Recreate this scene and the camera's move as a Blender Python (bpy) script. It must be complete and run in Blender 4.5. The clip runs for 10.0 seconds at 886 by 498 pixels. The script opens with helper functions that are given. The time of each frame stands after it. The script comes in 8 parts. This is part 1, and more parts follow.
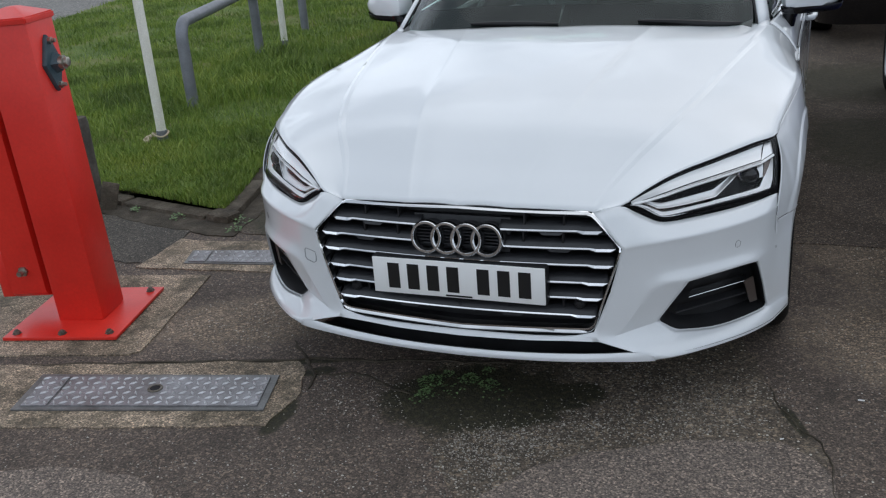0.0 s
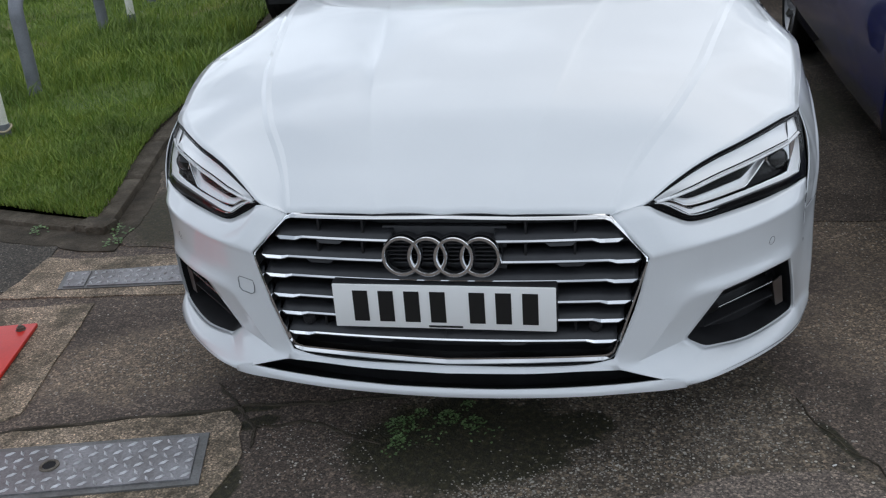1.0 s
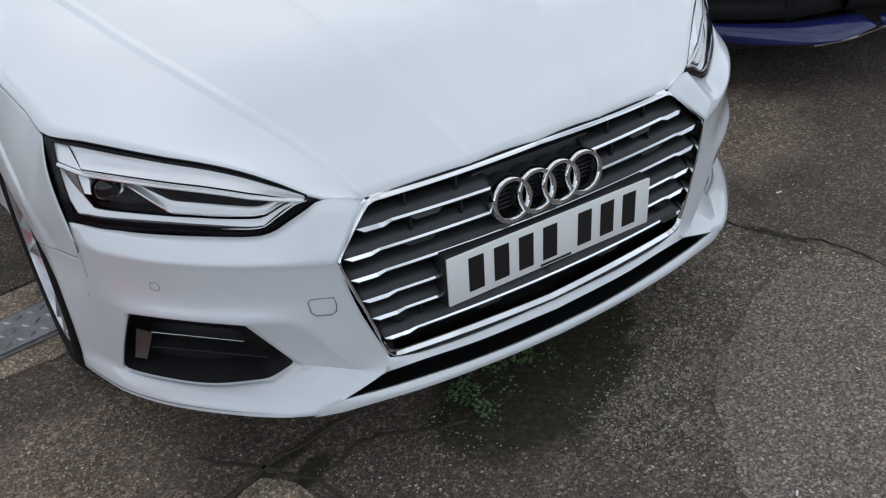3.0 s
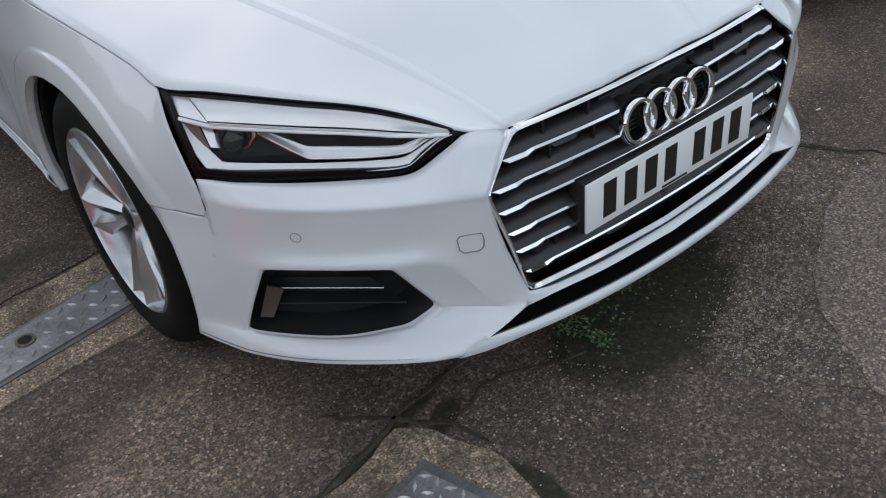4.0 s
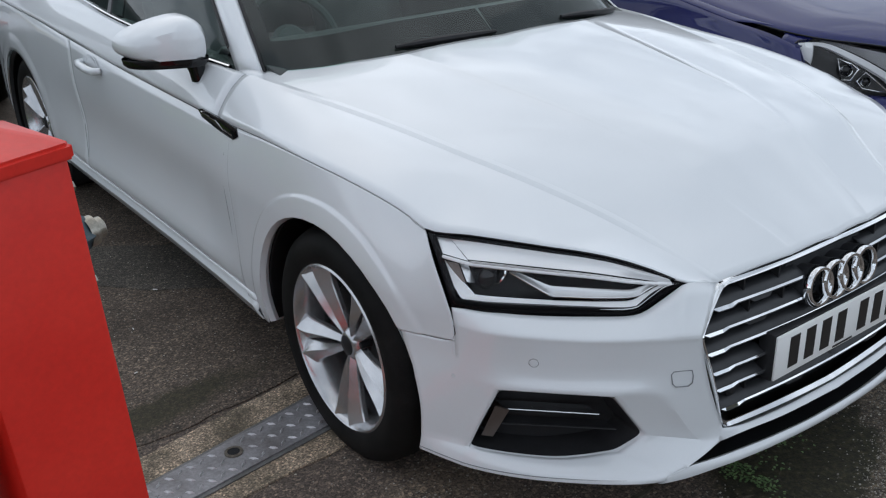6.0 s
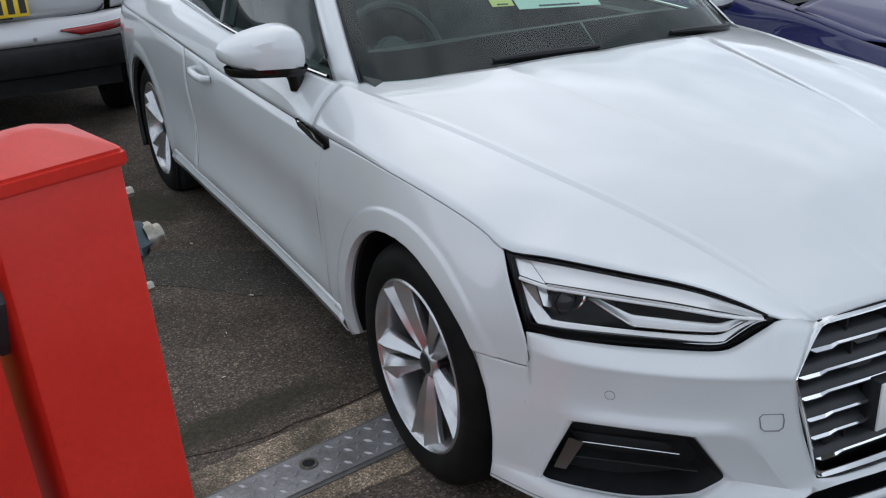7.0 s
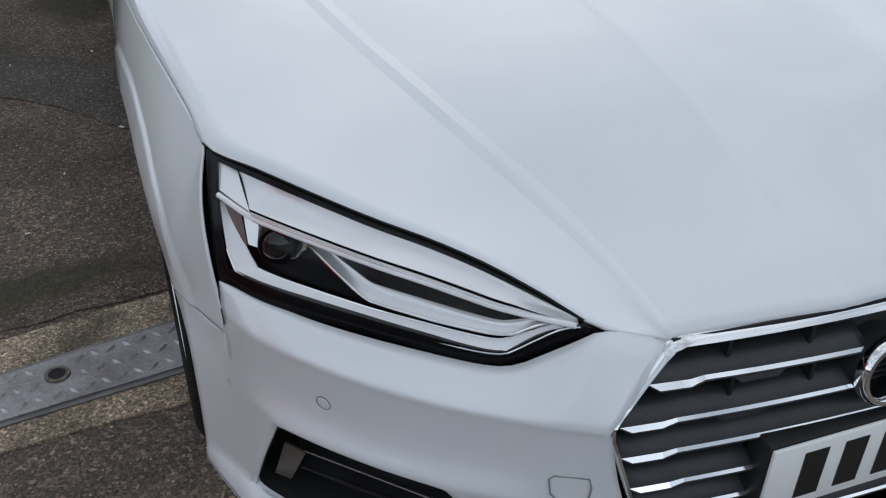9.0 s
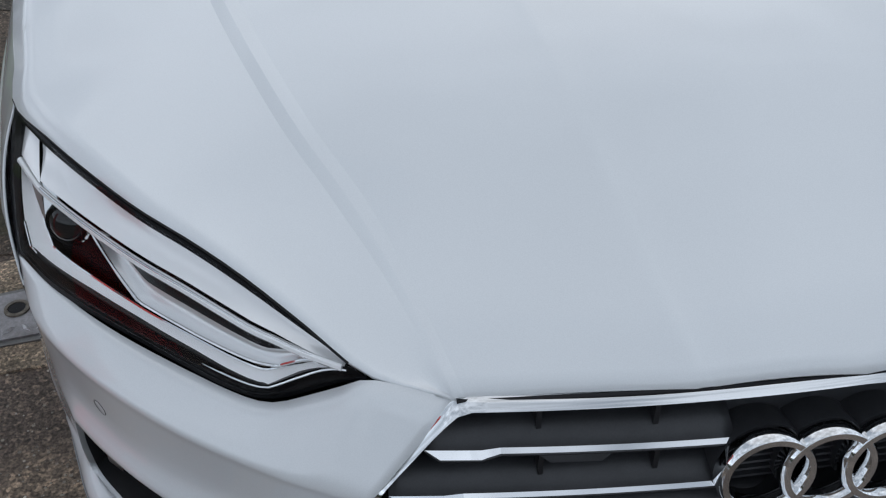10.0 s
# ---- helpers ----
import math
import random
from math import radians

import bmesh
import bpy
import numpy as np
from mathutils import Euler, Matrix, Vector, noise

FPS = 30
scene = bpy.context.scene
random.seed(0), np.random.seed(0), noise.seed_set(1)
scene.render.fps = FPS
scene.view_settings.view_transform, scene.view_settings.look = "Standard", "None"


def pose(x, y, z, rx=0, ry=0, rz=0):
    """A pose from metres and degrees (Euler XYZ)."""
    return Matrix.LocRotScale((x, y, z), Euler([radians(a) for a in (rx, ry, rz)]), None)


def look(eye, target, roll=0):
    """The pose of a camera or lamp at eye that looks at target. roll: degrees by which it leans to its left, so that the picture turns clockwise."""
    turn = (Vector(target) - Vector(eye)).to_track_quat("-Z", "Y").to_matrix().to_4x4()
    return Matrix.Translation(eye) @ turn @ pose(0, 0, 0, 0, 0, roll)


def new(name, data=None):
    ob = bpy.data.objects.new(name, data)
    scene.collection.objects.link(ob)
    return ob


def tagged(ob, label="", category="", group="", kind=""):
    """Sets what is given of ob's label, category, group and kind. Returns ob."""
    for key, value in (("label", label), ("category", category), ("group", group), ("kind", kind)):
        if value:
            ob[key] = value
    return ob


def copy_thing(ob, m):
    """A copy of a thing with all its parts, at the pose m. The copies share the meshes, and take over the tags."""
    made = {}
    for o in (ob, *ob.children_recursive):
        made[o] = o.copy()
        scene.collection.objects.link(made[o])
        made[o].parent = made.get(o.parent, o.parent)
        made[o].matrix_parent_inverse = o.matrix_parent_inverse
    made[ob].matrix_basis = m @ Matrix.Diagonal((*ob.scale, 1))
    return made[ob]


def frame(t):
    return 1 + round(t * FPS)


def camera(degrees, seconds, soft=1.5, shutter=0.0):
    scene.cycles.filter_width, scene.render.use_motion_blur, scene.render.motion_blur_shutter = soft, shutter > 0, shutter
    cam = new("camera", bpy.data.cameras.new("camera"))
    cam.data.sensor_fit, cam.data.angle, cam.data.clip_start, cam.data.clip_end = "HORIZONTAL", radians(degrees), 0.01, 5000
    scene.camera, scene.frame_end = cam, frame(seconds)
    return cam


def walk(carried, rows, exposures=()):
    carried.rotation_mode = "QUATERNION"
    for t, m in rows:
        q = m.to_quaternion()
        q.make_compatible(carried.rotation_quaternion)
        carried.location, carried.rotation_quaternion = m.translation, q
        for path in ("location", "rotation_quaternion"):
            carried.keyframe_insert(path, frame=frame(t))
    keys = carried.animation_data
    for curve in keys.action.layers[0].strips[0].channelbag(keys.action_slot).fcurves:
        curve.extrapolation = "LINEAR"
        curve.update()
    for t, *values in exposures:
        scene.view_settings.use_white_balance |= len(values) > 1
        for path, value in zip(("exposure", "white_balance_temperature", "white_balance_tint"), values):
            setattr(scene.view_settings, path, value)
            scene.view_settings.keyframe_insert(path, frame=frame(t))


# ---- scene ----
import collections

cam = camera(50.1, 10.0, 1.2)
PATH = [
    (0, (0.889, -2.323, 1.516), (0.202, -0.596, 0.779), -4.4),
    (0.5, (0.653, -2.078, 1.462), (-0.054, -0.372, 0.693), -4.7),
    (1, (0.411, -1.891, 1.446), (0.033, -0.106, 0.627), -4.3),
    (1.5, (-0.017, -1.775, 1.445), (0.121, 0.035, 0.606), -5.3),
    (2, (-0.363, -1.593, 1.402), (-0.006, 0.186, 0.561), -5.9),
    (2.2, (-0.462, -1.465, 1.405), (-0.083, 0.261, 0.468), -7.8),
    (3.3, (-1.165, -1.291, 1.511), (-0.229, 0.11, 0.432), -2.8),
    (3.5, (-1.201, -1.268, 1.463), (-0.305, 0.176, 0.409), -4.7),
    (4, (-1.385, -1.052, 1.45), (-0.416, 0.26, 0.292), -5.7),
    (4.5, (-1.713, -1.031, 1.437), (-0.49, 0.179, 0.417), -6.2),
    (5, (-1.854, -1.032, 1.535), (-0.632, 0.296, 0.674), -3.4),
    (5.5, (-1.89, -1.051, 1.54), (-0.734, 0.363, 0.722), -3.7),
    (6, (-1.91, -1.046, 1.531), (-0.84, 0.438, 0.722), -2.1),
    (6.2, (-1.909, -1.038, 1.544), (-0.892, 0.48, 0.732), -1.9),
    (7.3, (-1.67, -1.042, 1.491), (-0.888, 0.642, 0.749), -1.8),
    (7.5, (-1.559, -1.05, 1.48), (-0.846, 0.67, 0.749), -0.8),
    (8, (-1.315, -1.001, 1.44), (-0.676, 0.705, 0.615), -0.2),
    (8.5, (-1.124, -0.789, 1.360), (-0.412, 0.825, 0.415), 2.4),
    (9, (-0.924, -0.620, 1.314), (-0.336, 0.936, 0.204), 1.1),
    (9.5, (-0.616, -0.572, 1.298), (-0.364, 1.052, 0.16), -1.3),
    (10, (-0.457, -0.512, 1.273), (-0.269, 1.053, 0.04), -1.1),
]
walk(cam, [(t, look(eye, target, roll)) for t, eye, target, roll in PATH], [(0, -0.03), (1.0, -0.02), (1.5, 0.02), (2.2, 0.0), (3.5, 0.01), (4.5, 0.0), (5.5, -0.06), (7.5, -0.06), (8.5, -0.12), (9.0, -0.18), (9.5, -0.23), (10, -0.25)])

# ---------- world and light ----------
world = bpy.data.worlds.new("sky")
scene.world = world
world.use_nodes = True
wn, wl = world.node_tree.nodes, world.node_tree.links
wn.clear()
w_out = wn.new("ShaderNodeOutputWorld")
w_bg = wn.new("ShaderNodeBackground")
w_sky = wn.new("ShaderNodeTexSky")
w_sky.sky_type = "NISHITA"
w_sky.sun_disc = False
w_sky.sun_elevation = radians(48)
w_sky.sun_rotation = radians(17)
w_sky.dust_density = 3.0
w_tc = wn.new("ShaderNodeTexCoord")
w_map = wn.new("ShaderNodeMapping")
w_map.inputs["Scale"].default_value = (1.0, 1.0, 2.2)
w_noise = wn.new("ShaderNodeTexNoise")
w_noise.inputs["Scale"].default_value = 2.9
w_noise.inputs["Detail"].default_value = 7.0
w_noise.inputs["Roughness"].default_value = 0.62
w_ramp = wn.new("ShaderNodeValToRGB")
w_ramp.color_ramp.elements[0].position = 0.41
w_ramp.color_ramp.elements[0].color = (4.3, 4.9, 5.7, 1)
w_ramp.color_ramp.elements[1].position = 0.60
w_ramp.color_ramp.elements[1].color = (9.6, 10.5, 11.7, 1)
w_mix = wn.new("ShaderNodeMixRGB")
w_mix.inputs["Fac"].default_value = 0.86
wl.new(w_tc.outputs["Generated"], w_map.inputs["Vector"])
wl.new(w_map.outputs["Vector"], w_noise.inputs["Vector"])
wl.new(w_noise.outputs["Fac"], w_ramp.inputs["Fac"])
wl.new(w_sky.outputs["Color"], w_mix.inputs["Color1"])
wl.new(w_ramp.outputs["Color"], w_mix.inputs["Color2"])
w_sep = wn.new("ShaderNodeSeparateXYZ")
w_fall = wn.new("ShaderNodeMapRange")
w_fall.inputs["From Min"].default_value, w_fall.inputs["From Max"].default_value = 0.0, 1.0
w_fall.inputs["To Min"].default_value, w_fall.inputs["To Max"].default_value = 1.42, 0.75
w_mul = wn.new("ShaderNodeVectorMath")
w_mul.operation = "SCALE"
wl.new(w_tc.outputs["Generated"], w_sep.inputs["Vector"])
wl.new(w_sep.outputs["Z"], w_fall.inputs["Value"])
wl.new(w_mix.outputs["Color"], w_mul.inputs[0])
wl.new(w_fall.outputs["Result"], w_mul.inputs["Scale"])
wl.new(w_mul.outputs["Vector"], w_bg.inputs["Color"])
w_bg.inputs["Strength"].default_value = 0.120
wl.new(w_bg.outputs["Background"], w_out.inputs["Surface"])

sun_data = bpy.data.lights.new("sun", "SUN")
sun_data.energy = 0.32
sun_data.angle = radians(80)
sun_data.color = (1.0, 0.96, 0.9)
sun = new("sun", sun_data)
sun.matrix_world = look((1.5, 5.0, 9.0), (0, 0, 0))

# ---------- materials ----------


def principled(name, colour, rough=0.5, metal=0.0, **more):
    m = bpy.data.materials.new(name)
    m.use_nodes = True
    b = m.node_tree.nodes["Principled BSDF"]
    b.inputs["Base Color"].default_value = (*colour, 1)
    b.inputs["Roughness"].default_value = rough
    b.inputs["Metallic"].default_value = metal
    for k, v in more.items():
        b.inputs[k.replace("_", " ")].default_value = v
    return m


def nodes_of(m):
    t = m.node_tree
    return t.nodes, t.links, t.nodes["Principled BSDF"]


def noise_node(m, scale, detail=4.0, rough=0.55, coords="Object"):
    n, l, b = nodes_of(m)
    tc = n.new("ShaderNodeTexCoord")
    nz = n.new("ShaderNodeTexNoise")
    nz.inputs["Scale"].default_value = scale
    nz.inputs["Detail"].default_value = detail
    nz.inputs["Roughness"].default_value = rough
    l.new(tc.outputs[coords], nz.inputs["Vector"])
    return nz


def ramp_node(m, source, stops):
    n, l, b = nodes_of(m)
    r = n.new("ShaderNodeValToRGB")
    els = r.color_ramp.elements
    while len(els) < len(stops):
        els.new(0.5)
    for e, (p, c) in zip(els, stops):
        e.position, e.color = p, (*c, 1)
    l.new(source, r.inputs["Fac"])
    return r


def mix_node(m, fac, a, b2, mode="MIX"):
    n, l, b = nodes_of(m)
    x = n.new("ShaderNodeMixRGB")
    x.blend_type = mode
    for s, v in ((x.inputs[0], fac), (x.inputs[1], a), (x.inputs[2], b2)):
        if hasattr(v, "links"):
            l.new(v, s)
        elif isinstance(v, tuple):
            s.default_value = (*v, 1)
        else:
            s.default_value = v
    return x


def bump_node(m, height, strength, distance, before=None):
    n, l, b = nodes_of(m)
    u = n.new("ShaderNodeBump")
    u.inputs["Strength"].default_value = strength
    u.inputs["Distance"].default_value = distance
    l.new(height, u.inputs["Height"])
    if before:
        l.new(before.outputs["Normal"], u.inputs["Normal"])
    l.new(u.outputs["Normal"], b.inputs["Normal"])
    return u


def spotted(name, stops, scale, rough=0.8, bump=0.3, dist=0.004, fine=180.0, metal=0.0, grain=0.35):
    """A surface with broad stains, fine grain and relief."""
    m = principled(name, stops[0][1], rough, metal)
    n, l, b = nodes_of(m)
    broad = noise_node(m, scale, 6.0, 0.62)
    tiny = noise_node(m, fine, 3.0, 0.6)
    col = ramp_node(m, broad.outputs["Fac"], stops)
    gr = ramp_node(m, tiny.outputs["Fac"], [(0.3, (0.55, 0.55, 0.55)), (0.7, (1.35, 1.35, 1.35))])
    mx = mix_node(m, grain, col.outputs["Color"], gr.outputs["Color"], "MULTIPLY")
    l.new(mx.outputs["Color"], b.inputs["Base Color"])
    if bump:
        bump_node(m, tiny.outputs["Fac"], bump, dist)
    return m


def asphalt_nodes(m, low, high, chip, chip_size, seed):
    """Colour and relief of asphalt: pale stone chips in a dark binder, broad stains."""
    n, l, b = nodes_of(m)
    tc = n.new("ShaderNodeTexCoord")
    mp = n.new("ShaderNodeMapping")
    mp.inputs["Location"].default_value = (seed, seed * 0.7, 0)
    l.new(tc.outputs["Object"], mp.inputs["Vector"])
    broad = n.new("ShaderNodeTexNoise")
    broad.inputs["Scale"].default_value = 1.9
    broad.inputs["Detail"].default_value = 9.0
    broad.inputs["Roughness"].default_value = 0.68
    l.new(mp.outputs["Vector"], broad.inputs["Vector"])
    base = ramp_node(m, broad.outputs["Fac"], [(0.34, low), (0.66, high)])
    grain = n.new("ShaderNodeTexNoise")
    grain.inputs["Scale"].default_value = 170.0
    grain.inputs["Detail"].default_value = 3.0
    l.new(mp.outputs["Vector"], grain.inputs["Vector"])
    gcol = ramp_node(m, grain.outputs["Fac"], [(0.36, (0.25, 0.25, 0.25)), (0.66, (1.8, 1.77, 1.7))])
    dark0 = mix_node(m, 0.7, base.outputs["Color"], gcol.outputs["Color"], "MULTIPLY")
    stone = n.new("ShaderNodeTexVoronoi")
    stone.inputs["Scale"].default_value = chip_size * 1.25
    l.new(mp.outputs["Vector"], stone.inputs["Vector"])
    ssep = n.new("ShaderNodeSeparateColor")
    l.new(stone.outputs["Color"], ssep.inputs["Color"])
    each = ramp_node(m, ssep.outputs["Red"], [(0.0, (0.30, 0.30, 0.30)), (0.55, (0.82, 0.82, 0.82)), (0.85, (1.6, 1.55, 1.48)), (1.0, (2.9, 2.75, 2.55))])
    dark = mix_node(m, 0.62, dark0.outputs["Color"], each.outputs["Color"], "MULTIPLY")
    vor = n.new("ShaderNodeTexVoronoi")
    vor.inputs["Scale"].default_value = chip_size
    l.new(mp.outputs["Vector"], vor.inputs["Vector"])
    sep = n.new("ShaderNodeSeparateColor")
    l.new(vor.outputs["Color"], sep.inputs["Color"])
    size = n.new("ShaderNodeMath")
    size.operation = "MULTIPLY_ADD"
    l.new(sep.outputs["Blue"], size.inputs[0])
    size.inputs[1].default_value = 0.22
    l.new(vor.outputs["Distance"], size.inputs[2])
    dist = ramp_node(m, size.outputs[0], [(0.30, (1, 1, 1)), (0.40, (0, 0, 0))])
    pick = ramp_node(m, sep.outputs["Red"], [(1.0 - chip - 0.02, (0, 0, 0)), (1.0 - chip, (1, 1, 1))])
    fac = mix_node(m, 1.0, dist.outputs["Color"], pick.outputs["Color"], "MULTIPLY")
    tone = ramp_node(m, sep.outputs["Green"], [(0.0, (0.18, 0.152, 0.120)), (0.6, (0.29, 0.258, 0.212)), (1.0, (0.64, 0.59, 0.51))])
    full = mix_node(m, fac.outputs["Color"], dark.outputs["Color"], tone.outputs["Color"])
    relief = mix_node(m, 0.4, grain.outputs["Fac"], fac.outputs["Color"])
    return full.outputs["Color"], relief.outputs["Color"]


def asphalt(name, low, high, chip, chip_size, seed):
    m = principled(name, low, 0.85)
    n, l, b = nodes_of(m)
    col, rel = asphalt_nodes(m, low, high, chip, chip_size, seed)
    l.new(col, b.inputs["Base Color"])
    bump_node(m, rel, 0.7, 0.006)
    return m


def spot_mask(m, x, y, rx, ry, turn, soft=0.35, ragged=0.55, scale=6.0):
    """A stain with a ragged edge: 1 inside an ellipse on the ground, 0 outside."""
    n, l, b = nodes_of(m)
    tc = n.new("ShaderNodeTexCoord")
    mp = n.new("ShaderNodeMapping")
    mp.vector_type = "TEXTURE"
    mp.inputs["Location"].default_value = (x, y, 0)
    mp.inputs["Rotation"].default_value = (0, 0, radians(turn))
    mp.inputs["Scale"].default_value = (rx, ry, 1000.0)
    l.new(tc.outputs["Object"], mp.inputs["Vector"])
    ln = n.new("ShaderNodeVectorMath")
    ln.operation = "LENGTH"
    l.new(mp.outputs["Vector"], ln.inputs[0])
    nz = noise_node(m, scale, 6.0, 0.65)
    ad = n.new("ShaderNodeMath")
    ad.operation = "MULTIPLY_ADD"
    l.new(nz.outputs["Fac"], ad.inputs[0])
    ad.inputs[1].default_value = ragged * 2
    l.new(ln.outputs["Value"], ad.inputs[2])
    return ramp_node(m, ad.outputs[0], [(0.0, (1, 1, 1)), (1.0, (0, 0, 0))]), ad, soft, ragged


def spots(m, items, **more):
    """Several stains as one mask."""
    n, l, b = nodes_of(m)
    total = None
    for it in items:
        ramp, ad, soft, ragged_by = spot_mask(m, *it, **more)
        scale_down = n.new("ShaderNodeMath")
        scale_down.operation = "MULTIPLY"
        scale_down.inputs[1].default_value = 0.5
        l.new(ad.outputs[0], scale_down.inputs[0])
        l.new(scale_down.outputs[0], ramp.inputs["Fac"])
        edge = (1.0 + ragged_by) * 0.5
        ramp.color_ramp.elements[0].position = max(0.0, edge - soft * 0.25)
        ramp.color_ramp.elements[1].position = min(1.0, edge + soft * 0.25)
        total = ramp.outputs["Color"] if total is None else mix_node(m, 1.0, total, ramp.outputs["Color"], "LIGHTEN").outputs["Color"]
    return total


def mossy(m, colour):
    """Dark moss and damp soil in ragged patches over a ground colour."""
    moss = spots(m, [(0.00, 0.08, 0.30, 0.20, 14), (-0.10, 0.03, 0.20, 0.13, -20), (0.10, 0.00, 0.20, 0.09, 18), (0.26, 0.14, 0.14, 0.08, 30), (-0.56, 0.12, 0.06, 0.03, 30), (-0.55, -0.17, 0.035, 0.10, 0), (-1.66, -0.2, 0.09, 0.05, 10), (0.93, 0.16, 0.018, 0.09, 25), (-0.9, 0.10, 0.4, 0.025, 15), (-1.5, -0.07, 0.25, 0.03, 15)], soft=0.26, ragged=0.42, scale=12.0)
    mcol = ramp_node(m, noise_node(m, 55.0, 6.0).outputs["Fac"], [(0.35, (0.010, 0.010, 0.003)), (0.52, (0.022, 0.021, 0.007)), (0.64, (0.045, 0.038, 0.016)), (0.74, (0.11, 0.095, 0.065))])
    mfac = mix_node(m, 1.0, moss, (0.92, 0.92, 0.92), "MULTIPLY")
    return mix_node(m, mfac.outputs["Color"], colour, mcol.outputs["Color"]).outputs["Color"]


def forecourt(name, low, high, chip, chip_size, seed, rough_by=0.8, patches=()):
    """The forecourt: asphalt with stone chips, worn stony stretches, moss."""
    m = principled(name, low, 0.85)
    n, l, b = nodes_of(m)
    col, rel = asphalt_nodes(m, low, high, chip, chip_size, seed)
    if patches:
        c1, r1 = asphalt_nodes(m, (0.1138, 0.0866, 0.0616), (0.2455, 0.1909, 0.1467), 0.42, 100.0, 3.1)
        worn = spots(m, patches, soft=0.5, ragged=0.6, scale=9.0)
        col = mix_node(m, worn, col, c1).outputs["Color"]
        rel = mix_node(m, worn, rel, r1).outputs["Color"]
    l.new(mossy(m, col), b.inputs["Base Color"])
    bump_node(m, rel, rough_by, 0.006)
    return m


def concrete(name):
    """Old sandy concrete with exposed grit, dirt and moss along it."""
    m = principled(name, (0.16, 0.14, 0.1), 0.9)
    n, l, b = nodes_of(m)
    c0, r0 = asphalt_nodes(m, (0.2250, 0.1740, 0.1260), (0.4300, 0.3480, 0.2680), 0.16, 170.0, 21.0)
    dirt = ramp_node(m, noise_node(m, 6.0, 8.0, 0.72).outputs["Fac"], [(0.44, (0, 0, 0)), (0.60, (0.78, 0.78, 0.78))])
    dcol = ramp_node(m, noise_node(m, 45.0, 5.0).outputs["Fac"], [(0.35, (0.028, 0.024, 0.014)), (0.6, (0.075, 0.064, 0.042))])
    mx = mix_node(m, dirt.outputs["Color"], c0, dcol.outputs["Color"])
    l.new(mx.outputs["Color"], b.inputs["Base Color"])
    bump_node(m, r0, 0.7, 0.006)
    return m


def lot(name):
    """Lot surface: dark brownish asphalt, moss in places, a darker repair."""
    m = principled(name, (0.05, 0.045, 0.04), 0.88)
    n, l, b = nodes_of(m)
    c0, r0 = asphalt_nodes(m, (0.0600, 0.0450, 0.0345), (0.1360, 0.1070, 0.0850), 0.14, 120.0, 12.0)
    moss = spots(m, [(-1.52, 1.55, 0.10, 0.35, 15), (-1.25, 1.36, 0.35, 0.07, 8), (-1.02, 3.4, 0.14, 0.28, 10), (-1.6, 2.9, 0.35, 0.2, 0), (-1.2, 2.62, 0.5, 0.05, -12), (1.22, 3.1, 0.30, 0.55, 8), (1.2, 4.6, 0.5, 0.6, 0)], soft=0.6, ragged=0.7, scale=12.0)
    mcol = ramp_node(m, noise_node(m, 40.0, 5.0).outputs["Fac"], [(0.35, (0.02, 0.018, 0.008)), (0.55, (0.036, 0.033, 0.014)), (0.7, (0.06, 0.05, 0.025))])
    mfac = mix_node(m, 1.0, moss, (0.8, 0.8, 0.8), "MULTIPLY")
    a3 = mix_node(m, mfac.outputs["Color"], c0, mcol.outputs["Color"])
    l.new(a3.outputs["Color"], b.inputs["Base Color"])
    bump_node(m, r0, 0.8, 0.006)
    return m


M_WHITE = principled("white_paint", (0.735, 0.757, 0.775), 0.28, Coat_Weight=1.0, Coat_Roughness=0.03)
_nz = noise_node(M_WHITE, 900.0, 2.0)
_rp = ramp_node(M_WHITE, _nz.outputs["Fac"], [(0.3, (0.710, 0.733, 0.750)), (0.7, (0.757, 0.781, 0.798))])
nodes_of(M_WHITE)[1].new(_rp.outputs["Color"], nodes_of(M_WHITE)[2].inputs["Base Color"])
M_BLUE = principled("blue_paint", (0.006, 0.010, 0.095), 0.45, 0.0, Specular_IOR_Level=0.2, Coat_Weight=1.0, Coat_Roughness=0.02)
_nz = noise_node(M_BLUE, 1400.0, 1.0)
_rp = ramp_node(M_BLUE, _nz.outputs["Fac"], [(0.3, (0.006, 0.008, 0.07)), (0.7, (0.013, 0.018, 0.13))])
nodes_of(M_BLUE)[1].new(_rp.outputs["Color"], nodes_of(M_BLUE)[2].inputs["Base Color"])
M_SILVER = principled("silver_paint", (0.6, 0.6, 0.62), 0.32, 0.3, Coat_Weight=1.0, Coat_Roughness=0.04)
M_CHROME = principled("chrome", (0.82, 0.83, 0.84), 0.07, 1.0)
M_SATIN = principled("satin_chrome", (0.74, 0.75, 0.76), 0.24, 1.0)
M_ALLOY = spotted("alloy", [(0.35, (0.50, 0.50, 0.51)), (0.65, (0.58, 0.58, 0.59))], 9.0, 0.24, 0.05, 0.001, 400.0, 0.82, 0.15)
M_BLACK = spotted("black_plastic", [(0.35, (0.016, 0.016, 0.017)), (0.65, (0.024, 0.024, 0.026))], 14.0, 0.45, 0.15, 0.001, 500.0)
M_GLOSSB = principled("gloss_black", (0.006, 0.006, 0.007), 0.08)
M_GREY = spotted("grey_plastic", [(0.35, (0.024, 0.025, 0.028)), (0.65, (0.034, 0.035, 0.039))], 20.0, 0.45, 0.1, 0.001, 600.0)
M_SEAM = principled("seam_gap", (0.02, 0.02, 0.022), 0.7)
M_JOINTPALE = principled("pale_shut_line", (0.42, 0.43, 0.44), 0.6)
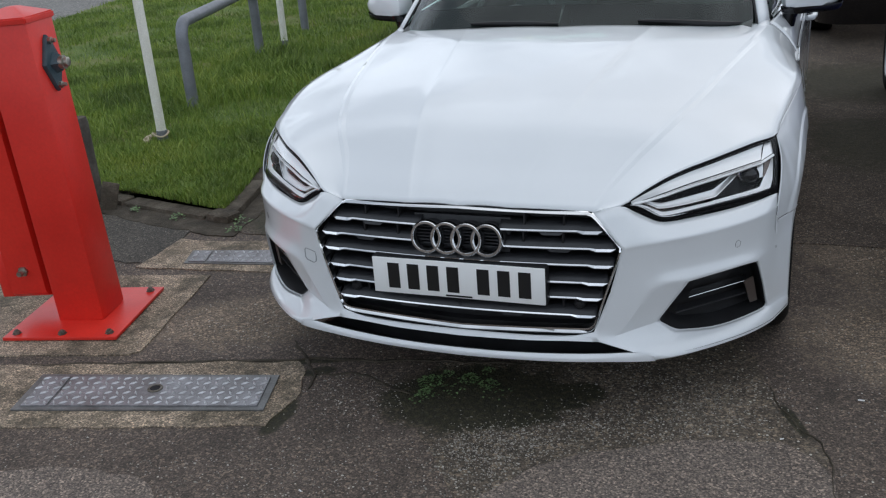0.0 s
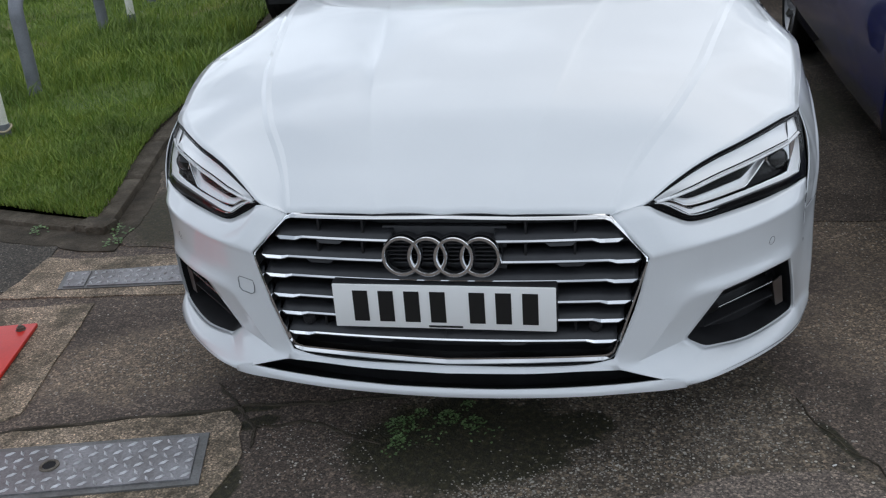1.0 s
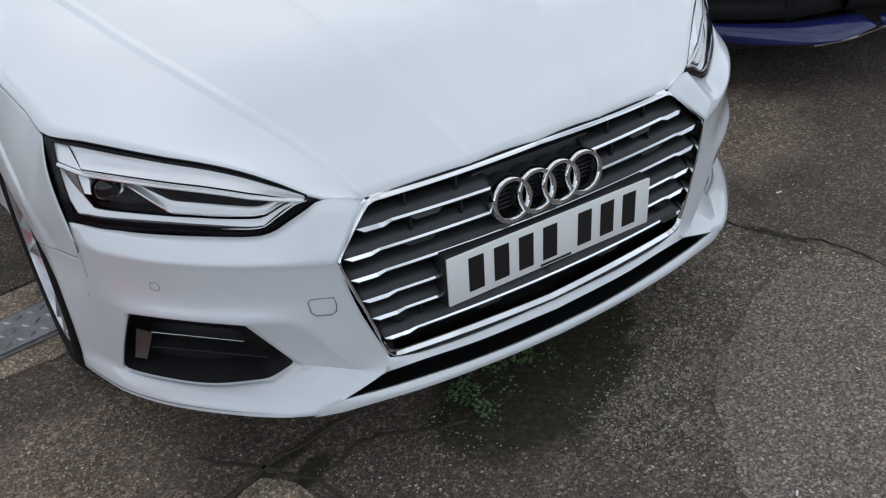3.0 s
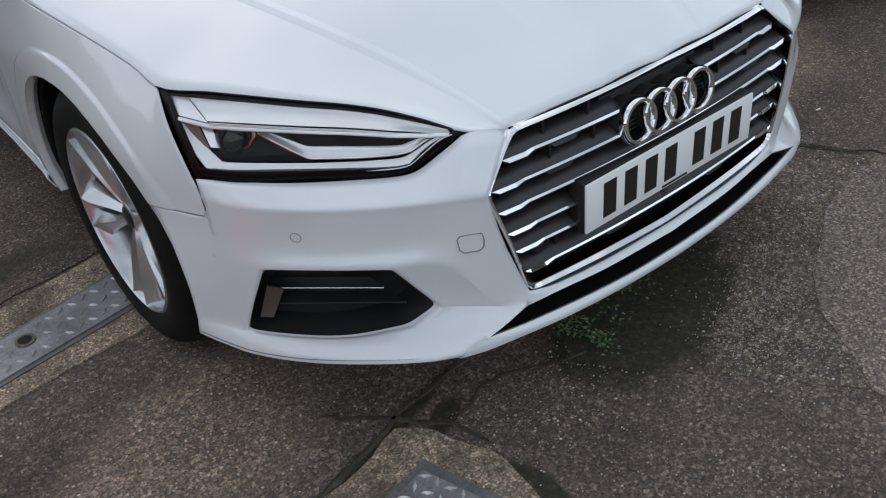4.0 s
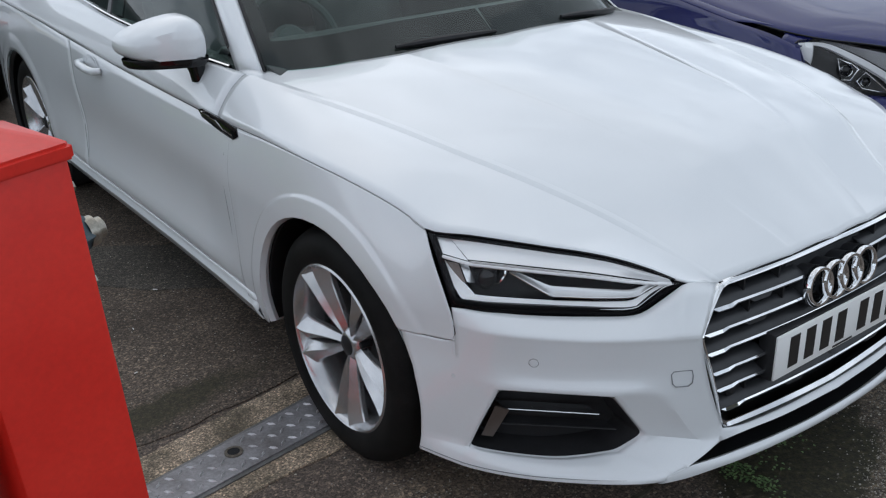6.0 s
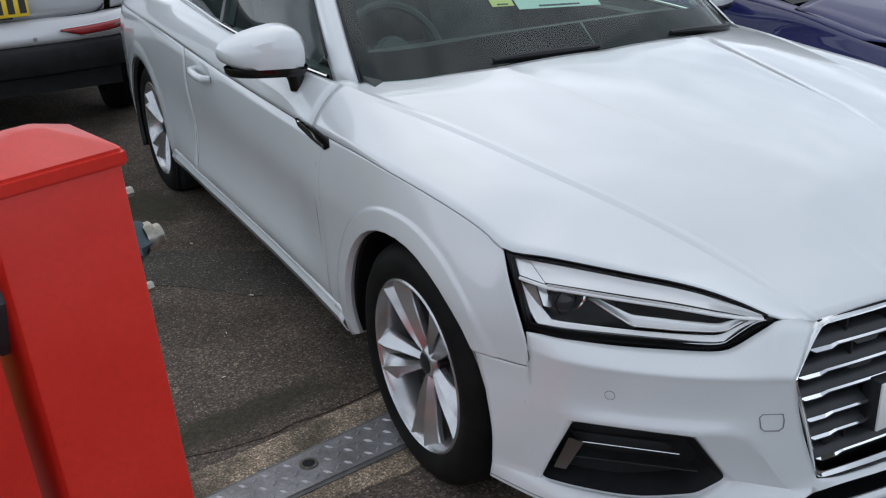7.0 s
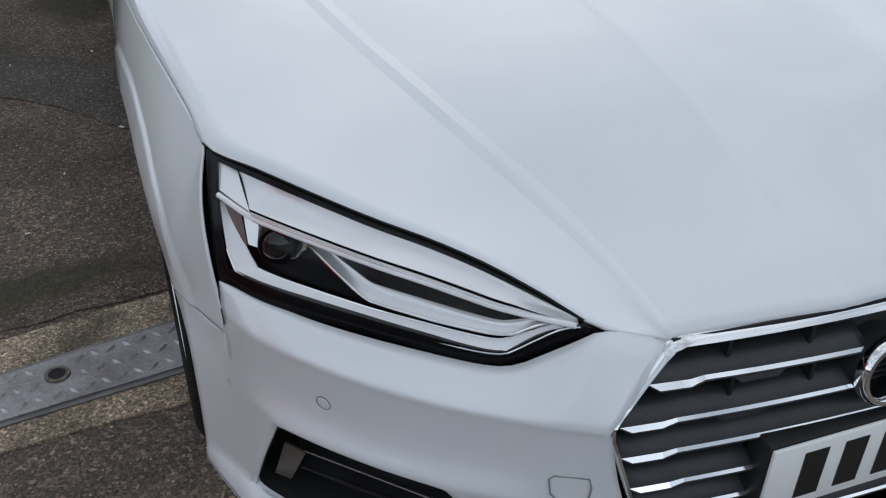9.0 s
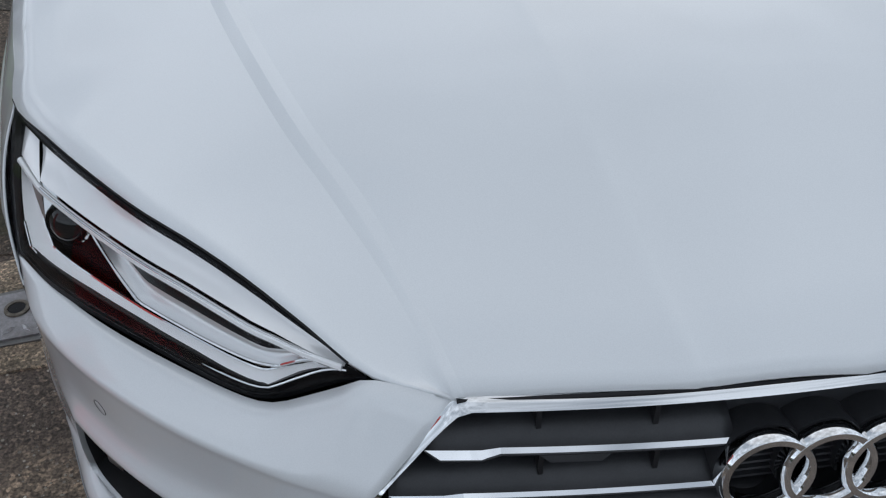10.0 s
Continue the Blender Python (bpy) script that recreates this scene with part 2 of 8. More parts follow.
M_SEAMGREY = principled("shut_line_grey", (0.22, 0.23, 0.24), 0.6)
M_TYRE = spotted("tyre_rubber", [(0.35, (0.006, 0.006, 0.006)), (0.65, (0.013, 0.0125, 0.012))], 10.0, 0.62, 0.3, 0.002, 260.0)
M_DISC = principled("brake_steel", (0.035, 0.033, 0.031), 0.5, 0.6)
M_REFLECT = principled("lamp_reflector", (0.96, 0.965, 0.97), 0.20, 0.25, Coat_Weight=0.6)
M_LAMPWHITE = principled("lamp_silver_trim", (0.95, 0.955, 0.96), 0.35, 0.0)
M_LAMPGREY = principled("lamp_grey_trim", (0.80, 0.81, 0.82), 0.24, 0.5)
M_LAMPDARK = principled("lamp_dark_bezel", (0.004, 0.004, 0.005), 0.25, Specular_IOR_Level=0.12)
M_BLADE = principled("dull_metal_trim", (0.20, 0.17, 0.155), 0.34, 0.8)
M_AMBER = principled("amber_lens", (0.17, 0.13, 0.115), 0.15)
M_RED_LENS = principled("red_lens", (0.30, 0.008, 0.010), 0.12, Coat_Weight=0.6)


def pane_material(name, tint, base):
    """Thin clear sheet: see-through, with a gloss that grows towards grazing angles."""
    m = bpy.data.materials.new(name)
    m.use_nodes = True
    n, l = m.node_tree.nodes, m.node_tree.links
    n.clear()
    out = n.new("ShaderNodeOutputMaterial")
    mix = n.new("ShaderNodeMixShader")
    clear = n.new("ShaderNodeBsdfTransparent")
    clear.inputs["Color"].default_value = (*tint, 1)
    gloss = n.new("ShaderNodeBsdfGlossy")
    gloss.inputs["Roughness"].default_value = 0.01
    side = n.new("ShaderNodeLayerWeight")
    side.inputs["Blend"].default_value = 0.5
    power = n.new("ShaderNodeMath")
    power.operation = "POWER"
    power.inputs[1].default_value = 5.0
    gain = n.new("ShaderNodeMath")
    gain.operation = "MULTIPLY_ADD"
    gain.inputs[1].default_value = 1.0 - base
    gain.inputs[2].default_value = base
    l.new(side.outputs["Facing"], power.inputs[0])
    l.new(power.outputs[0], gain.inputs[0])
    l.new(gain.outputs[0], mix.inputs[0])
    l.new(clear.outputs["BSDF"], mix.inputs[1])
    l.new(gloss.outputs["BSDF"], mix.inputs[2])
    l.new(mix.outputs["Shader"], out.inputs["Surface"])
    return m


M_CLEAR = pane_material("clear_lens", (0.985, 0.985, 0.985), 0.012)
M_GLASS = pane_material("window_glass", (0.76, 0.90, 0.86), 0.055)
M_GUIDE = principled("light_guide", (0.92, 0.93, 0.94), 0.08, Coat_Weight=1.0)
M_PLATE = principled("plate_white", (0.90, 0.905, 0.89), 0.3)
M_PLATEY = principled("plate_yellow", (0.82, 0.56, 0.03), 0.3)
M_INK = principled("plate_ink", (0.012, 0.012, 0.012), 0.4)
M_BLUEBAND = principled("plate_band", (0.02, 0.08, 0.42), 0.35)
M_RED = spotted("red_paint", [(0.3, (0.62, 0.020, 0.012)), (0.5, (0.70, 0.026, 0.016)), (0.72, (0.76, 0.036, 0.022))], 3.5, 0.38, 0.12, 0.002, 90.0, 0.0, 0.12)
M_STEELBLUE = spotted("bearing_cast_iron", [(0.35, (0.028, 0.055, 0.07)), (0.65, (0.045, 0.075, 0.09))], 20.0, 0.45, 0.35, 0.002, 220.0)
M_BOLT = spotted("zinc_bolt", [(0.35, (0.28, 0.26, 0.22)), (0.65, (0.42, 0.40, 0.35))], 40.0, 0.35, 0.1, 0.001, 300.0, 0.9)
M_RUSTBOLT = spotted("weathered_bolt", [(0.35, (0.09, 0.075, 0.06)), (0.65, (0.2, 0.18, 0.15))], 60.0, 0.6, 0.3, 0.001, 300.0, 0.5)
M_CONC = concrete("old_concrete")
M_KERB = spotted("kerb_stone", [(0.3, (0.040, 0.031, 0.020)), (0.5, (0.080, 0.064, 0.044)), (0.72, (0.150, 0.126, 0.095))], 9.0, 0.9, 0.9, 0.012, 90.0, 0.0, 0.6)
M_TREAD = spotted("galvanised_tread_plate", [(0.30, (0.145, 0.132, 0.130)), (0.48, (0.225, 0.218, 0.226)), (0.7, (0.32, 0.315, 0.33))], 7.0, 0.5, 0.15, 0.001, 120.0, 0.35, 0.5)
M_TREADTOP = spotted("worn_tread_tops", [(0.35, (0.40, 0.392, 0.395)), (0.65, (0.66, 0.655, 0.67))], 12.0, 0.4, 0.1, 0.001, 160.0, 0.4, 0.3)
M_TREADDARK = spotted("dull_steel_frame", [(0.32, (0.10, 0.098, 0.092)), (0.7, (0.20, 0.20, 0.20))], 9.0, 0.5, 0.12, 0.001, 160.0, 0.3, 0.5)
M_SOIL = spotted("soil_litter", [(0.3, (0.035, 0.027, 0.018)), (0.5, (0.06, 0.048, 0.033)), (0.7, (0.11, 0.09, 0.065))], 10.0, 0.95, 0.9, 0.012, 120.0)
M_LAWN = spotted("lawn_ground", [(0.3, (0.065, 0.11, 0.016)), (0.5, (0.12, 0.175, 0.030)), (0.72, (0.23, 0.19, 0.08))], 1.3, 0.95, 0.9, 0.02, 60.0)
M_POSTWHITE = spotted("white_painted_steel", [(0.3, (0.80, 0.78, 0.68)), (0.7, (0.88, 0.87, 0.80))], 12.0, 0.45, 0.1, 0.001, 200.0)
M_POSTGREY = spotted("grey_galvanised_tube", [(0.3, (0.17, 0.18, 0.2)), (0.7, (0.26, 0.27, 0.3))], 8.0, 0.5, 0.15, 0.001, 200.0, 0.3)
M_WOOD = spotted("weathered_timber", [(0.3, (0.045, 0.04, 0.034)), (0.5, (0.085, 0.076, 0.064)), (0.7, (0.15, 0.135, 0.115))], 12.0, 0.85, 0.5, 0.004, 90.0)
M_ROPE = spotted("pale_rope", [(0.3, (0.42, 0.34, 0.22)), (0.7, (0.6, 0.52, 0.38))], 60.0, 0.9, 0.5, 0.002, 300.0)
M_CABIN = spotted("cabin_trim", [(0.35, (0.055, 0.062, 0.060)), (0.65, (0.080, 0.090, 0.087))], 8.0, 0.6, 0.2, 0.001, 300.0)
M_SEAT = spotted("seat_leather", [(0.35, (0.06, 0.062, 0.062)), (0.65, (0.09, 0.092, 0.092))], 10.0, 0.5, 0.25, 0.002, 200.0)
M_FRIT = principled("glass_frit", (0.012, 0.011, 0.011), 0.6, Specular_IOR_Level=0.15)
M_STICKER = principled("sticker_pale_green", (0.62, 0.78, 0.68), 0.5)
M_STICKERY = principled("sticker_yellow", (0.75, 0.73, 0.25), 0.5)
M_STICKERINK = principled("sticker_ink", (0.04, 0.05, 0.06), 0.5)
M_LITTER = principled("litter_paper", (0.75, 0.74, 0.72), 0.7)
for _m, _lv in ((M_TYRE, 0.12), (M_BLACK, 0.25), (M_SEAM, 0.15)):
    _m.node_tree.nodes["Principled BSDF"].inputs["Specular IOR Level"].default_value = _lv
M_ASPHALT = forecourt("forecourt_asphalt", (0.0710, 0.0545, 0.0440), (0.1400, 0.1100, 0.0910), 0.10, 105.0, 0.0, 0.9, [(-1.0, 0.42, 0.35, 0.2, 20), (1.3, 0.75, 0.35, 0.3, 20), (1.35, 1.7, 0.45, 0.7, 10)])
M_ASPHALT_WORN = forecourt("worn_gritty_asphalt", (0.066, 0.052, 0.038), (0.192, 0.156, 0.122), 0.42, 88.0, 3.1, 1.2)
M_ASPHALT_PALE = forecourt("pale_smooth_asphalt", (0.140, 0.113, 0.096), (0.190, 0.157, 0.136), 0.07, 150.0, 9.3, 0.6)
M_ASPHALT_NEW = asphalt("patched_asphalt", (0.048, 0.042, 0.035), (0.086, 0.076, 0.064), 0.14, 115.0, 7.7)
M_ASPHALT_LOT = lot("lot_asphalt")
M_ROAD = asphalt("road_asphalt", (0.16, 0.155, 0.15), (0.22, 0.215, 0.21), 0.1, 60.0, 5.0)


def leaf_material(name, a, b2):
    m = principled(name, a, 0.6)
    n, l, b = nodes_of(m)
    geo = n.new("ShaderNodeNewGeometry")
    r = ramp_node(m, geo.outputs["Random Per Island"], [(0.0, a), (1.0, b2)])
    l.new(r.outputs["Color"], b.inputs["Base Color"])
    return m


M_GRASS = leaf_material("grass_blades", (0.10, 0.195, 0.022), (0.30, 0.39, 0.075))
_n, _l, _b = nodes_of(M_GRASS)
_own = _b.inputs["Base Color"].links[0].from_socket
_patch = ramp_node(M_GRASS, noise_node(M_GRASS, 1.6, 5.0, 0.6).outputs["Fac"], [(0.36, (0.50, 0.52, 0.48)), (0.52, (0.95, 0.95, 0.9)), (0.70, (1.25, 1.05, 0.9))])
_l.new(mix_node(M_GRASS, 1.0, _own, _patch.outputs["Color"], "MULTIPLY").outputs["Color"], _b.inputs["Base Color"])
M_GRIT = leaf_material("stone_grit", (0.10, 0.085, 0.066), (0.44, 0.41, 0.36))
M_WEED = leaf_material("weed_leaves", (0.060, 0.120, 0.035), (0.18, 0.28, 0.11))

# ---------- mesh helpers ----------


def arr(points):
    return np.array(points, float)


def spline(points, n=24):
    """n points, evenly spaced along a Catmull-Rom curve through the points."""
    p = arr(points)
    if len(p) == 2:
        return p[0] + np.linspace(0, 1, n)[:, None] * (p[1] - p[0])
    d = np.maximum(np.linalg.norm(np.diff(p, axis=0), axis=1) ** 0.5, 1e-4)
    ext = np.vstack([2 * p[0] - p[1], p, 2 * p[-1] - p[-2]])
    dd = np.r_[d[0], d, d[-1]]
    fine = []
    for i in range(len(p) - 1):
        p0, p1, p2, p3 = ext[i:i + 4]
        t1 = dd[i]
        t2 = t1 + dd[i + 1]
        t3 = t2 + dd[i + 2]
        for t in np.linspace(t1, t2, 16, endpoint=i == len(p) - 2):
            a1 = (t1 - t) / t1 * p0 + t / t1 * p1
            a2 = (t2 - t) / (t2 - t1) * p1 + (t - t1) / (t2 - t1) * p2
            a3 = (t3 - t) / (t3 - t2) * p2 + (t - t2) / (t3 - t2) * p3
            b1 = (t2 - t) / t2 * a1 + t / t2 * a2
            b2 = (t3 - t) / (t3 - t1) * a2 + (t - t1) / (t3 - t1) * a3
            fine.append((t2 - t) / (t2 - t1) * b1 + (t - t1) / (t2 - t1) * b2)
    return evenly(arr(fine), n)


def evenly(p, n):
    p = arr(p)
    s = np.r_[0, np.cumsum(np.linalg.norm(np.diff(p, axis=0), axis=1))]
    q = np.linspace(0, s[-1], n)
    return np.stack([np.interp(q, s, p[:, k]) for k in range(p.shape[1])], 1)


def strip(bm, a, b, m=4, crown=(0, 0, 0), both=False):
    """Quads between two rails of equal count, bulged by crown at mid-way; both: also mirrored in x."""
    a, b, c = arr(a), arr(b), arr(crown)
    for flip in ((1, -1) if both else (1,)):
        rows = []
        for j in range(m + 1):
            s = j / m
            line = a * (1 - s) + b * s + c * (4 * s * (1 - s))
            rows.append([bm.verts.new((flip * x, y, z)) for x, y, z in line])
        for r0, r1 in zip(rows, rows[1:]):
            for i in range(len(r0) - 1):
                f = (r0[i], r0[i + 1], r1[i + 1], r1[i])
                bm.faces.new(f if flip > 0 else f[::-1])


def grid(bm, points, both=False, closed=False):
    """A grid of points [rows][columns] as quads."""
    for flip in ((1, -1) if both else (1,)):
        rows = [[bm.verts.new((flip * x, y, z)) for x, y, z in r] for r in points]
        for r0, r1 in zip(rows, rows[1:]):
            n = len(r0)
            for i in range(n if closed else n - 1):
                k = (i + 1) % n
                f = (r0[i], r0[k], r1[k], r1[i])
                bm.faces.new(f if flip > 0 else f[::-1])


def box(bm, lo, hi, bevel=0.0, turn=None):
    """A box between two corners, its edges bevelled; turn: a matrix for it."""
    got = bmesh.ops.create_cube(bm, size=1.0)["verts"]
    lo, hi = arr(lo), arr(hi)
    for v in got:
        v.co = Vector((lo + hi) / 2 + (hi - lo) * arr(v.co))
    if bevel:
        es = list({e for v in got for e in v.link_edges})
        made = bmesh.ops.bevel(bm, geom=es, offset=bevel, segments=2, affect="EDGES", profile=0.5)
        got = list({v for v in made["verts"]} | {v for v in got if v.is_valid})
    if turn is not None:
        bmesh.ops.transform(bm, matrix=turn, verts=got)
    return got


def tube(bm, points, r, sides=8, cap=True, closed=False):
    """A round tube along points; r: one radius or one for each point."""
    p = arr(points)
    n = len(p)
    rs = np.broadcast_to(np.array(r, float), (n,))
    rings, last = [], None
    for i in range(n):
        if closed:
            t = p[(i + 1) % n] - p[i - 1]
        else:
            t = p[min(i + 1, n - 1)] - p[max(i - 1, 0)]
        t = t / max(np.linalg.norm(t), 1e-9)
        if last is None:
            ref = arr((0, 0, 1)) if abs(t[2]) < 0.9 else arr((1, 0, 0))
        else:
            ref = last
        u = ref - t * (ref @ t)
        u /= max(np.linalg.norm(u), 1e-9)
        last = u
        v = np.cross(t, u)
        rings.append([bm.verts.new(p[i] + rs[i] * (math.cos(a) * u + math.sin(a) * v)) for a in np.linspace(0, 2 * math.pi, sides, endpoint=False)])
    for a, b in zip(rings, rings[1:] + ([rings[0]] if closed else [])):
        for k in range(sides):
            bm.faces.new((a[k], a[(k + 1) % sides], b[(k + 1) % sides], b[k]))
    if cap and not closed:
        bm.faces.new(rings[0][::-1])
        bm.faces.new(rings[-1])


def lathe(bm, profile, segs=40, m=None):
    """A profile of (radius, along) turned round the local x axis, placed by m."""
    m = m or Matrix()
    rings = []
    for r, a in profile:
        rings.append([bm.verts.new(m @ Vector((a, r * math.cos(w), r * math.sin(w)))) for w in np.linspace(0, 2 * math.pi, segs, endpoint=False)])
    for p, q in zip(rings, rings[1:]):
        for k in range(segs):
            bm.faces.new((p[k], p[(k + 1) % segs], q[(k + 1) % segs], q[k]))


def prism(bm, outline, z0, z1):
    """An upright prism on an outline of (x, y)."""
    lo = [bm.verts.new((x, y, z0)) for x, y in outline]
    hi = [bm.verts.new((x, y, z1)) for x, y in outline]
    n = len(lo)
    for i in range(n):
        bm.faces.new((lo[i], lo[(i + 1) % n], hi[(i + 1) % n], hi[i]))
    bmesh.ops.triangulate(bm, faces=[bm.faces.new(hi), bm.faces.new(lo[::-1])])


def part(name, bm, mat, parent=None, label="", smooth=38, weld=0.0004, thick=0.0, offset=0.0, recalc=True):
    """Links a bmesh as one mesh object, under a thing if one is given."""
    if weld:
        bmesh.ops.remove_doubles(bm, verts=bm.verts, dist=weld)
    if recalc:
        bmesh.ops.recalc_face_normals(bm, faces=bm.faces)
    me = bpy.data.meshes.new(name)
    bm.to_mesh(me)
    bm.free()
    me.materials.append(mat)
    if smooth:
        me.shade_smooth()
        me.set_sharp_from_angle(angle=radians(smooth))
    ob = new(name, me)
    if thick:
        so = ob.modifiers.new("thickness", "SOLIDIFY")
        so.thickness, so.offset = thick, offset
    if parent:
        ob.parent = parent
    if label:
        ob["label"] = label
    return ob


def thing(name, label, category, place=(0, 0, 0), group=""):
    e = new(name)
    e.location = place
    e.empty_display_size = 0.1
    return tagged(e, label, category, group)


def under(ob, parent):
    """Parents a part made in world coordinates to a thing that stands elsewhere."""
    ob.parent = parent
    ob.matrix_parent_inverse = Matrix.Translation(parent.location).inverted()
    return ob


def face_away(bm, centre):
    """Turns every face away from a point."""
    bm.normal_update()
    c = Vector(centre)
    bmesh.ops.reverse_faces(bm, faces=[f for f in bm.faces if (f.calc_center_median() - c).dot(f.normal) < 0])


def B():
    return bmesh.new()

# ---------- ground and setting ----------


def ragged(points, step=0.06, rough=0.012, seed=0):
    """A closed outline with an uneven, broken edge."""
    n = len(points)
    mid = arr(points).mean(0)
    out = []
    for i in range(n):
        a, b = arr(points[i]), arr(points[(i + 1) % n])
        k = max(1, int(np.linalg.norm(b - a) / step))
        d = (b - a) / max(np.linalg.norm(b - a), 1e-6)
        for j in range(k):
            q = a + (b - a) * j / k
            w = noise.noise(Vector((q[0] * 7, q[1] * 7, seed))) + 0.6 * noise.noise(Vector((q[0] * 22, q[1] * 22, seed)))
            edge = min(j, k - j) / max(1, k) * 4
            q = q + arr((-d[1], d[0])) * rough * w * min(1.0, 0.3 + edge)
            out.append((float(q[0]), float(q[1])))
    return out


def slab(name, outline, z0, z1, mat, parent=None, label="", seed=0, rough=0.012, step=0.06):
    bm = B()
    prism(bm, ragged(outline, step, rough, seed), z0, z1)
    return part(name, bm, mat, parent, label, smooth=0)


bm = B()
prism(bm, [(-60, -60), (60, -60), (60, 60), (-60, 60)], -0.3, 0.0)
ground = tagged(part("ground", bm, M_ASPHALT, smooth=0), "dark grey asphalt forecourt with pale stone chips", "ground", kind="structure")

# ---------- white coupe ----------
WHEEL_Y, WHEEL_Z, REAR_Y = 0.862, 0.309, 3.65
ARCH_Y, ARCH_Z, ARCH_RY, ARCH_RZ = 0.862, 0.30, 0.383, 0.368

coupe = thing("white_coupe", "parked white two-door coupe with chrome-barred grille and alloy wheels", "car", (0, 2.3, 0))


def cpart(name, bm, mat, parent=None, label="", **more):
    """A part of the coupe, made in world coordinates."""
    ob = part(name, bm, mat, None, label, **more)
    if parent is None or parent is coupe:
        return under(ob, coupe)
    ob.parent = parent
    return ob


TORNADO = [(0.828, 0.510, 0.738), (0.836, 0.576, 0.756), (0.848, 0.644, 0.7725), (0.869, 0.785, 0.793), (0.884, 0.955, 0.804), (0.878, 1.15, 0.800), (0.868, 1.33, 0.790), (0.863, 1.50, 0.784), (0.864, 1.8, 0.788), (0.874, 2.3, 0.805), (0.888, 2.8, 0.835), (0.895, 3.2, 0.858), (0.893, 3.6, 0.868), (0.868, 4.0, 0.862), (0.81, 4.35, 0.85), (0.70, 4.6, 0.84)]
tornado = spline(TORNADO, 160)
WIDTH_Y = [0.30, 0.41, 0.47, 0.535, 0.62, 0.72, 0.88, 1.1, 1.3, 1.6, 2.0, 2.5, 3.0, 3.4, 3.7, 4.0, 4.25, 4.5, 4.66]
WIDTH_X = [0.815, 0.848, 0.870, 0.890, 0.903, 0.911, 0.915, 0.910, 0.902, 0.893, 0.889, 0.893, 0.902, 0.909, 0.909, 0.898, 0.868, 0.79, 0.70]


def side_x(y, z):
    """Half the body's width at a place along it and a height."""
    w = np.interp(y, WIDTH_Y, WIDTH_X)
    zt = np.interp(y, tornado[:, 1], tornado[:, 2])
    xt = np.interp(y, tornado[:, 1], tornado[:, 0])
    k = np.clip(1 - (zt - z) / 0.17, 0, 1.0)
    low = np.clip((0.40 - z) / 0.2, 0, 1.0) * np.clip((y - 0.6) / 0.3, 0, 1)
    chin = 0.010 * np.clip((0.47 - z) / 0.12, 0, 1) * np.clip((y - 0.36) / 0.06, 0, 1) * np.clip((0.72 - y) / 0.1, 0, 1)
    door = np.clip((y - 1.35) / 0.3, 0, 1) * np.clip((3.2 - y) / 0.3, 0, 1)
    hollow = door * 0.016 * np.exp(-((z - 0.50) / 0.12) ** 2)
    ridge = door * 0.012 * np.exp(-((z - 0.335) / 0.04) ** 2)
    flare = 0.0
    for cy in (ARCH_Y, REAR_Y - 0.01):
        r = np.hypot((y - cy) / ARCH_RY, (z - ARCH_Z) / ARCH_RZ)
        q = np.clip((1.165 - r) / 0.035, 0, 1)
        flare = flare + 0.0046 * q * q * (3 - 2 * q)
    return w - (w - xt) * k ** 1.6 - 0.028 * low ** 2 - hollow + ridge + flare + chin


def side_sheet(bm, bottom, top_y, cols, rows=10, bow=0.0):
    """Body side between a path of (y, z) below and the shoulder line above, matched at the stations."""
    keys = np.linspace(0, 1, len(bottom))
    bot = arr(bottom)
    pts = []
    for s in cols:
        yb, zb = np.interp(s, keys, bot[:, 0]), np.interp(s, keys, bot[:, 1])
        yt = np.interp(s, keys, top_y)
        zt = np.interp(yt, tornado[:, 1], tornado[:, 2])
        line = []
        for j in range(rows + 1):
            q = j / rows
            y = yb + (yt - yb) * q - bow * max(0.0, 1 - s * 6) * (4 * q * (1 - q) + 0.06 * math.sin(math.pi * min(1.0, q / 0.36)))
            z = zb + (zt - zb) * q
            line.append((side_x(y, z), y, z))
        pts.append(line)
    return pts


def arch_point(cy, deg, dr=0.0):
    return (cy + (ARCH_RY + dr) * math.cos(radians(deg)), ARCH_Z + (ARCH_RZ + dr) * math.sin(radians(deg)))


# front wings
for sgn in (1, -1):
    degs = list(range(146, -11, -8))
    bottom = [(0.40, 0.518), (0.44, 0.515), (0.49, 0.511)] + [arch_point(ARCH_Y, a) for a in degs] + [(1.255, 0.225), (1.30, 0.222), (1.38, 0.222)]
    tops = [0.518, 0.54, 0.57] + list(np.linspace(0.60, 1.36, len(degs))) + [1.38, 1.395, 1.405]
    pts = side_sheet(None, bottom, tops, np.linspace(0, 1, 130), 64, 0.03)
    bm = B()
    grid(bm, [[(sgn * x, y, z) for x, y, z in r] for r in pts])
    wing = cpart("front_wing", bm, M_WHITE, thick=0.003)
    # arch lip, turned inwards
    lip = [arch_point(ARCH_Y, a) for a in range(194, -13, -4)]
    rails = []
    for dr, dx in ((0.0, 0.0005), (-0.0035, -0.006), (-0.006, -0.016), (0.0, -0.028)):
        rails.append([(sgn * (side_x(*arch_point(ARCH_Y, a)) + dx), *arch_point(ARCH_Y, a, dr)) for a in range(194, -13, -4)])
    bm = B()
    grid(bm, rails)
    cpart("arch_lip", bm, M_WHITE, wing)
    bm = B()
    grid(bm, [[(sgn * x, *arch_point(ARCH_Y, a, dr)) for a in range(194, -16, -6)] for x, dr in ((0.878, 0.001), (0.86, 0.012), (0.62, 0.012))])
    cpart("arch_liner", bm, M_BLACK, wing, "black plastic wheel arch liner", thick=0.004)

